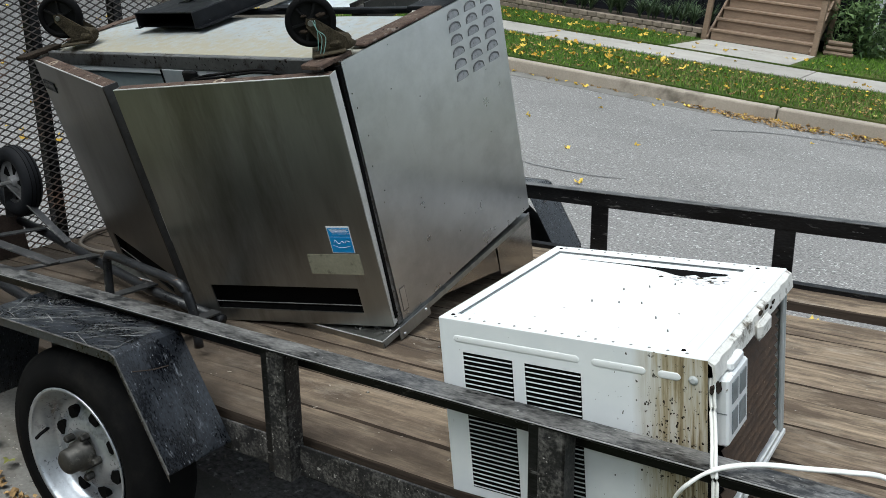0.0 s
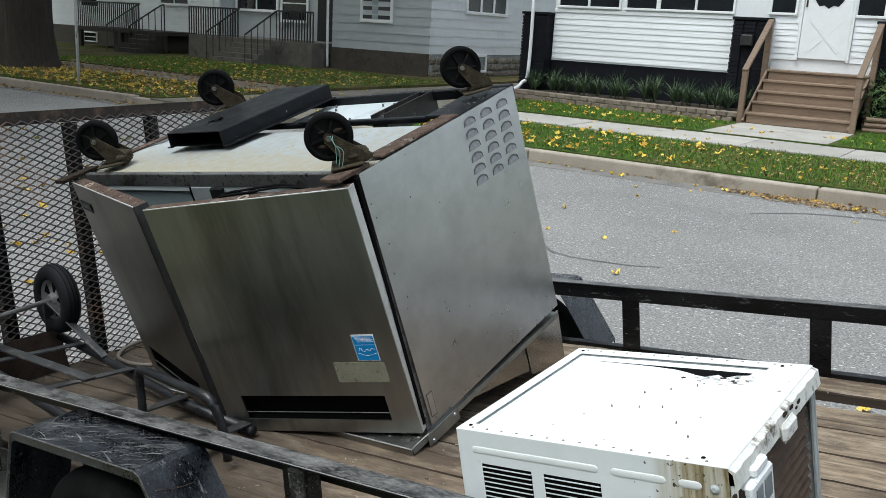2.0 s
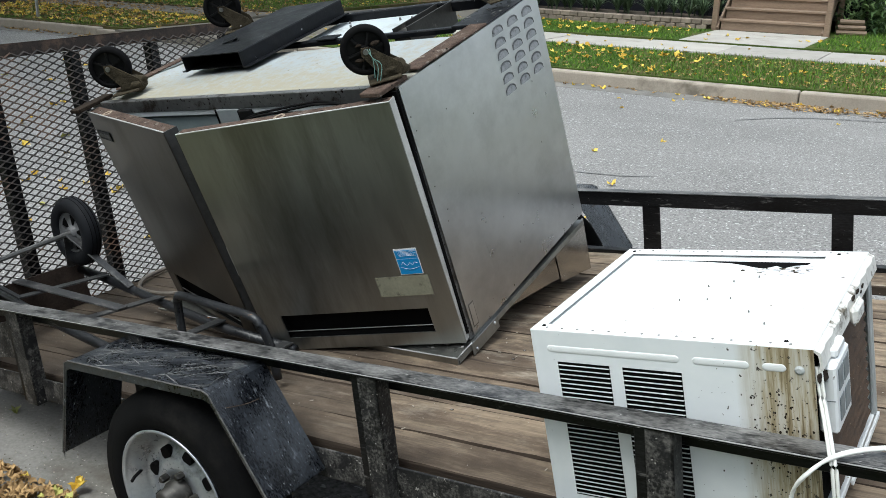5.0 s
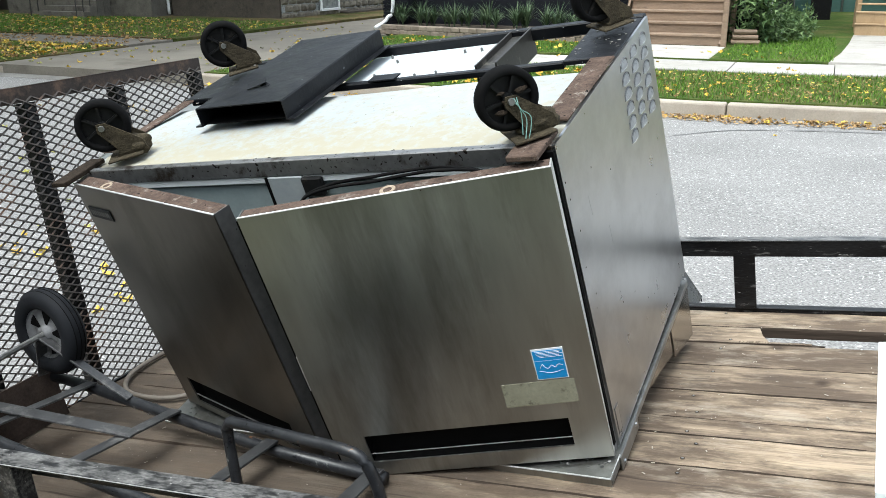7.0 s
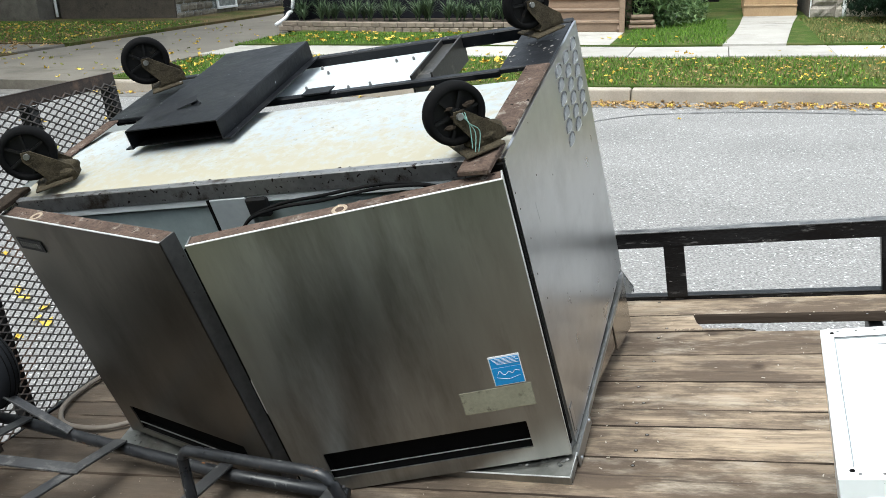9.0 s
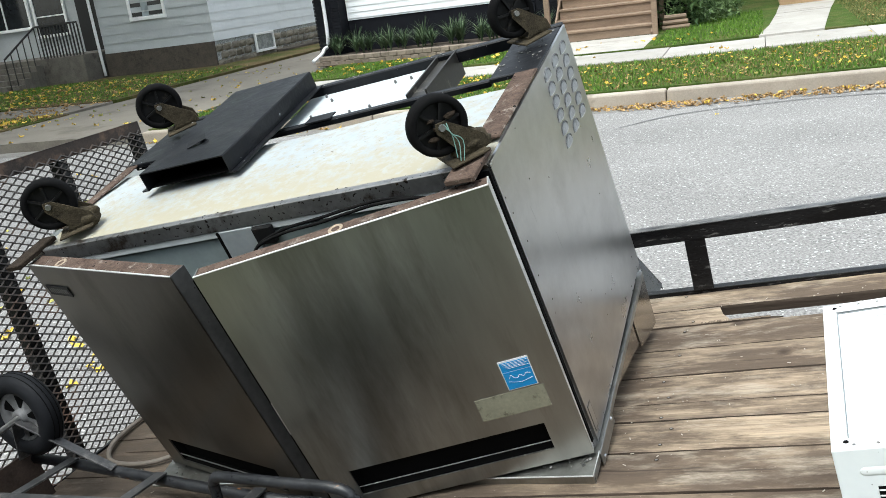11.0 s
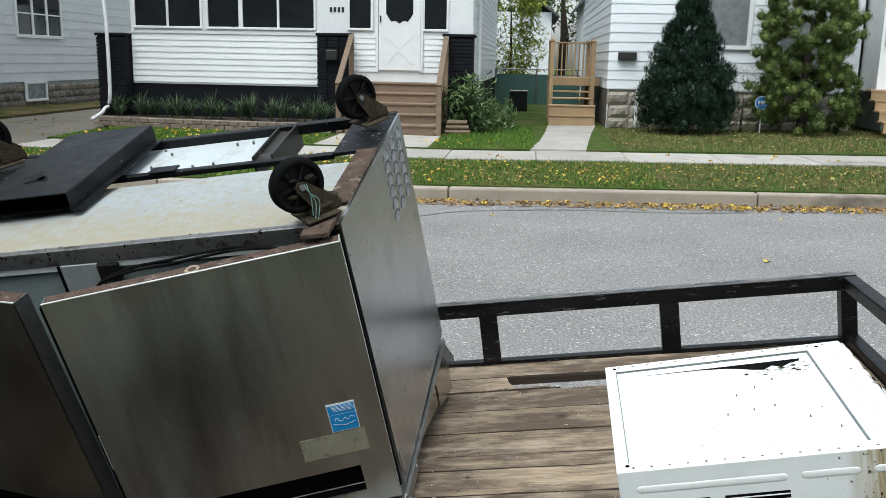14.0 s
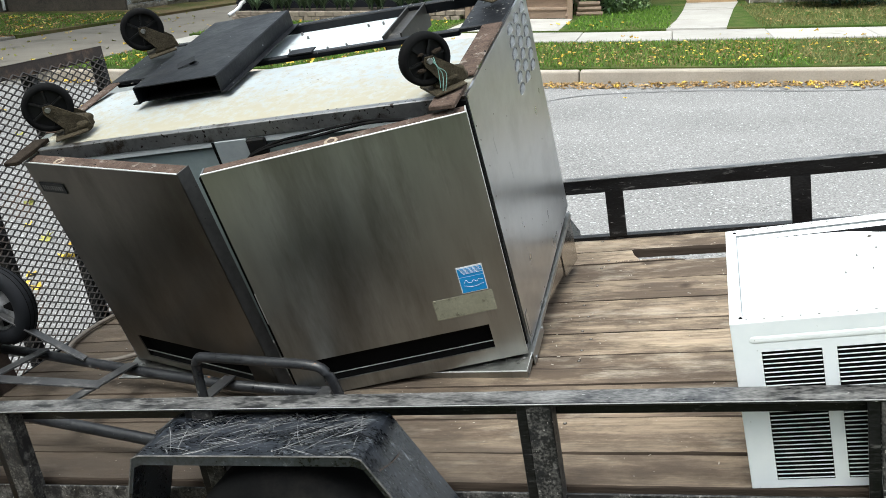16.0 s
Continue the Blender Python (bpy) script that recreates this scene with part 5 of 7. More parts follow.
for k in range(25):
    y = 0.002 + (AY - 0.004) * k / 24
    w = 0.0015 * math.sin(k * 2.1)
    rows.append([bm.verts.new(p) for p in ((AX - 0.001, y, AZ - 0.002), (AX + 0.010 + w, y, AZ - 0.008), (AX + 0.013 + w, y, AZ - 0.036 + 2 * w), (AX + 0.009 + w, y, AZ - 0.038), (AX + 0.006, y, AZ - 0.012), (AX - 0.001, y, AZ - 0.006))])
for a, b in zip(rows, rows[1:]):
    for i in range(6):
        bm.faces.new((a[i], a[(i + 1) % 6], b[(i + 1) % 6], b[i]))
bm.faces.new(rows[0])
bm.faces.new(rows[-1][::-1])
bmesh.ops.recalc_face_normals(bm, faces=bm.faces[:])
part("front_flange", bm, FOAM, ac, "bent white flange, soiled black in places")
part("broken_clip", boxes((AX + 0.010, AX + 0.024, 0.215, 0.285, AZ - 0.052, AZ - 0.016), bevel=0.008), FOAM, ac)
for k, (px, py, pz, s) in enumerate(((AX + 0.012, 0.25, AZ - 0.010, 0.006), (AX + 0.012, 0.29, AZ - 0.012, 0.006), (AX + 0.013, 0.33, AZ - 0.016, 0.005), (AX + 0.013, 0.315, AZ - 0.022, 0.004), (AX + 0.006, 0.016, AZ - 0.050, 0.012), (AX + 0.010, 0.030, AZ - 0.055, 0.011), (AX + 0.004, 0.14, 0.24, 0.008), (AX + 0.006, 0.16, 0.235, 0.006))):
    part("dirt_clump", lump(s, (0.35, 1.6, 0.7), k, (px, py, pz)), DIRT, ac)
part("loose_wire", tube(bmesh.new(), bend([(AX + 0.005, 0.12, 0.10), (AX + 0.04, 0.15, 0.085), (AX + 0.055, 0.175, 0.07)]), 0.0022, 6), STEEL_SIDE, ac)
part("base_lip", boxes((AX + 0.001, AX + 0.006, 0.20, AY, 0.004, 0.014), bevel=0.001), WHITE, ac)

# ---- the hand truck on the deck ----
cart = thing("hand_truck", BED, "black two-wheeled hand truck lying on the deck", "hand truck")
CARTRUBBER = surface("cart_tyre_rubber", (0.004, 0.0045, 0.006), (0.012, 0.013, 0.016), (0.6, 0.85), 0.0, 10, 100, 0.2, spec=0.18)
CARTSTRAP = surface("dusty_strap_paint", (0.010, 0.0105, 0.012), (0.060, 0.060, 0.062), (0.3, 0.55), 0.0, 14, 120, 0.2, spec=0.4, stain=(0.15, 0.145, 0.14), stain_size=11, stain_at=(0.54, 0.70))
CARTPAINT = surface("cart_paint", (0.004, 0.0045, 0.006), (0.026, 0.027, 0.030), (0.22, 0.5), 0.0, 14, 120, 0.2, spec=0.42, stain=(0.20, 0.20, 0.195), stain_size=22, stain_at=(0.62, 0.70), specks=(0.22, 0.10, 0.04), speck_size=26, speck_at=0.71)


CARTRIM = surface("dusty_cart_rim", (0.10, 0.10, 0.105), (0.24, 0.24, 0.245), (0.45, 0.65), 0.2, 14, 90, 0.1, stain=(0.05, 0.047, 0.044), stain_size=16, stain_at=(0.5, 0.66))


def bar(a, b, w, t):
    """A flat strap from a to b."""
    a, b = Vector(a), Vector(b)
    d = b - a
    x = d.normalized()
    y = Vector((0, 0, 1)).cross(x).normalized()
    m = Matrix((x, y, x.cross(y))).transposed().to_4x4()
    m.translation = a
    return box(bmesh_now, 0, d.length, -w / 2, w / 2, -t / 2, t / 2, bevel=0.001, m=m)


part("side_tube", tube(bmesh.new(), [(-1.69, -0.02, 0.135), (-1.546, -0.022, 0.112), (-1.223, -0.058, 0.070), (-0.835, -0.125, 0.042), (-0.49, -0.158, 0.024)], 0.016, 10), CARTPAINT, cart, "", True)
part("side_tube", tube(bmesh.new(), [(-1.68, -0.352, 0.150), (-1.446, -0.385, 0.125), (-1.127, -0.415, 0.085), (-0.835, -0.435, 0.042), (-0.49, -0.443, 0.024)], 0.016, 10), CARTPAINT, cart, "", True)
for a, b in (((-1.565, -0.375, 0.145), (-1.516, -0.030, 0.130)), ((-1.215, -0.410, 0.110), (-1.180, -0.065, 0.090)), ((-0.853, -0.43, 0.066), (-0.827, -0.12, 0.066)), ((-1.690, -0.27, 0.168), (-1.160, -0.235, 0.108)), ((-0.52, -0.44, 0.046), (-0.51, -0.158, 0.046))):
    bmesh_now = bmesh.new()
    bar(a, b, 0.040, 0.006)
    part("strap", bmesh_now, CARTSTRAP, cart)
part("axle", tube(bmesh.new(), [(-1.618, -0.505, 0.262), (-1.598, -0.045, 0.300)], 0.009, 8), STEEL_DARK, cart)
for (hx, hy, hz), (ex, ey, ez) in (((-1.616, -0.455, 0.266), (-1.530, -0.360, 0.150)), ((-1.600, -0.095, 0.296), (-1.359, -0.050, 0.104))):
    bmesh_now = bmesh.new()
    bar((hx, hy, hz), (ex, ey, ez), 0.03, 0.006)
    part("strap", bmesh_now, CARTSTRAP, cart)
    bmesh_now = bmesh.new()
    bar((hx, hy, hz), (-1.668, hy + 0.03, 0.160), 0.03, 0.006)
    part("strap", bmesh_now, CARTSTRAP, cart)
for hx, hy, hz in ((-1.618, -0.490, 0.270), (-1.598, -0.060, 0.304)):
    w = new("cart_wheel")
    w.parent, w.matrix_local = cart, pose(hx, hy, hz - 0.006, 90, 0, -4) @ Matrix.Scale(1.33, 4)
    bm = bmesh.new()
    lathe(bm, [(0.056, -0.018), (0.062, -0.024), (0.084, -0.024), (0.094, -0.013), (0.096, 0.0), (0.094, 0.013), (0.084, 0.024), (0.062, 0.024), (0.056, 0.018), (0.056, -0.018)], 40)
    part("tyre", bm, CARTRUBBER, w, "", True)
    for h in (-0.011, 0.0, 0.011):
        part("tread_groove", lathe(bmesh.new(), [(0.0945 if h else 0.0962, h - 0.0012), (0.0955 if h else 0.0968, h), (0.0945 if h else 0.0962, h + 0.0012)], 40), DARK, w)
    bm = bmesh.new()
    lathe(bm, [(0.0, 0.020), (0.016, 0.020), (0.018, 0.010), (0.050, 0.008), (0.057, 0.018), (0.057, -0.018), (0.050, -0.008), (0.018, -0.010), (0.016, -0.020), (0.0, -0.020)], 32)
    part("rim", bm, CARTRIM, w, "", True)
    # black wedges paint the shade of the rim openings
    for k in range(5):
        a = 2 * math.pi * k / 5
        part("rim_slot", slab(bmesh.new(), [(0.020, -0.003), (0.047, -0.013), (0.049, 0.0), (0.047, 0.013), (0.020, 0.003)], 0.0088, 0.0108), DARK, w).matrix_local = Matrix.Rotation(a, 4, "Z")
TOE = surface("toe_plate_rust", (0.018, 0.013, 0.011), (0.070, 0.050, 0.040), (0.7, 0.9), 0.0, 14, 120, 0.5, spec=0.2)
part("toe_plate", slab(bmesh.new(), [(-0.46, 0.0), (0.02, 0.0), (0.0, 0.16), (-0.45, 0.16)], 0, 0.006), TOE, cart, "rusty brown toe plate").matrix_local = pose(-1.690, -0.02, 0.004, 90, 0, 90)
part("handle_loop", tube(bmesh.new(), bend([(-0.80, -0.30, 0.035), (-0.80, -0.298, 0.17), (-0.785, -0.303, 0.207), (-0.75, -0.31, 0.216), (-0.58, -0.335, 0.211), (-0.45, -0.350, 0.205), (-0.41, -0.35, 0.185), (-0.392, -0.342, 0.12), (-0.388, -0.338, 0.025)], 5), 0.0130, 10), CARTPAINT, cart, "bent tube handle loop with paint worn to bare metal", True)
hose = part("hose", tube(bmesh.new(), bend([(-1.64, 0.60, 0.02), (-1.695, 0.48, 0.016), (-1.700, 0.345, 0.016), (-1.670, 0.235, 0.016), (-1.59, 0.150, 0.014), (-1.475, 0.122, 0.014), (-1.385, 0.14, 0.014), (-1.30, 0.21, 0.014), (-1.20, 0.30, 0.014)], 6), 0.008, 8), surface("hose_rubber", (0.10, 0.085, 0.07), (0.18, 0.155, 0.13), (0.6, 0.8)), None, "", True)
hose.matrix_world = BED
tagged(hose, "dull brown hose coiled on the deck by the ramp", "hose")
CORD = surface("cord_white", (0.62, 0.62, 0.59), (0.72, 0.72, 0.69), (0.4, 0.5), 0.0, 20, 90, 0.05)
for n, off in enumerate((0.0, 0.0060)):
    part("power_cord", tube(bmesh.new(), bend([(0.500 + off, 0.012, 0.325), (0.507 + off, -0.004, 0.275), (0.520 + off, -0.040, 0.242), (0.530 + off, -0.072, 0.224), (0.537 + off, -0.088, 0.185), (0.535 + off, -0.096, 0.08), (0.505, -0.108, 0.04), (0.478, -0.106 - off, 0.10), (0.481, -0.103 - off, 0.165), (0.508, -0.106 - off, 0.208), (0.540, -0.078 + off, 0.222), (0.588, -0.033 + off, 0.2175), (0.652, -0.006 + off, 0.2125), (0.701, 0.021 + off, 0.205), (0.748, 0.057 + off, 0.188), (0.80, 0.085 + off, 0.14), (0.88, 0.09, 0.05), (0.93, 0.07, -0.022)], 6), 0.0029, 8), CORD, ac, "white flat power cord looped over the rail", True)


# ---- street ----
def leafy(name, low, high, rough=0.6, through_=0.15):
    """Leaves and blades: each island its own shade between low and high."""
    ma = bpy.data.materials.new(name)
    ma.use_nodes = True
    nd, ln = ma.node_tree.nodes, ma.node_tree.links.new
    geo, ramp = nd.new("ShaderNodeNewGeometry"), nd.new("ShaderNodeValToRGB")
    ramp.color_ramp.elements[0].color, ramp.color_ramp.elements[1].color = (*low, 1), (*high, 1)
    ln(geo.outputs["Random Per Island"], ramp.inputs["Fac"])
    bs = nd["Principled BSDF"]
    ln(ramp.outputs["Color"], bs.inputs["Base Color"])
    bs.inputs["Roughness"].default_value = rough
    bs.inputs["Specular IOR Level"].default_value = 0.2
    return ma


def scatter(name, verts, faces, material, label, category):
    me = bpy.data.meshes.new(name)
    me.from_pydata(verts, [], faces)
    me.materials.append(material)
    return tagged(new(name, me), label, category, kind="stuff")


GUTTER = surface("gutter_concrete", (0.095, 0.091, 0.084), (0.235, 0.226, 0.21), (0.8, 0.95), 0.0, 3, 90, 0.6, stain=(0.085, 0.076, 0.062), stain_size=2.6, specks=(0.40, 0.38, 0.34), speck_size=75, speck_at=0.69)
bm = bmesh.new()
box(bm, -400, 400, -400, 400, -0.50, -0.16)
tagged(part("ground", bm, GRASS), "grass-covered ground reaching the horizon", "ground", kind="structure")
NEAR_Z = 0.115


def road_z(y):
    """The street falls gently from the trailer's side to the far kerb."""
    return NEAR_Z * min(1.0, max(0.0, (10.62 - y) / 7.62))


road_mesh = bmesh.new()
sides = [[road_mesh.verts.new((x, y, z)) for y, z in ((2.05, -0.10), (10.62, -0.10), (10.62, 0.0), (3.0, NEAR_Z), (2.05, NEAR_Z))] for x in (-150, 150)]
for k in range(5):
    road_mesh.faces.new((sides[0][k], sides[0][(k + 1) % 5], sides[1][(k + 1) % 5], sides[1][k]))
road_mesh.faces.new(sides[0])
road_mesh.faces.new(sides[1][::-1])
bmesh.ops.recalc_face_normals(road_mesh, faces=road_mesh.faces[:])
tagged(part("road", road_mesh, ASPHALT), "pale grey asphalt street with a few fallen leaves", "road", kind="structure")
tagged(part("gutter", boxes((-150, 150, 10.62, 10.98, -0.10, 0.006), bevel=0.003), GUTTER), "concrete gutter pan along the far kerb", "gutter", kind="structure")
tagged(part("gutter", boxes((-150, 150, 1.52, 2.05, -0.10, NEAR_Z + 0.006), bevel=0.003), GUTTER), "dirty concrete gutter pan beside the trailer wheel", "gutter", kind="structure")
SKID = surface("tyre_streak", (0.070, 0.070, 0.070), (0.24, 0.24, 0.238), (0.8, 0.95), 0.0, 2, 60, 0.3, spec=0.2, fine_share=0.7)


def streak(pts, w):
    """A thin dark rubber streak that lies on the road."""
    line_ = bend([(x, y, 0.0) for x, y in pts], 6)
    bm = bmesh.new()
    last = None
    for k, p in enumerate(line_):
        h = w * math.sin(math.pi * (k + 0.3) / len(line_)) ** 0.6
        now = (bm.verts.new((p[0], p[1] - h, road_z(p[1] - h) + 0.004)), bm.verts.new((p[0], p[1] + h, road_z(p[1] + h) + 0.004)))
        if last:
            bm.faces.new((last[0], now[0], now[1], last[1]))
        last = now
    return bm


for pts_, w_ in ((((-2.72, 6.50), (-2.50, 6.41), (-2.27, 6.44), (-2.0, 6.52), (-1.78, 6.68)), 0.014),):
    tagged(part("tyre_mark", streak(pts_, w_), SKID), "dark curved tyre streak on the asphalt", "tyre mark", kind="structure")
VERGE = surface("leaf_littered_verge", (0.028, 0.040, 0.014), (0.080, 0.095, 0.038), (0.9, 1.0), 0.0, 5, 50, 0.6, stain=(0.05, 0.045, 0.022), stain_size=0.9)
tagged(part("near_verge", boxes((-150, 150, -40, 1.34, -0.2, NEAR_Z + 0.12)), VERGE), "leaf-littered grass verge on the near side", "lawn", kind="structure")
kerb_near = tagged(new("kerb"), "worn concrete kerb on the near side", "kerb", kind="structure")
kerb_far = tagged(new("kerb"), "concrete kerb along the far lawn, dropped at the driveway", "kerb", kind="structure")


def kerb_stone(x0, x1, y0, y1, h, parent):
    bm = bmesh.new()
    box(bm, x0 + 0.006, x1 - 0.006, y0, y1, -0.15, h, bevel=0.022, segs=2)
    return part("kerb_stone", bm, KERBSTONE, parent)


for k in range(-14, 9):
    x = 2.0 + 3.66 * k
    kerb_stone(x - 3.66, x, 1.34, 1.52, NEAR_Z + 0.125, kerb_near)
    if x <= -16.2:
        kerb_stone(x - 3.66, x, 10.98, 11.16, 0.15, kerb_far)
    elif x > -8:
        kerb_stone(max(x - 3.66, -8.9), x, 10.98, 11.16, 0.15, kerb_far)
kerb_stone(-8.99, -8.90, 10.98, 11.16, 0.10, kerb_far)
kerb_stone(-16.3, -13.5, 10.98, 11.16, 0.15, kerb_far)
kerb_stone(-13.5, -12.64, 10.98, 11.16, 0.12, kerb_far)

# lawns, walks and driveway
TURF = surface("thin_littered_turf", (0.022, 0.030, 0.008), (0.080, 0.098, 0.026), (0.9, 1.0), 0.0, 3, 60, 0.8, spec=0.1, stain=(0.115, 0.085, 0.045), stain_size=0.8, stain_at=(0.44, 0.62), specks=(0.20, 0.15, 0.06), speck_size=9, speck_at=0.66, depth=0.03)
lawn_strip = tagged(part("lawn", boxes((-8.9, 60, 11.16, 14.00, -0.16, 0.165)), GRASS), "mown grass strip strewn with yellow leaves", "lawn", kind="structure")
tagged(part("lawn", boxes((-70, -12.9, 11.16, 14.1, -0.16, 0.16)), TURF), "grass strip with drifts of yellow leaves under a tree", "lawn", kind="structure")
tagged(part("lawn", boxes((-9.2, 60, 15.40, 40.0, -0.16, 0.21)), GRASS), "front lawns before the houses", "lawn", kind="structure")
tagged(part("lawn", boxes((-70, -12.9, 15.5, 40.0, -0.16, 0.20)), TURF), "front lawn of the grey house", "lawn", kind="structure")
tagged(part("driveway", slab(bmesh.new(), [(-13.0, 10.985), (-8.9, 10.985), (-9.19, 13.3), (-9.19, 45), (-12.91, 45), (-12.91, 13.0)], -0.15, 0.14), DRIVE), "worn concrete driveway between two houses", "driveway", kind="structure")
walkway = tagged(new("pavement"), "pale concrete pavement in slabs", "pavement", kind="structure")
for k in range(-2, 36):
    x = -9.1 + 1.42 * k
    if x > -9.2:
        part("paving_slab", boxes((x + 0.005, x + 1.415, 14.02, 15.38, -0.1, 0.185 + 0.004 * math.sin(k * 2.3)), bevel=0.006), CONCRETE, walkway)
for k in range(14):
    x = -14.4 - 1.42 * k
    part("paving_slab", boxes((x + 0.005, x + 1.415, 14.12, 15.48, -0.1, 0.18), bevel=0.006), DRIVE, walkway)
for x0, x1, ys in ((-4.40, -2.42, (15.40, 16.6, 17.73)),):
    for y0, y1 in zip(ys, ys[1:]):
        part("paving_slab", boxes((x0, x1, y0 + 0.005, y1 - 0.005, -0.1, 0.218), bevel=0.006), CONCRETE, walkway)

part("paving_slab", slab(bmesh.new(), [(-0.67, 15.39), (0.26, 15.39), (0.40, 17.0), (0.60, 19.2), (-0.36, 19.2), (-0.50, 17.0)], -0.1, 0.218), CONCRETE, walkway)
part("paving_slab", slab(bmesh.new(), [(-0.36, 19.21), (0.60, 19.21), (0.84, 21.4), (-0.26, 21.4)], -0.1, 0.222), CONCRETE, walkway)


def grade(x, y):
    """The far side of the street rises a little towards the east."""
    return 0.0125 * min(max(x + 2.0, 0.0), 14.0) * min(max((y - 4.0) / 6.6, 0.0), 1.0)


def graded(ob):
    """Bends a flat piece of the street to the grade."""
    me = ob.data
    bm = bmesh.new()
    bm.from_mesh(me)
    ys_ = [v.co.y for v in bm.verts]
    for co, no in (((-2, 0, 0), (1, 0, 0)), ((12, 0, 0), (1, 0, 0)), ((0, 4, 0), (0, 1, 0)), ((0, 7, 0), (0, 1, 0))):
        if no[0] or min(ys_) < co[1] < max(ys_):
            bmesh.ops.bisect_plane(bm, geom=bm.verts[:] + bm.edges[:] + bm.faces[:], plane_co=co, plane_no=no)
    for v in bm.verts:
        v.co.z += grade(v.co.x, v.co.y)
    bm.to_mesh(me)
    bm.free()


for ob in list(bpy.data.objects):
    if ob.type == "MESH" and ob.name.split(".")[0] in ("road", "gutter", "lawn", "paving_slab", "tyre_mark") or ob.parent == kerb_far:
        graded(ob)

# blades of grass
rng = np.random.default_rng(3)


def blades(name, areas, per_m2, height, mat, label):
    verts, faces = [], []
    for x0, x1, y0, y1, z in areas:
        n = int((x1 - x0) * (y1 - y0) * per_m2)
        px, py = rng.uniform(x0, x1, n), rng.uniform(y0, y1, n)
        a, h = rng.uniform(0, 2 * math.pi, n), height * rng.uniform(0.5, 1.2, n)
        lx, ly = rng.normal(0, 0.5, n) * h, rng.normal(0, 0.5, n) * h
        for i in range(n):
            k = len(verts)
            w = 0.009
            c, s = math.cos(a[i]) * w, math.sin(a[i]) * w
            g = z + grade(px[i], py[i])
            verts += [(px[i] - c, py[i] - s, g - 0.01), (px[i] + c, py[i] + s, g - 0.01), (px[i] + lx[i], py[i] + ly[i], g + h[i])]
            faces.append((k, k + 1, k + 2))
    return scatter(name, verts, faces, mat, label, "grass")


BLADE = leafy("grass_blade", (0.036, 0.095, 0.009), (0.150, 0.265, 0.036))
BLADE_DRY = leafy("dry_grass_blade", (0.07, 0.085, 0.02), (0.24, 0.21, 0.09))
blades("grass", [(-8.85, 1.0, 11.2, 13.97, 0.165), (-9.15, -4.5, 15.43, 17.6, 0.21), (-2.3, -0.6, 15.43, 20.5, 0.21), (-24, -18.0, 15.55, 21, 0.20)], 420, 0.055, BLADE, "short green grass blades")
blades("grass", [(-22, -13.0, 11.2, 14.0, 0.16), (-18, -13.0, 15.55, 21, 0.20)], 220, 0.055, BLADE, "thin green grass blades")
blades("grass", [(-4.0, 9.0, 11.2, 13.97, 0.165), (0.8, 9.0, 15.43, 20.6, 0.21)], 330, 0.05, BLADE_DRY, "dry brownish grass blades")

# fallen leaves: flat maple leaves, a little curled
LEAF_OUT = [(0.0, -0.50), (0.16, -0.30), (0.40, -0.30), (0.38, -0.04), (0.50, 0.18), (0.26, 0.26), (0.02, 0.54), (-0.24, 0.28), (-0.50, 0.16), (-0.37, -0.05), (-0.38, -0.30), (-0.15, -0.31)]


def leaves(name, spots, mat, label):
    """spots: rows of count, x0, x1, y0, y1, z, size."""
    verts, faces = [], []
    for count, x0, x1, y0, y1, z, size in spots:
        for _ in range(count):
            px, py = rng.uniform(x0, x1), rng.uniform(y0, y1)
            m = Matrix.Translation((px, py, z + road_z(py) + grade(px, py) + rng.uniform(0.003, 0.014))) @ Euler((rng.normal(0, 0.2), rng.normal(0, 0.2), rng.uniform(0, 6.28))).to_matrix().to_4x4() @ Matrix.Scale(size * rng.uniform(0.5, 1.25), 4)
            k = len(verts)
            curl = rng.uniform(0.0, 1.1)
            verts.append(tuple(m @ Vector((0, 0, 0))))
            verts += [tuple(m @ Vector((x * j, y * j, curl * (x * x + 0.5 * y * y) + rng.normal(0, 0.13)))) for (x, y), j in zip(LEAF_OUT, rng.uniform(0.62, 1.12, 12))]
            faces += [(k, k + 1 + i, k + 1 + (i + 1) % 12) for i in range(12)]
    return scatter(name, verts, faces, mat, label, "leaves")


YELLOW = leafy("yellow_leaf", (0.40, 0.24, 0.025), (0.70, 0.52, 0.10), 0.5)
BROWN = leafy("brown_leaf", (0.15, 0.09, 0.04), (0.48, 0.32, 0.15), 0.7)
OLIVE = leafy("fading_green_leaf", (0.10, 0.11, 0.03), (0.42, 0.40, 0.12), 0.6)
leaves("fallen_leaves", [(150, -8.8, -3.2, 11.2, 13.8, 0.20, 0.115), (110, -3.2, 1, 11.2, 13.6, 0.20, 0.055), (130, 0, 9, 11.2, 13.6, 0.20, 0.045), (190, -2.6, 9, 10.66, 10.97, 0.006, 0.07), (50, -9, -2.6, 10.72, 10.97, 0.006, 0.08), (160, 0.5, 9, 10.5, 10.9, 0.008, 0.065), (14, -4.5, -1.2, 15.5, 17, 0.225, 0.09), (90, -9, -4.6, 15.5, 17.5, 0.25, 0.085), (70, -9, 8, 2.1, 10.6, 0.0, 0.06), (150, -14.5, -3.4, 2.2, 9, 0.0, 0.09), (420, -21, -12.9, 11.2, 14, 0.19, 0.11), (160, -21, -13, 15.5, 20, 0.23, 0.10), (60, -12.8, -9.2, 11, 20, 0.14, 0.09), (20, -3.2, -1.9, 1.54, 1.76, 0.03, 0.05), (10, -6, -2.6, 1.8, 2.4, 0.003, 0.055), (60, -8, -3.5, 2.4, 5, 0.0, 0.07), (24, -9, 6, 14.05, 15.3, 0.19, 0.08)], YELLOW, "scattered yellow maple leaves")
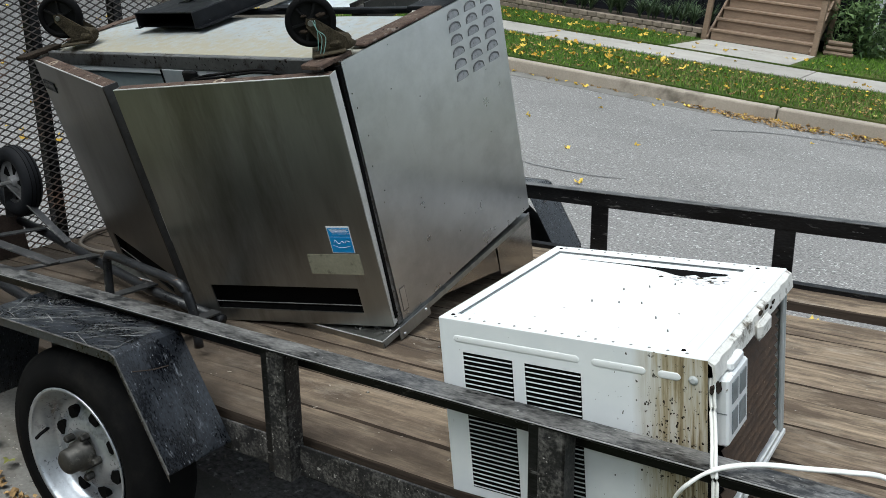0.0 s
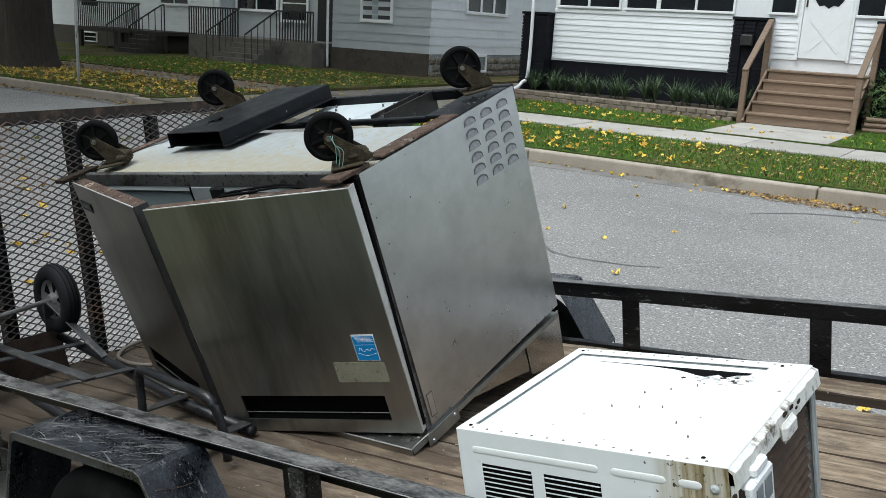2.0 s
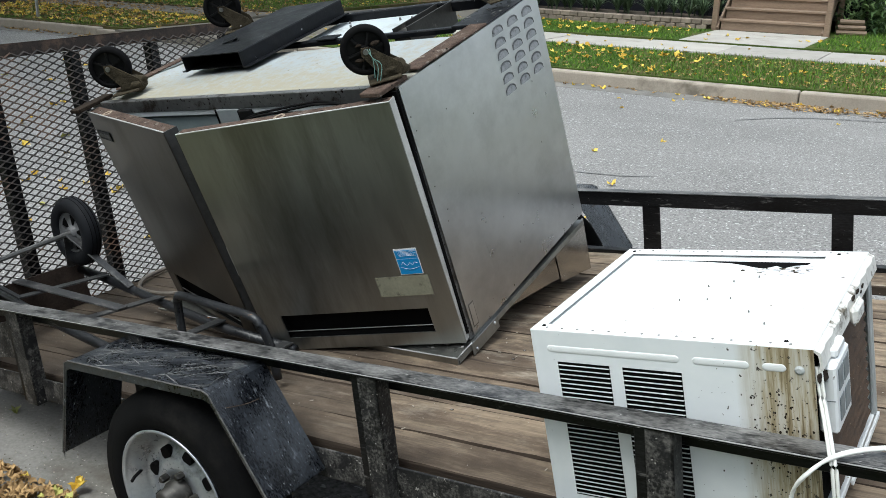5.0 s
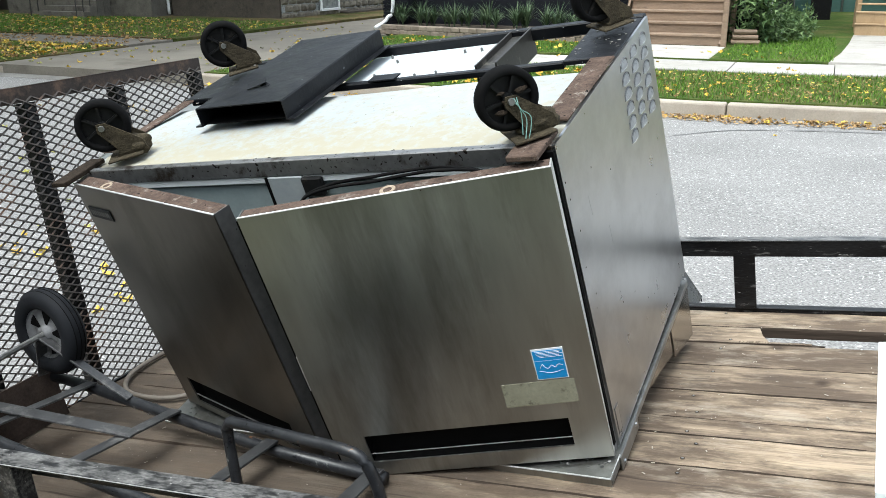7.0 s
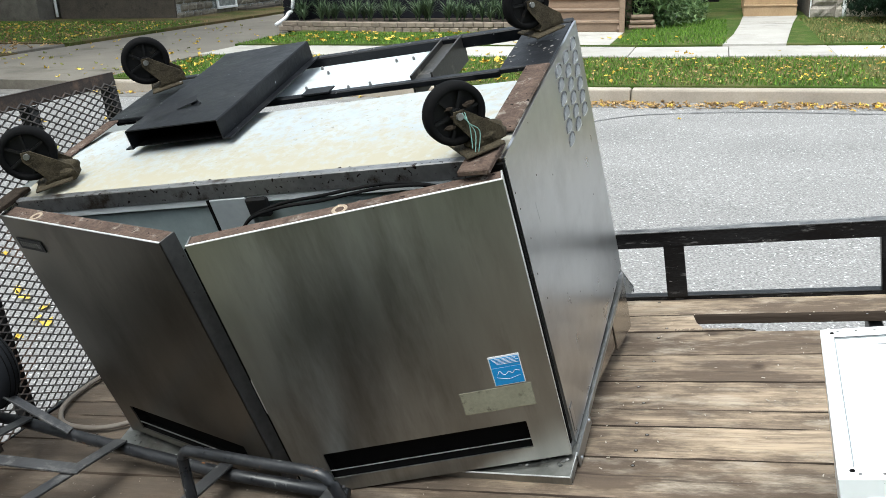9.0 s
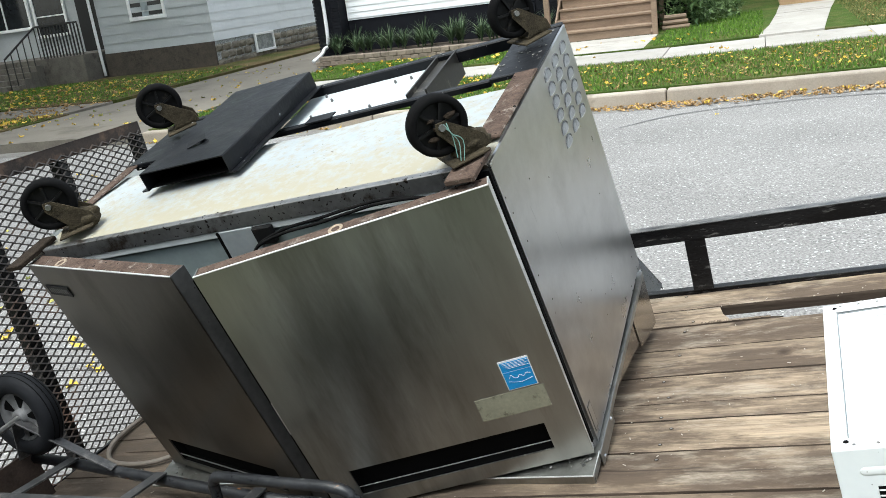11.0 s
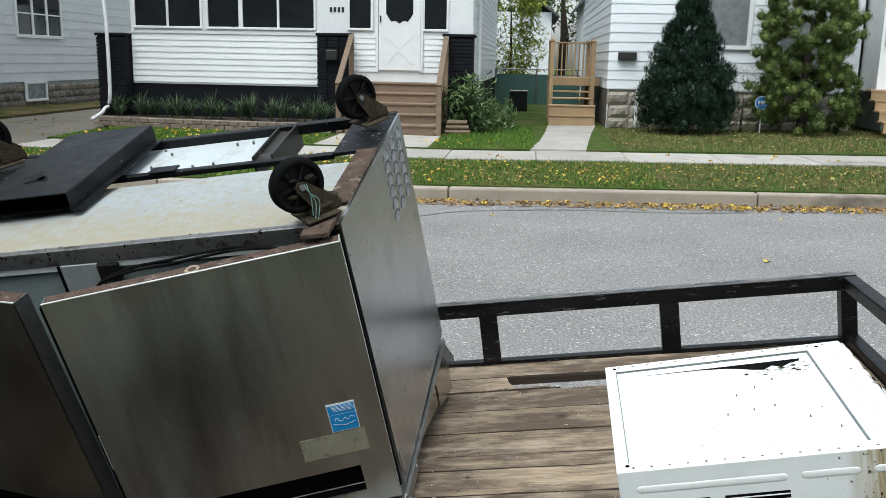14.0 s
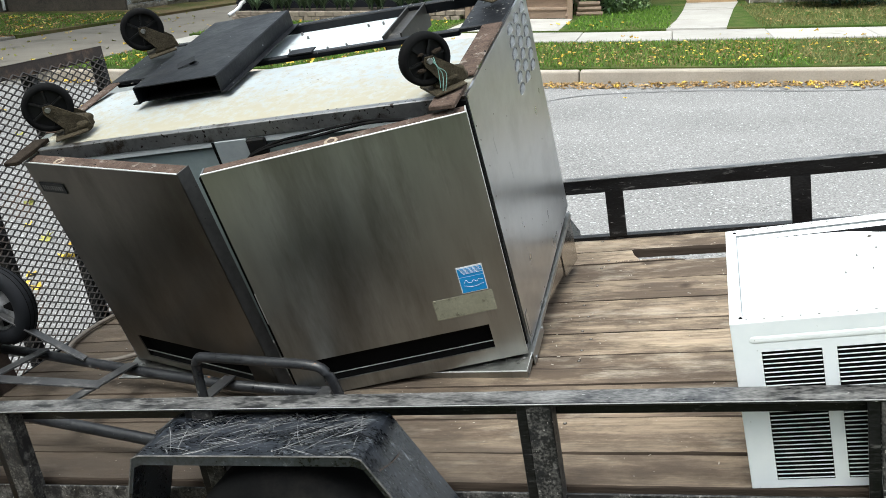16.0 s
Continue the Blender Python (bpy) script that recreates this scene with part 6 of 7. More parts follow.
leaves("fallen_leaves", [(1300, -2.6, 9, 10.70, 10.97, 0.006, 0.055), (60, -9, -2.6, 10.8, 10.97, 0.006, 0.055), (420, -9, -1, 11.2, 13.6, 0.18, 0.05), (1100, -1, 9, 11.2, 13.6, 0.185, 0.04), (700, -2.2, 9, 10.52, 10.75, 0.006, 0.05), (420, -2.75, -1.85, 1.53, 1.72, 0.008, 0.036), (260, -2.6, -2.0, 1.53, 1.66, 0.022, 0.036), (150, -2.0, -1.2, 1.53, 1.68, 0.008, 0.036), (120, -3.6, -2.7, 1.53, 1.70, 0.008, 0.040), (14, -4.4, -2.6, 1.7, 2.2, 0.004, 0.045), (120, -4.5, -1.8, 0.9, 1.34, 0.125, 0.065), (30, -9, -3, 1.5, 2.3, 0.0, 0.05), (700, 0.9, 9, 15.5, 20, 0.23, 0.045), (900, -22, -12.9, 11.2, 14, 0.18, 0.09), (420, -22, -13, 14.1, 15.5, 0.185, 0.08), (700, -24, -13, 15.5, 21, 0.21, 0.09), (150, -20, -12.7, 10.7, 10.97, 0.006, 0.08)], BROWN, "curled brown leaves in drifts")
leaves("fallen_leaves", [(9, -4.6, -2.4, 1.6, 2.2, 0.003, 0.05), (26, -2.6, -1.5, 1.53, 1.74, 0.02, 0.042), (90, -14, -4, 2.2, 8, 0.0, 0.09), (300, -9, 9, 11.2, 13.6, 0.18, 0.06), (500, -22, -12.9, 11.2, 14, 0.18, 0.10), (300, -24, -13, 15.5, 21, 0.21, 0.10), (70, -12.8, -9.3, 11, 22, 0.14, 0.08)], OLIVE, "fading olive-green leaves")

# grit and crumbs washed along the near gutter
gv, gf = [], []
for _ in range(2600):
    x, y, s = rng.uniform(-4.6, -1.2), 1.53 + abs(rng.normal(0, 0.32)), rng.uniform(0.001, 0.004)
    k = len(gv)
    h = road_z(y) + 0.004
    gv += [(x - s, y - s * 0.7, h), (x + s, y - s, h), (x + s * 0.8, y + s, h), (x - s, y + s * 0.9, h), (x, y, h + 0.002 + s)]
    gf += [(k, k + 1, k + 4), (k + 1, k + 2, k + 4), (k + 2, k + 3, k + 4), (k + 3, k, k + 4)]
scatter("gutter_grit", gv, gf, leafy("grit_crumb", (0.06, 0.052, 0.044), (0.34, 0.31, 0.27), 0.9), "brown grit along the gutter", "grit")

# thin tar line in the street
TAR = surface("tar", (0.06, 0.06, 0.062), (0.13, 0.13, 0.13), (0.5, 0.7))
bm = bmesh.new()
pts = [p + Vector((0, 0, road_z(p.y) + grade(p.x, p.y))) for p in bend([(-2.0, 9.55, 0.003), (-1.4, 10.15, 0.003), (-0.3, 10.42, 0.003), (0.9, 10.38, 0.003), (1.8, 10.50, 0.003)], 8)]
for a, b in zip(pts, pts[1:]):
    d = (b - a).normalized().cross(Vector((0, 0, 1))) * 0.014
    bm.faces.new([bm.verts.new(q) for q in (a - d, b - d, b + d, a + d)])
bmesh.ops.recalc_face_normals(bm, faces=bm.faces[:])
tagged(part("tar_line", bm, TAR), "dark tar line sealing a crack in the street", "tar line", kind="structure")
bm = bmesh.new()
pts = [p + Vector((0, 0, road_z(p.y) + grade(p.x, p.y))) for p in bend([(-5.3, 7.6, 0.0015), (-4.2, 7.35, 0.0015), (-3.0, 6.75, 0.0015), (-2.6, 6.4, 0.0015)], 8)]
for a, b in zip(pts, pts[1:]):
    d = (b - a).normalized().cross(Vector((0, 0, 1))) * 0.012
    bm.faces.new([bm.verts.new(q) for q in (a - d, b - d, b + d, a + d)])
tagged(part("tar_line", bm, TAR), "faint dark tar line across the street", "tar line", kind="structure")

# ---- houses across the street ----
STREET = pose(0, 0.28, 0)
SIDING = surface("white_siding", (0.75, 0.77, 0.79), (0.83, 0.84, 0.85), (0.4, 0.6), 0.0, 2, 30, 0.05, stain=(0.70, 0.72, 0.73), stain_size=1.2, jitter=0.03)
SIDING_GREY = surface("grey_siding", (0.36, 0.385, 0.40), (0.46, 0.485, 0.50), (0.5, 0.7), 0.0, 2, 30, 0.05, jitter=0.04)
# white siding again, with the shade of side walls put into its colour
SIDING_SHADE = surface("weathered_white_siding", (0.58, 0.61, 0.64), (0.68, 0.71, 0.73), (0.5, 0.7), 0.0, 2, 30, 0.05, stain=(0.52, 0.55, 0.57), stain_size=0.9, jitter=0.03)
SIDING_BLUE = surface("pale_siding", (0.72, 0.76, 0.80), (0.79, 0.82, 0.85), (0.5, 0.7), 0.0, 2, 30, 0.05, stain=(0.66, 0.70, 0.73), stain_size=1.0, jitter=0.03)
TRIM = surface("white_trim", (0.72, 0.73, 0.74), (0.80, 0.81, 0.82), (0.4, 0.5), 0.0, 5, 40, 0.03)
BLACKWALL = surface("black_painted_brick", (0.005, 0.0055, 0.008), (0.012, 0.013, 0.017), (0.7, 0.9), spec=0.15, metal=0.0, size=8, fine=60, bump=0.4, jitter=0.2)
STONE = surface("stone_block", (0.20, 0.175, 0.145), (0.42, 0.385, 0.335), (0.8, 0.95), 0.0, 6, 40, 0.8, jitter=0.18, depth=0.02, stain=(0.13, 0.11, 0.09), stain_size=3)
STONE_DARK = surface("old_foundation", (0.035, 0.029, 0.024), (0.115, 0.095, 0.075), (0.8, 0.95), 0.0, 4, 40, 0.6, jitter=0.15, depth=0.02, stain=(0.02, 0.017, 0.014), stain_size=2.2)
STONE_OLD = surface("old_rough_stone", (0.10, 0.09, 0.07), (0.26, 0.235, 0.19), (0.8, 0.95), 0.0, 6, 40, 0.9, jitter=0.25, depth=0.03, stain=(0.03, 0.026, 0.02), stain_size=3)
WOOD = surface("stained_step_wood", (0.11, 0.073, 0.048), (0.27, 0.19, 0.13), (0.5, 0.75), 0.0, 4, 40, 0.2, (0.4, 4, 4), jitter=0.2, stain=(0.08, 0.058, 0.042), stain_size=4)
WOOD_NEW = surface("new_deck_wood", (0.25, 0.165, 0.088), (0.38, 0.265, 0.15), (0.5, 0.75), 0.0, 4, 40, 0.2, (1, 4, 0.5), jitter=0.14)
ROOF = surface("shingle_roof", (0.05, 0.05, 0.055), (0.11, 0.11, 0.115), (0.8, 0.95), 0.0, 3, 50, 0.4)
IRON = surface("black_iron", (0.010, 0.010, 0.011), (0.02, 0.02, 0.02), (0.4, 0.6))
BRICKRED = surface("dark_base", (0.05, 0.042, 0.036), (0.10, 0.085, 0.07), (0.7, 0.9))
GLASS = surface("dark_window_glass", (0.010, 0.012, 0.014), (0.022, 0.025, 0.028), (0.03, 0.06), 0.0, 1.5, 8, 0.0)
CURTAIN = surface("grey_blind", (0.24, 0.28, 0.30), (0.30, 0.34, 0.36), (0.5, 0.7), 0.0, 3, 40, 0.05)
GABLE = surface("far_white", (0.66, 0.68, 0.70), (0.76, 0.78, 0.79), (0.5, 0.7))


def siding(parent, x0, x1, z0, z1, y, pitch, mat, facing="y"):
    """Lapped boards on a wall that looks to -y, or, with facing 'x', to +x from x = y over x0..x1 in y."""
    n = max(1, round((z1 - z0) / pitch))
    h = (z1 - z0) / n
    bm = bmesh.new()
    prof = [(0.0, 0.0), (-0.020, 0.0), (-0.006, h), (0.0, h)]
    ends = [[bm.verts.new((x, d, z)) for d, z in prof] for x in (x0, x1)]
    for k in range(4):
        bm.faces.new((ends[0][k], ends[0][(k + 1) % 4], ends[1][(k + 1) % 4], ends[1][k]))
    bm.faces.new(ends[0])
    bm.faces.new(ends[1][::-1])
    bmesh.ops.recalc_face_normals(bm, faces=bm.faces[:])
    if facing == "x":
        bmesh.ops.rotate(bm, cent=(0, 0, 0), matrix=Matrix.Rotation(radians(90), 3, "Z"), verts=bm.verts[:])
    elif facing == "-x":
        bmesh.ops.scale(bm, vec=(1, -1, 1), verts=bm.verts[:])
        bmesh.ops.rotate(bm, cent=(0, 0, 0), matrix=Matrix.Rotation(radians(90), 3, "Z"), verts=bm.verts[:])
        bmesh.ops.recalc_face_normals(bm, faces=bm.faces[:])
    first = part("board", bm, mat, parent)
    for k in range(n):
        ob = first if k == 0 else new("board", first.data)
        ob.parent = parent
        ob.location = (0, y, z0 + k * h) if facing == "y" else (y, 0, z0 + k * h)


def window(parent, x0, x1, z0, z1, y, bars=0, sash=True, fill=None, trim=0.07, bar_w=0.05):
    """A framed window on a wall that looks to -y."""
    w = new("window")
    w.empty_display_size = 0.1
    w.parent = parent
    part("window_frame", boxes((x0 - trim, x1 + trim, y - 0.05, y + 0.01, z1, z1 + trim), (x0 - trim, x1 + trim, y - 0.06, y + 0.01, z0 - trim, z0), (x0 - trim, x0, y - 0.05, y + 0.01, z0, z1), (x1, x1 + trim, y - 0.05, y + 0.01, z0, z1), bevel=0.006), TRIM, w)
    part("pane", boxes((x0, x1, y - 0.012, y - 0.008, z0, z1)), fill or GLASS, w)
    for k in range(bars):
        x = x0 + (x1 - x0) * (k + 1) / (bars + 1)
        part("mullion", boxes((x - bar_w / 2, x + bar_w / 2, y - 0.045, y - 0.0125, z0, z1), bevel=0.005), TRIM, w)
    if sash:
        part("sash_bar", boxes((x0, x1, y - 0.03, y - 0.0125, (z0 + z1) / 2 - 0.02, (z0 + z1) / 2 + 0.02), bevel=0.004), TRIM, w)
    return w


def gable_roof(parent, x0, x1, y0, y1, z, rise, over=0.35):
    """Two slopes with the ridge running along y."""
    xm = (x0 + x1) / 2
    for s in (-1, 1):
        xe = x0 - over if s < 0 else x1 + over
        bm = bmesh.new()
        zz = z - over * rise / (xm - x0)
        vs = [(xe, y0 - over, zz), (xm, y0 - over, z + rise), (xm, y1 + over, z + rise), (xe, y1 + over, zz)]
        low = [bm.verts.new(v) for v in vs]
        top = [bm.verts.new((a, b, c + 0.12)) for a, b, c in vs]
        for k in range(4):
            bm.faces.new((low[k], low[(k + 1) % 4], top[(k + 1) % 4], top[k]))
        bm.faces.new(low[::-1])
        bm.faces.new(top)
        bmesh.ops.recalc_face_normals(bm, faces=bm.faces[:])
        part("roof", bm, ROOF, parent)


def downspout(parent, pts):
    part("downspout", tube(bmesh.new(), bend(pts, 5), 0.042, 8), TRIM, parent, "white downspout", True)


# the white house with an enclosed porch
h1 = thing("house", STREET, "white-sided house with black brick piers and an enclosed porch", "house")
Y1 = 19.12
part("wall", boxes((-9.36, -1.95, Y1, Y1 + 0.12, 1.06, 4.2)), TRIM, h1)
part("wall", boxes((-9.30, -2.0, 21.6, 32.0, 0.2, 6.2)), TRIM, h1)
part("wall", boxes((-9.36, -9.24, Y1 + 0.12, 21.6, 1.0, 4.2), (-2.07, -1.95, Y1 + 0.12, 21.6, 1.0, 4.2)), TRIM, h1)
part("porch_roof", boxes((-9.75, -1.55, Y1 - 0.45, 21.7, 4.2, 4.34), bevel=0.02), ROOF, h1)
gable_roof(h1, -9.3, -2.0, 21.6, 32.0, 6.2, 2.6)
siding(h1, -9.34, -5.2, 1.10, 2.12, Y1, 0.127, SIDING)
siding(h1, -4.46, -3.98, 1.40, 2.22, Y1, 0.117, SIDING)
siding(h1, -2.98, -2.52, 1.40, 2.22, Y1, 0.117, SIDING)
siding(h1, 19.3, 32.0, 1.15, 5.8, -1.95, 0.14, SIDING, "x")
part("base_wall", boxes((-9.36, -5.2, Y1 + 0.02, Y1 + 0.2, 0.15, 1.06)), BLACKWALL, h1, "black painted foundation wall")
part("base_wall", boxes((-2.2, -1.94, Y1 + 0.3, 32.0, 0.15, 1.14)), BLACKWALL, h1)
for x0, x1, yy, zt in ((-10.0, -9.37, 18.78, 2.05), (-5.19, -4.48, 18.78, 2.12), (-2.53, -1.90, 18.80, 2.14)):
    pier = part("pier", boxes((x0 + 0.02, x1 - 0.02, yy + 0.02, yy + 0.58, 0.12, zt)), BLACKWALL, h1, "black painted brick pier")
    bm = bmesh.new()
    box(bm, -0.10, 0.10, -0.03, 0.03, -0.030, 0.030)
    brick = None
    rows_n = int((zt - 0.2) / 0.073)
    for r in range(rows_n):
        for c in range(3):
            bx = x0 + 0.11 + c * (x1 - x0 - 0.22) / 2
            if brick is None:
                brick = part("brick", bm, BLACKWALL, pier)
                ob = brick
            else:
                ob = new("brick", brick.data)
                ob.parent = pier
            ob.location = (bx + (0.004 if r % 2 else -0.004), yy + 0.012, 0.24 + r * 0.073)
    part("pier_cap", boxes((x0 - 0.02, x1 + 0.02, yy - 0.03, yy + 0.6, zt, zt + 0.06), bevel=0.01), BLACKWALL, h1)
for a, b, bars in ((-9.24, -7.80, 1), (-7.62, -6.95, 0), (-6.86, -5.32, 1)):
    window(h1, a, b, 2.28, 3.45, Y1, bars, False, None, 0.05)
window(h1, -4.55, -4.10, 2.30, 3.45, Y1, 0, False, None, 0.05)
window(h1, -2.96, -2.50, 2.30, 3.45, Y1, 0, False, None, 0.05)
part("trim_band", boxes((-9.36, -5.2, Y1 - 0.03, Y1 - 0.001, 2.125, 2.20), bevel=0.005), TRIM, h1)
dr = new("door")
dr.parent = h1
tagged(dr, "white storm door with a cross-buck lower panel")
part("door_leaf", boxes((-3.93, -3.04, Y1 - 0.055, Y1 - 0.002, 1.44, 3.52), bevel=0.006), TRIM, dr)
part("door_frame", boxes((-3.99, -3.935, Y1 - 0.075, Y1, 1.40, 3.58), (-3.035, -2.985, Y1 - 0.075, Y1, 1.40, 3.58), (-3.99, -2.985, Y1 - 0.075, Y1, 3.58, 3.64), bevel=0.005), TRIM, dr)
bm = bmesh.new()
slab(bm, [(-3.72, 2.52), (-3.66, 2.44), (-3.57, 2.46), (-3.485, 2.40), (-3.40, 2.46), (-3.31, 2.44), (-3.25, 2.52), (-3.20, 2.60), (-3.20, 3.40), (-3.77, 3.40), (-3.77, 2.60)], 0, 0.004)
part("pane", bm, GLASS, dr).matrix_local = pose(0, Y1 - 0.0565, 0, 90, 0, 0)
for (xa, za), (xb, zb) in (((-3.78, 1.58), (-3.20, 2.20)), ((-3.78, 2.20), (-3.20, 1.58))):
    L_ = math.hypot(xb - xa, zb - za)
    bm = boxes((-L_ / 2, L_ / 2, -0.004, 0, -0.036, 0.036), bevel=0.001)
    part("cross_rail", bm, TRIM, dr).matrix_local = pose((xa + xb) / 2, Y1 - (0.058 if za < zb else 0.0605), (za + zb) / 2, 0, -math.degrees(math.atan2(zb - za, xb - xa)), 0)
part("handle", boxes((-3.90, -3.87, Y1 - 0.09, Y1 - 0.056, 2.42, 2.56), bevel=0.006), IRON, dr)
for k in range(4):
    part("number_bar", boxes((-4.98 + 0.085 * k, -4.93 + 0.085 * k, Y1 - 0.012, Y1 - 0.001, 2.62, 2.72)), IRON, h1)
part("mail_box", boxes((-4.98, -4.74, 18.66, 18.775, 1.62, 1.84), bevel=0.02), IRON, h1)
downspout(h1, [(-9.86, 18.95, 4.1), (-9.80, 18.80, 3.0), (-9.72, 18.72, 2.2), (-9.72, 18.70, 0.75), (-9.80, 18.60, 0.52), (-9.82, 18.45, 0.42), (-9.95, 18.25, 0.30)])
downspout(h1, [(-1.86, 20.2, 4.0), (-1.86, 20.2, 1.5), (-1.84, 20.2, 0.5), (-1.6, 20.2, 0.30)])
# steps of the white house
steps = thing("wooden_steps", STREET, "brown stained wooden porch steps with sloping handrails", "steps")
for k in range(5):
    y0, zt = 17.45 + 0.30 * k, 0.42 + 0.195 * k
    part("tread", boxes((-4.36, -2.50, y0 - 0.03, y0 + 0.31 + (0.2 if k == 4 else 0), zt - 0.045, zt), bevel=0.008), WOOD, steps)
    part("riser", boxes((-4.33, -2.53, y0, y0 + 0.03, zt - 0.195, zt - 0.046)), WOOD, steps)
for x in (-4.44, -2.46):
    part("newel", boxes((x - 0.05, x + 0.05, 17.36, 17.46, 0.20, 1.20), bevel=0.008), WOOD, steps)
    part("newel", boxes((x - 0.05, x + 0.05, 18.66, 18.76, 0.20, 2.12), bevel=0.008), WOOD, steps)
    L_ = math.hypot(1.40, 0.96)
    part("handrail", boxes((-0.055, 0.055, -L_ / 2, L_ / 2, -0.025, 0.025), bevel=0.008), WOOD, steps).matrix_local = pose(x, 18.05, 1.66, math.degrees(math.atan2(0.96, 1.40)), 0, 0)
    part("stringer", boxes((-0.02, 0.02, -L_ / 2 - 0.05, L_ / 2, -0.13, 0.10)), WOOD, steps).matrix_local = pose(x + (0.06 if x < -3 else -0.06), 18.15, 0.70, math.degrees(math.atan2(0.96, 1.40)), 0, 0)

# planter wall and strap-leaved plants
BLOCK = surface("planter_block", (0.14, 0.11, 0.085), (0.27, 0.225, 0.18), (0.8, 0.95), 0.0, 8, 60, 0.6, jitter=0.2)
planter = thing("planter_wall", STREET, "low tan block edging of a flower bed", "planter")
bm = boxes((-0.098, 0.098, -0.09, 0.09, -0.05, 0.05), bevel=0.014)
blk = part("block", bm, BLOCK, planter)
first = True
for r in range(2):
    for c in range(26):
        x = -9.72 + 0.20 * c + (0.1 if r % 2 else 0)
        y = 18.25 - 0.62 * math.sin(min(1.0, (x + 9.9) / 4.6) * math.pi / 2)
        ob = blk if first else new("block", blk.data)
        first = False
        ob.parent = planter
        ob.matrix_local = pose(x, y, 0.24 + 0.1 * r, 0, 0, -8 + 6 * math.sin(c * 3.1 + r))
SOIL = surface("bed_soil", (0.03, 0.022, 0.016), (0.06, 0.045, 0.03), (0.9, 1.0))
tagged(part("flower_bed", slab(bmesh.new(), [(-9.7, 18.58), (-7.5, 18.13), (-5.0, 18.0), (-4.55, 18.08), (-4.55, 19.38), (-9.7, 19.38)], 0.15, 0.37), SOIL), "dark soil of the flower bed", "soil", kind="structure")
STRAP = leafy("strap_leaf", (0.018, 0.040, 0.018), (0.12, 0.17, 0.09), 0.5)


def strap_plant(x, y, z, n, size, seed):
    r = random.Random(seed)
    bm = bmesh.new()
    for _ in range(n):
        a, l, lean = r.uniform(0, 6.28), size * r.uniform(0.6, 1.1), r.uniform(0.15, 0.8)
        d, s = Vector((math.cos(a), math.sin(a), 0)), Vector((-math.sin(a), math.cos(a), 0))
        prev = None
        for k in range(5):
            t = k / 4
            p = d * (lean * l * t * t) + Vector((0, 0, l * (t - 0.45 * lean * t * t)))
            w = s * (0.011 * (1 - t) ** 0.6 + 0.001)
            row = [bm.verts.new(p - w), bm.verts.new(p + w)]
            if prev:
                bm.faces.new((prev[0], prev[1], row[1], row[0]))
            prev = row
    ob = part("strap_plant", bm, STRAP)
    ob.location = (x, y, z)
    return tagged(ob, "clump of long green strap leaves in the bed", "plant", "plants in the bed")


for k in range(36):
    strap_plant(-9.5 + 0.138 * k + 0.09 * math.sin(k * 5.1), 18.80 + 0.26 * math.sin(k * 2.7) - 0.009 * k, 0.36, 64, 0.50 + 0.16 * math.sin(k * 1.9 + 0.3 * k * k), k)

# ---- the pale house with stone base ----
GREYPANE = surface("dusty_grey_pane", (0.13, 0.145, 0.15), (0.22, 0.235, 0.24), (0.15, 0.4), 0.0, 5, 60, 0.05)
h2 = thing("house", STREET, "pale lap-sided house on a stone block base", "house")
Y2 = 20.5
part("wall", boxes((1.02, 6.35, Y2 + 0.01, 31, 0.2, 4.6)), TRIM, h2)
gable_roof(h2, 1.02, 6.35, Y2, 31, 4.6, 2.3)
siding(h2, 1.0, 3.0, 1.12, 4.6, Y2, 0.205, SIDING_BLUE)
siding(h2, 4.06, 6.36, 1.12, 4.6, Y2, 0.205, SIDING_BLUE)
siding(h2, 3.0, 4.06, 1.12, 1.94, Y2, 0.205, SIDING_BLUE)
siding(h2, 3.0, 4.06, 3.58, 4.6, Y2, 0.205, SIDING_BLUE)
siding(h2, Y2, 31, 1.12, 4.6, 1.01, 0.205, SIDING_BLUE, "-x")
window(h2, 3.10, 3.95, 2.10, 3.48, Y2, 0, False, GREYPANE, 0.09)
part("base_wall", boxes((1.04, 6.34, Y2 - 0.02, Y2 + 0.1, 0.15, 1.10), (1.0, 1.03, Y2 + 0.1, 31, 0.15, 1.10)), STONE_DARK, h2)
def rock_face(seed):
    """A block with a rough split face towards +x."""
    bm = bmesh.new()
    ny, nz = 6, 4
    grid = []
    for k in range(nz + 1):
        row = []
        for i in range(ny + 1):
            u, v = i / ny * 2 - 1, k / nz * 2 - 1
            rim = (1 - abs(u) ** 4) * (1 - abs(v) ** 4)
            row.append(bm.verts.new((0.075 * rim * (0.55 + 0.9 * abs(noise.noise((u * 2.2 + seed, v * 1.4, seed * 1.7)))), 0.198 * u, 0.098 * v)))
        grid.append(row)
    for a, b in zip(grid, grid[1:]):
        for i in range(ny):
            bm.faces.new((a[i], a[i + 1], b[i + 1], b[i]))
    return bm


big_faces = [part("stone", rock_face(s + 20), STONE, h2) for s in range(4)]
for k, ob in enumerate(big_faces):
    ob.matrix_local = pose(1.26 + 0.48 * k, Y2 - 0.02, 0.345, 0, 0, -90) @ Matrix.Diagonal((1.25, 1.19, 1.42, 1))
for r in range(3):
    for c in range(11):
        if r == 0 and c < 4:
            continue
        ob = new("stone", big_faces[(c * 5 + r * 3) % 4].data)
        ob.parent = h2
        ob.matrix_local = pose(1.26 + 0.48 * c + (0.03 if r % 2 else -0.02), Y2 - 0.02, 0.345 + 0.285 * r, 0, 0, -90) @ Matrix.Diagonal((1.25, 1.19, 1.42, 1))
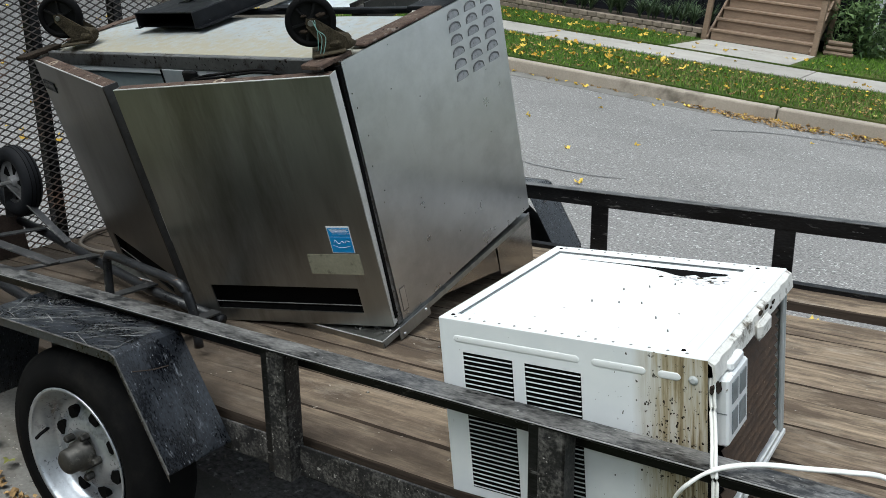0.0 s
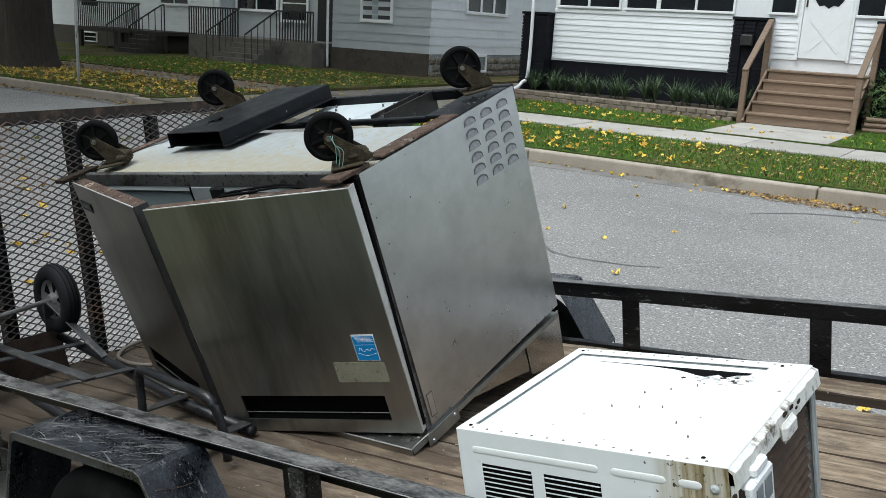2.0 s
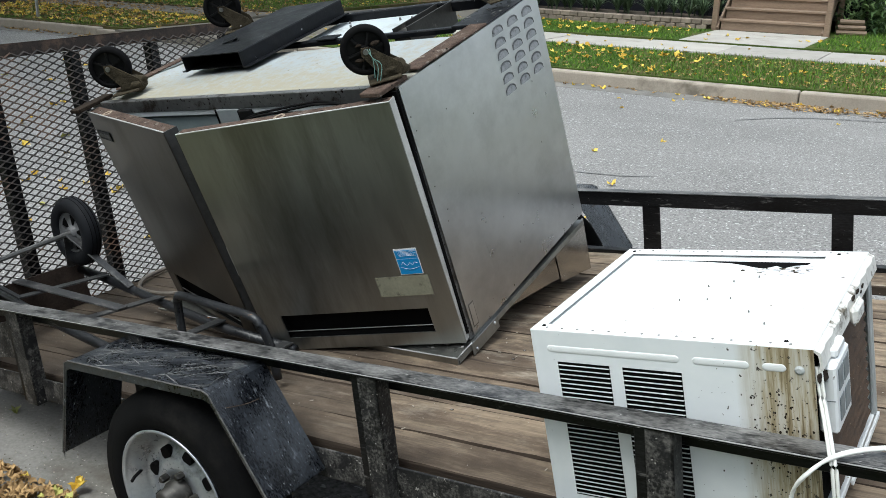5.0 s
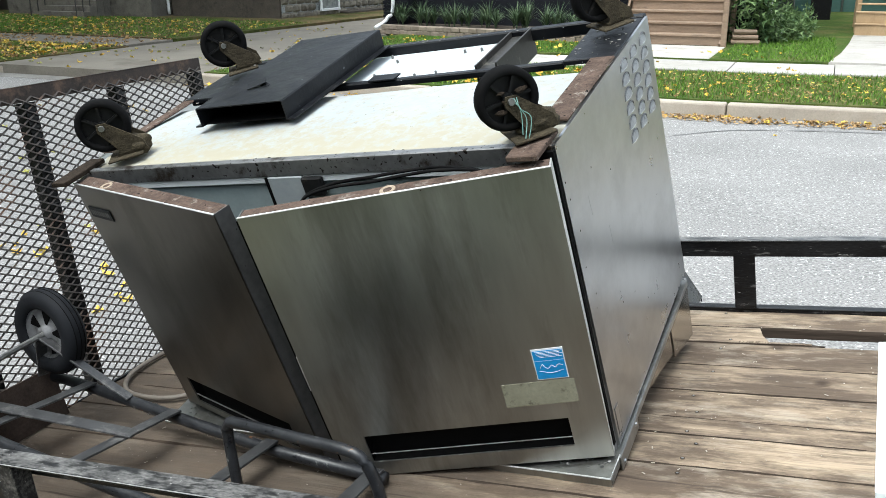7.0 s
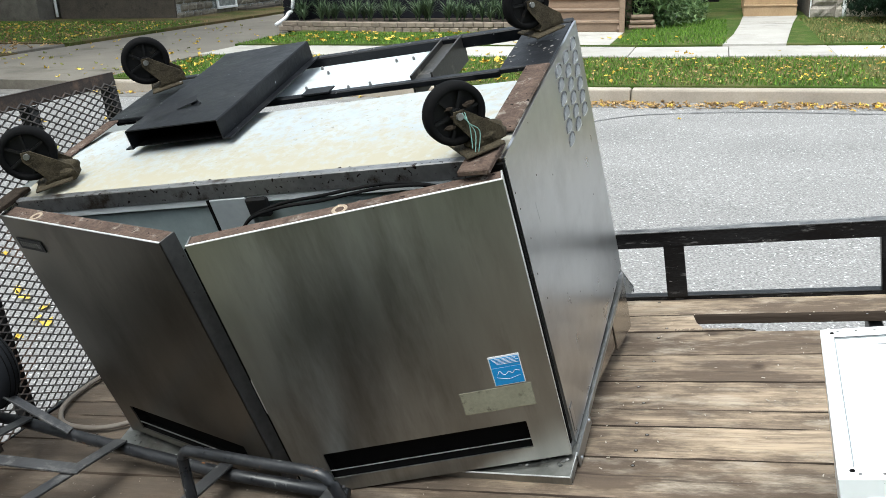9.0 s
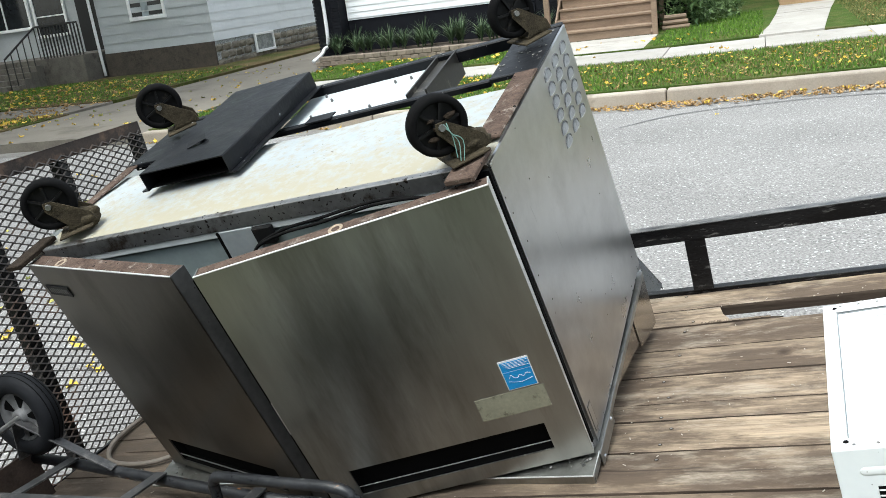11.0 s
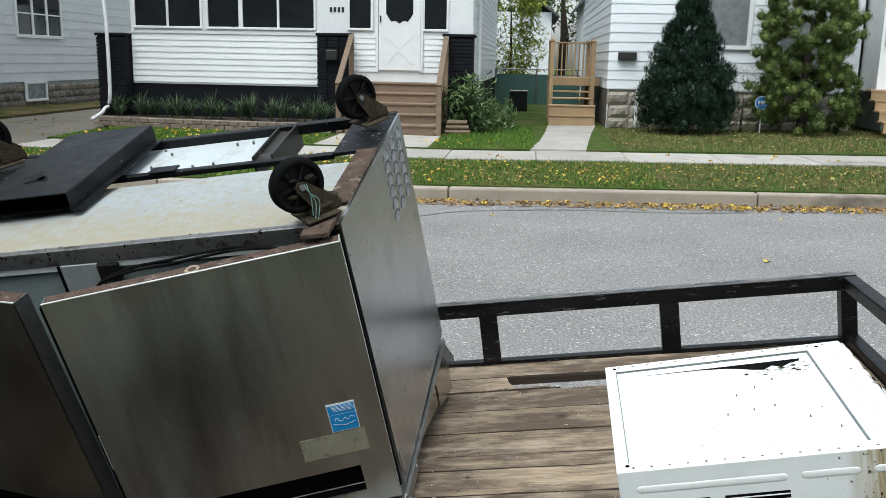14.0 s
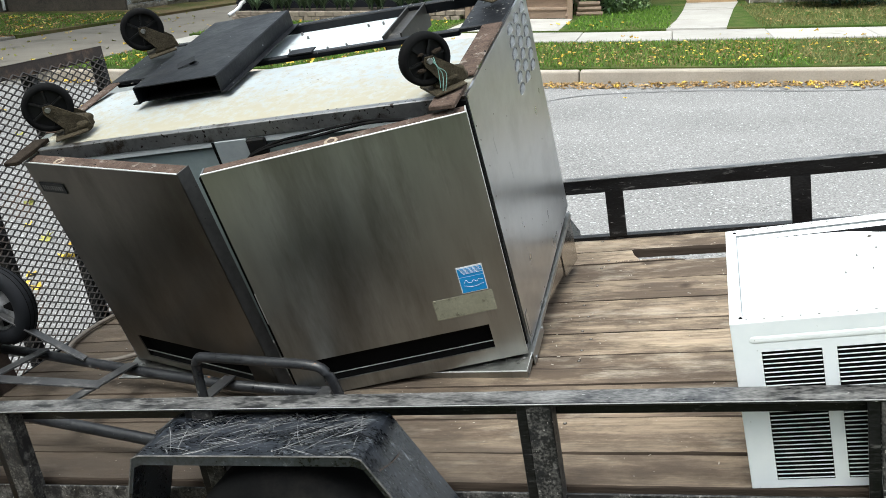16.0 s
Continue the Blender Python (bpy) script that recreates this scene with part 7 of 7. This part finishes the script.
part("mail_box", boxes((1.20, 1.60, Y2 - 0.14, Y2 - 0.021, 1.75, 1.92), bevel=0.015), IRON, h2, "black wall letter box")
downspout(h2, [(1.66, Y2 - 0.10, 1.10), (1.66, Y2 - 0.10, 0.22)])

# wooden deck stairs beside it
deck = thing("deck_stairs", STREET @ pose(0.04, 2.2, 0.03), "fresh golden wooden deck with steps and baluster rails", "deck")
part("deck_floor", boxes((-0.30, 0.90, 19.9, 21.6, 1.24, 1.29), bevel=0.006), WOOD_NEW, deck)
part("fascia", boxes((-0.30, 0.90, 19.86, 19.899, 1.10, 1.29), bevel=0.004), WOOD_NEW, deck)
for k, (z0_, z1_) in enumerate(((0.19, 0.415), (0.42, 0.645))):
    part("step_board", boxes((-0.30, 0.76, 18.74 + 0.10 * k, 18.78 + 0.10 * k, z0_, z1_), bevel=0.006), WOOD_NEW, deck)
    part("tread", boxes((-0.31, 0.77, 18.72 + 0.10 * k, 19.02 + 0.10 * k, z1_ + 0.001, z1_ + 0.035), bevel=0.006), WOOD_NEW, deck)
for k in range(2):
    part("tread", boxes((-0.28, 0.72, 19.24 + 0.26 * k, 19.52 + 0.26 * k, 0.80 + 0.15 * k, 0.835 + 0.15 * k), bevel=0.006), WOOD_NEW, deck)
for x in (-0.26, 0.70):
    for y, z1 in ((19.30, 2.10), (19.95, 2.20), (21.5, 2.2)):
        part("post", boxes((x - 0.045, x + 0.045, y - 0.045, y + 0.045, 0.22, z1), bevel=0.006), WOOD_NEW, deck)
    part("rail", boxes((x - 0.05, x + 0.05, 19.3, 21.5, 2.12, 2.16), bevel=0.006), WOOD_NEW, deck)
for k in range(8):
    x = -0.18 + 0.11 * k
    part("baluster", boxes((x - 0.017, x + 0.017, 21.48, 21.515, 1.25, 2.12)), WOOD_NEW, deck)
for k in range(7):
    y = 20.1 + 0.2 * k
    part("baluster", boxes((-0.277, -0.243, y - 0.017, y + 0.017, 1.25, 2.12)), WOOD_NEW, deck)
part("rail", boxes((-0.26, 0.70, 21.46, 21.53, 2.12, 2.16), bevel=0.006), WOOD_NEW, deck)

# ---- next house to the east, only its steps and edge show ----
h3 = thing("house", STREET, "grey-trimmed house with wooden front steps", "house")
part("wall", boxes((7.0, 13.0, 20.6, 31, 0.2, 4.6)), SIDING, h3)
part("wall", boxes((6.45, 13.0, 19.6, 20.6, 1.2, 4.4)), SIDING, h3)
gable_roof(h3, 6.6, 13.0, 19.6, 31, 4.6, 2.3)
window(h3, 6.58, 6.85, 2.2, 3.4, 19.6, 0, True)
for k in range(5):
    part("tread", boxes((6.25, 8.2, 18.2 + 0.28 * k, 18.52 + 0.28 * k, 0.40 + 0.2 * k, 0.445 + 0.2 * k), bevel=0.006), WOOD_NEW, h3)
    part("riser", boxes((6.27, 8.2, 18.21 + 0.28 * k, 18.24 + 0.28 * k, 0.24 + 0.2 * k, 0.40 + 0.2 * k)), WOOD_NEW, h3)

# ---- grey house beyond the driveway ----
h0 = thing("house", STREET, "grey lap-sided house on an old stone foundation", "house")
part("wall", boxes((-18.5, -14.80, 22.02, 34, 0.2, 5.2)), SIDING_GREY, h0)
gable_roof(h0, -18.5, -14.8, 22, 34, 5.2, 2.2)
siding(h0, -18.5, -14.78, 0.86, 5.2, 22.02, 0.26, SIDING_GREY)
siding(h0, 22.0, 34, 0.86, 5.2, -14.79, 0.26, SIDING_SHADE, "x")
window(h0, -17.3, -16.25, 1.75, 3.0, 22.02, 0, True, None, 0.09)
part("curtain", boxes((-16.95, -16.72, 22.002, 22.0068, 1.76, 2.99)), CURTAIN, h0, "pale curtain behind the glass")
# front foundation: its shade is put into a darker stone than the side's
part("base_wall", boxes((-18.5, -14.82, 21.96, 22.01, 0.15, 0.86)), STONE_DARK, h0)
part("mortar", boxes((-14.82, -14.80, 22.0, 34, 0.15, 0.86)), STONE_DARK, h0)
faces_ = [part("stone", rock_face(s), STONE_OLD, h0) for s in range(4)]
for k, ob in enumerate(faces_):
    ob.location = (-14.80, 22.21 + 0.41 * k, 0.24)
for r in range(3):
    for c in range(28):
        y = 22.21 + 0.41 * c + (0.2 if r % 2 else 0)
        if (r == 0 and c < 4) or (r > 0 and 23.9 < y < 25.2):
            continue
        ob = new("stone", faces_[(c * 7 + r * 3) % 4].data)
        ob.parent, ob.location = h0, (-14.80, y, 0.24 + 0.21 * r)
part("ledge", boxes((-14.79, -14.45, 25.2, 27.6, 0.15, 0.27), bevel=0.02), STONE_DARK, h0)
wx = window(h0, 0.0, 2.3, 0, 1.15, 0, 2, True, None, 0.09, 0.1)
wx.matrix_local = pose(-14.77, 23.9, 2.16, 0, 0, 90)
wx = window(h0, 0.0, 0.98, 0, 0.42, 0, 0, False, GREYPANE, 0.07)
wx.matrix_local = pose(-14.74, 24.08, 0.38, 0, 0, 90)
downspout(h0, [(-18.62, 21.9, 4.5), (-18.60, 21.9, 1.2), (-18.58, 21.9, 0.25)])


PORCHWOOD = surface("dark_porch_wood", (0.018, 0.015, 0.012), (0.055, 0.046, 0.038), (0.7, 0.9), 0.0, 5, 40, 0.4)


STOOPSTONE = surface("old_stoop_concrete", (0.07, 0.063, 0.054), (0.18, 0.165, 0.145), (0.8, 0.95), 0.0, 4, 40, 0.5, stain=(0.04, 0.035, 0.03), stain_size=2.5)


def stoop(name, x0, x1, y0, y1, zt, nsteps, sx0, sx1, matrail, label, base):
    s = thing(name, STREET, label, "stoop")
    if name == "timber_porch":
        part("platform", boxes((x0, x1, y0, y1, zt - 0.14, zt), bevel=0.01), base, s)
        for x in (x0 + 0.06, (x0 + x1) / 2, x1 - 0.06):
            part("post", boxes((x - 0.07, x + 0.07, y0 + 0.02, y0 + 0.16, 0.1, zt - 0.14), bevel=0.008), base, s)
    else:
        part("platform", boxes((x0, x1, y0, y1, 0.1, zt), bevel=0.01), base, s)
    run = 0.27
    for k in range(nsteps):
        z = zt - (k + 1) * (zt - 0.2) / (nsteps + 0.0) + 0.001
        part("step", boxes((sx0, sx1, y0 - run * (k + 1), y0 - run * k - 0.001, 0.1, z), bevel=0.008), base, s)
    n = int((x1 - x0) / 0.115)
    for k in range(n + 1):
        x = x0 + (x1 - x0) * k / n
        if not sx0 < x < sx1:
            part("baluster", boxes((x - 0.017, x + 0.017, y0 + 0.03, y0 + 0.06, zt, zt + 0.88)), matrail, s)
    part("top_rail", boxes((x0, sx0, y0 + 0.02, y0 + 0.065, zt + 0.88, zt + 0.93)), matrail, s)
    part("top_rail", boxes((sx1, x1, y0 + 0.02, y0 + 0.065, zt + 0.88, zt + 0.93)), matrail, s)
    L_ = math.hypot(run * nsteps, zt - 0.2)
    for x in (sx0, sx1):
        m = math.degrees(math.atan2(zt - 0.2, run * nsteps))
        part("hand_rail", boxes((-0.02, 0.02, -L_ / 2, L_ / 2, -0.02, 0.02)), matrail, s).matrix_local = pose(x, y0 - run * nsteps / 2, (zt + 0.2) / 2 + 0.9, m, 0, 0)
        for k in range(nsteps + 1):
            y = y0 - run * k
            z = zt - k * (zt - 0.2) / nsteps
            part("baluster", boxes((x - 0.011, x + 0.011, y - 0.011, y + 0.011, z, z + 0.9)), matrail, s)
    return s


stoop("concrete_stoop", -24.3, -18.7, 21.3, 23.4, 0.95, 5, -21.9, -20.2, IRON, "grey concrete stoop with black iron railings", STOOPSTONE)
h00 = thing("house", STREET, "white-sided house behind a dark porch rail", "house")
part("wall", boxes((-24.4, -18.52, 23.5, 34, 0.2, 5.0)), SIDING_GREY, h00)
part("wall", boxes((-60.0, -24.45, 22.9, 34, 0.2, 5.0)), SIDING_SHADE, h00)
gable_roof(h00, -36, -18.6, 22.9, 34, 5.0, 2.6)
siding(h00, -60, -24.45, 0.9, 5.0, 22.9, 0.13, SIDING)
part("base_wall", boxes((-36, -24.45, 22.86, 22.899, 0.15, 0.9)), BRICKRED, h00)
window(h00, -24.2, -22.3, 1.9, 3.2, 23.48, 1, False, GLASS, 0.09)
window(h00, -27.6, -26.1, 1.95, 3.2, 22.88, 1, False, GLASS, 0.09)
window(h00, -32.4, -31.4, 1.7, 3.0, 22.88, 0, True, GLASS, 0.09)
window(h00, -32.3, -31.5, 0.35, 0.65, 22.85, 0, True, GLASS, 0.05)
part("front_door", boxes((-20.4, -19.4, 23.44, 23.499, 0.96, 3.0), bevel=0.01), IRON, h00, "dark front door in shade")
window(h00, -22.0, -20.9, 1.6, 2.7, 23.48, 0, True, None, 0.09)
part("screen_door", boxes((-25.6, -24.8, 22.82, 22.879, 0.9, 2.9), bevel=0.01), TRIM, h00)
downspout(h00, [(-24.5, 22.8, 4.5), (-24.4, 22.8, 1.0), (-24.2, 22.5, 0.35)])
stoop("timber_porch", -30.6, -25.7, 21.4, 22.85, 0.95, 5, -27.0, -25.8, IRON, "dark timber porch with steps and balusters", PORCHWOOD)

# ---- back yards seen between the houses ----
shed = thing("garage", STREET, "white gabled garage far behind the houses", "garage")
part("wall", boxes((-4.0, 0.2, 44, 52, -0.17, 4.0)), GABLE, shed)
gable_roof(shed, -4.0, 0.2, 44, 52, 4.0, 1.6)
siding(shed, -4.0, 0.2, 0.3, 4.0, 43.98, 0.2, GABLE)
shed2 = thing("garage", STREET, "small white gabled outbuilding behind a fence", "garage")
part("wall", boxes((1.6, 6.5, 40, 48, -0.17, 4.4)), GABLE, shed2)
gable_roof(shed2, 1.6, 6.5, 40, 48, 4.4, 2.4)
FENCEGREEN = surface("green_screen", (0.03, 0.08, 0.07), (0.06, 0.13, 0.11), (0.6, 0.8))
fence = thing("chain_link_fence", STREET, "chain link fence with dark green screening", "fence")
part("screen", boxes((-2.0, 1.0, 31.5, 31.52, 0.2, 1.25)), FENCEGREEN, fence)
for x in (-1.9, -0.5, 0.9):
    part("fence_post", tube(bmesh.new(), [(x, 31.46, 0.1), (x, 31.46, 1.45)], 0.03, 8), STEEL_DARK, fence)
part("fence_rail", tube(bmesh.new(), [(-2.0, 31.46, 1.42), (1.0, 31.46, 1.42)], 0.022, 8), STEEL_DARK, fence)
bin_ = thing("outdoor_cooling_unit", pose(-1.04, 27.4, 0.2), "dark box-shaped outdoor cooling unit beside the house", "cooling unit")
part("casing", boxes((-0.26, 0.26, -0.26, 0.26, 0.0, 0.60), bevel=0.02), PLASTIC, bin_)
part("lid", boxes((-0.27, 0.27, -0.27, 0.27, 0.601, 0.64), bevel=0.015), STEEL_DARK, bin_)

# ---- trees, shrubs and yard sign ----
BARK = surface("bark", (0.012, 0.009, 0.007), (0.055, 0.043, 0.032), (0.85, 1.0), 0.0, 6, 40, 1.0, (3, 3, 0.5), depth=0.04)


def clumps(spots, seed, size, per, up=0.0, wide=1.0):
    """Many small leaf blades round the given (place, radius) spots, as verts and faces."""
    r = np.random.default_rng(seed)
    verts, faces = [], []
    for (cx, cy, cz), rad in spots:
        for _ in range(per):
            d = r.normal(0, 1, 3)
            d = d / np.linalg.norm(d)
            p = np.array((cx, cy, cz)) + d * rad * r.uniform(0.55, 1.0)
            u = np.cross(d + r.normal(0, 0.6, 3), (0, 0, 1.0))
            u = u / (np.linalg.norm(u) + 1e-6)
            v = d * 0.7 + r.normal(0, 0.5, 3) + np.array((0, 0, up))
            v = v / np.linalg.norm(v)
            s = size * r.uniform(0.6, 1.3)
            k = len(verts)
            verts += [tuple(p - u * s * 0.32 * wide), tuple(p + v * s * 0.45 + u * s * 0.05), tuple(p + v * s), tuple(p + u * s * 0.34 * wide + v * s * 0.3)]
            faces.append((k, k + 3, k + 2, k + 1))
    return verts, faces


def plant(name, m, spots, seed, size, per, mat, label, category, trunk=None, core=None, up=0.0, wide=1.0):
    t = thing(name, m, label, category)
    v, f = clumps(spots, seed, size, per, up, wide)
    me = bpy.data.meshes.new("crown")
    me.from_pydata(v, [], f)
    me.materials.append(mat)
    ob = new("crown", me)
    ob.parent = t
    tagged(ob, kind="stuff")
    if core:
        bm = bmesh.new()
        for p, rad in spots:
            got = bmesh.ops.create_icosphere(bm, subdivisions=1, radius=rad * core)["verts"]
            bmesh.ops.translate(bm, vec=p, verts=got)
        tagged(part("inner_foliage", bm, mat, t), kind="stuff")
    if trunk:
        part("trunk", tube(bmesh.new(), trunk[0], trunk[1], 12), BARK, t, "", True)
    return t


r_ = random.Random(5)
CONIFER = leafy("dark_conifer", (0.005, 0.013, 0.009), (0.030, 0.060, 0.036), 0.7)
spots = []
for k in range(420):
    h = r_.uniform(0.0, 1.0) ** 1.3
    z = 0.25 + 2.55 * h
    rad = (1.05 - 0.07 * math.cos(h * 9)) * (1 - h) ** 0.7 * (1.0 if h > 0.12 else 0.85) + 0.06
    a = r_.uniform(0, 6.28)
    rr = rad * r_.uniform(0.55, 1.02)
    spots.append(((rr * math.cos(a), rr * math.sin(a), z), 0.10 + 0.09 * (1 - h)))
plant("conifer_shrub", STREET @ pose(2.53, 19.2, 0.25), spots, 11, 0.115, 140, CONIFER, "dark green cone-shaped evergreen shrub", "shrub", ([(0, 0, 0), (0.03, 0, 1.2), (0, 0, 2.4)], [0.09, 0.06, 0.02]), 0.40, 0.9, 0.55)
MOSSY = leafy("yellow_green_evergreen", (0.030, 0.050, 0.013), (0.155, 0.20, 0.058), 0.8)
spots = []
for k in range(88):
    # one billow of sprays
    h = (k + r_.uniform(0, 1)) / 88
    rad = (0.80 + 0.08 * math.sin(h * 13)) * math.sin(math.pi * min(1.0, 0.30 + 0.62 * h)) ** 0.55
    a, b = 2.399 * k + r_.uniform(-0.3, 0.3), r_.uniform(0.16, 0.27)
    cx, cy, cz = rad * math.cos(a), rad * math.sin(a), 0.25 + 3.5 * h
    for _ in range(7):
        spots.append(((cx + r_.gauss(0, b * 0.55), cy + r_.gauss(0, b * 0.55), cz + r_.gauss(0, b * 0.38)), b * 0.55))
plant("round_evergreen", STREET @ pose(4.97, 19.4, 0.25), spots, 12, 0.058, 190, MOSSY, "rounded mossy-green evergreen shrub in billowing layers", "shrub", ([(0, 0, 0), (-0.06, 0, 0.9), (0.02, 0, 2.4)], [0.11, 0.08, 0.03]), 0.72, 0.7, 0.8)
TWIG = leafy("small_shrub_leaf", (0.05, 0.075, 0.03), (0.14, 0.17, 0.075), 0.6)
plant("small_shrub", STREET @ pose(3.72, 19.4, 0.2), [((r_.uniform(-0.4, 0.4), r_.uniform(-0.3, 0.3), r_.uniform(0.1, 1.35)), 0.2) for _ in range(34)], 13, 0.07, 24, TWIG, "thin twiggy shrub between two evergreens", "shrub", ([(0, 0, 0), (0.02, 0, 0.8)], [0.03, 0.012]))
BROAD = leafy("broad_leaf", (0.035, 0.075, 0.026), (0.15, 0.22, 0.085), 0.5)
plant("leafy_shrub", STREET @ pose(-1.98, 18.55, 0.2), [((r_.uniform(-0.36, 0.42), r_.uniform(-0.3, 0.3), r_.uniform(0.1, 1.02)), 0.22) for _ in range(38)], 14, 0.16, 40, BROAD, "broad-leaved green shrub beside the steps", "shrub", ([(0, 0, 0), (0, 0, 0.6)], [0.03, 0.015]))
plant("leafy_shrub", STREET @ pose(-1.50, 20.6, 0.2), [((r_.uniform(-0.3, 0.35), r_.uniform(-1.6, 2.4), r_.uniform(0.02, 0.40)), 0.2) for _ in range(60)], 15, 0.12, 30, BROAD, "low green plants along the house wall", "shrub")
YG = leafy("autumn_leaf", (0.07, 0.12, 0.02), (0.34, 0.36, 0.07), 0.6)
plant("young_tree", pose(-1.5, 34, -0.17), [((r_.uniform(-0.9, 0.9), r_.uniform(-0.9, 0.9), r_.uniform(0.8, 4.2)), 0.45) for _ in range(44)], 16, 0.2, 110, YG, "yellowing young tree behind the white house", "tree", ([(0, 0, 0), (0.05, 0, 2.0), (0, 0, 3.8)], [0.07, 0.05, 0.02]))
FARLEAF = leafy("far_leaf", (0.022, 0.045, 0.014), (0.10, 0.14, 0.045), 0.7)
for x, y, s, h in ((-8, 62, 4.0, 9), (-1, 60, 3.6, 8.5), (6, 64, 4.2, 10), (13, 58, 4.0, 9), (-20, 60, 4.2, 10), (24, 50, 4.0, 9), (1.0, 54, 3.2, 5.5), (-3.0, 56, 3.4, 6.0)):
    sp = []
    for k in range(42):
        a, e = r_.uniform(0, 6.28), r_.uniform(-0.6, 1.0)
        rr = s * r_.uniform(0.35, 1.0)
        sp.append(((rr * math.cos(a), rr * math.sin(a) * 0.8, h + e * s * 0.9), s * 0.27))
    plant("tree", pose(x, y, -0.2), sp, int(x + 99), 0.5, 60, FARLEAF, "tall green tree far behind the houses", "tree", ([(0, 0, 0), (0.2, 0, h * 0.6), (0, 0, h)], [0.35, 0.25, 0.1]))

# street tree
tree = thing("street_tree", pose(-20.5, 13.35, 0.1), "thick-trunked street tree with fallen leaves round it", "tree")
bm = bmesh.new()
prof = [(0.85, 0.0), (0.68, 0.25), (0.58, 0.8), (0.54, 1.8), (0.55, 3.0), (0.50, 4.2)]
rings = []
for rad, z in prof:
    rings.append([bm.verts.new(((rad + 0.07 * math.sin(5 * a + z) * (1.4 - z * 0.3)) * math.cos(a), (rad + 0.07 * math.sin(5 * a + z) * (1.4 - z * 0.3)) * math.sin(a), z)) for a in (2 * math.pi * k / 28 for k in range(28))])
for s, t in zip(rings, rings[1:]):
    for k in range(28):
        bm.faces.new((s[k], s[(k + 1) % 28], t[(k + 1) % 28], t[k]))
bmesh.ops.recalc_face_normals(bm, faces=bm.faces[:])
part("trunk", bm, BARK, tree, "", True)
crown_spots = []
for k in range(9):
    a = 2 * math.pi * k / 9
    reach = 4.2 + 1.4 * math.sin(k * 2.3)
    tip = (reach * math.cos(a), reach * math.sin(a), 8.4 + 1.2 * math.sin(3 * a))
    part("limb", tube(bmesh.new(), bend([(0.1 * math.cos(a), 0.1 * math.sin(a), 3.9), (1.1 * math.cos(a), 1.1 * math.sin(a), 6.0), tip], 4), [0.28] * 2 + [0.22] * 3 + [0.14] * 2 + [0.06] * 2, 8), BARK, tree, "", True)
for k in range(240):
    a, q = r_.uniform(0, 6.28), math.sqrt(r_.uniform(0.0, 1.0))
    crown_spots.append(((9.5 * q * math.cos(a), 7.6 * q * math.sin(a), 7.0 + 1.2 * q + r_.uniform(0.0, 4.5) * (1.15 - q)), 1.0))
v, f = clumps(crown_spots, 31, 0.42, 105)
me = bpy.data.meshes.new("crown")
me.from_pydata(v, [], f)
me.materials.append(YG)
tagged(new("crown", me), kind="stuff").parent = tree
# copy behind the camera, added to shade the road and darken reflections
unseen_shade_tree = copy_thing(tree, pose(-15.8, -3.2, 0.1, 0, 0, 75))
tagged(unseen_shade_tree, "unseen street tree added to shade the near side and the road", "tree")
# further copies out of view, added to keep sky light off the left
for x, y, turn in ((-33, 13.6, 40), (-28, -3.6, 130), (-41, -3.0, 200), (-46, 13.4, 300)):
    copy_thing(tree, pose(x, y, 0.1, 0, 0, turn))

# sign post on the verge
sp_ = thing("sign_post", pose(-15.75, 11.45, 0.15), "thin grey steel sign post on the grass verge", "sign post")
part("pole", boxes((-0.03, 0.03, -0.02, 0.02, 0, 2.9), bevel=0.006), STEEL_SIDE, sp_)
part("plate", boxes((-0.15, 0.15, -0.03, -0.022, 2.45, 2.9), bevel=0.004), TRIM, sp_)
# small yard sign, an octagon on a stake
SIGNBLUE = surface("sign_blue", (0.02, 0.16, 0.50), (0.03, 0.19, 0.55), (0.3, 0.5))
ys = thing("yard_sign", STREET @ pose(4.12, 19.4, 0.27), "blue octagonal yard sign on a white stake", "sign")
part("stake", boxes((-0.012, 0.012, -0.006, 0.006, 0, 0.59)), TRIM, ys)
oct_ = [(0.15 * math.cos(math.pi / 8 + math.pi / 4 * k), 0.15 * math.sin(math.pi / 8 + math.pi / 4 * k)) for k in range(8)]
part("plate", slab(bmesh.new(), oct_, 0, 0.006), TRIM, ys).matrix_local = pose(0, -0.007, 0.65, 90, 0, 0)
part("plate_face", slab(bmesh.new(), [(x * 0.9, y * 0.9) for x, y in oct_], 0, 0.002), SIGNBLUE, ys).matrix_local = pose(0, -0.0132, 0.65, 90, 0, 0)
for k, (a, b) in enumerate(((-0.085, -0.035), (-0.025, 0.025), (0.035, 0.085))):
    part("mark", boxes((a, b, -0.018, -0.0155, 0.635, 0.695)), TRIM, ys)
part("mark", boxes((-0.075, 0.075, -0.018, -0.0155, 0.60, 0.612)), TRIM, ys)
# low log edging beside the steps
logs = thing("log_edging", STREET, "stack of short grey timber logs edging a bed", "edging")
for k in range(3):
    part("log", tube(bmesh.new(), [(-2.40 + 0.02 * k, 18.08, 0.25 + 0.095 * k), (-1.90 - 0.03 * k, 18.16, 0.25 + 0.095 * k)], 0.048, 10), WOOD, logs)

# plain unseen wall, added to close the place behind the camera and tone reflections
BEHIND = surface("grey_brick_behind", (0.060, 0.062, 0.052), (0.115, 0.118, 0.10), (0.8, 0.95), 0.0, 1.2, 20, 0.2)
tagged(part("wall_south", boxes((-30, 30, -9.3, -9.0, 0, 6.0)), BEHIND), "plain grey wall added unseen on the near side of the street", "wall", kind="structure")
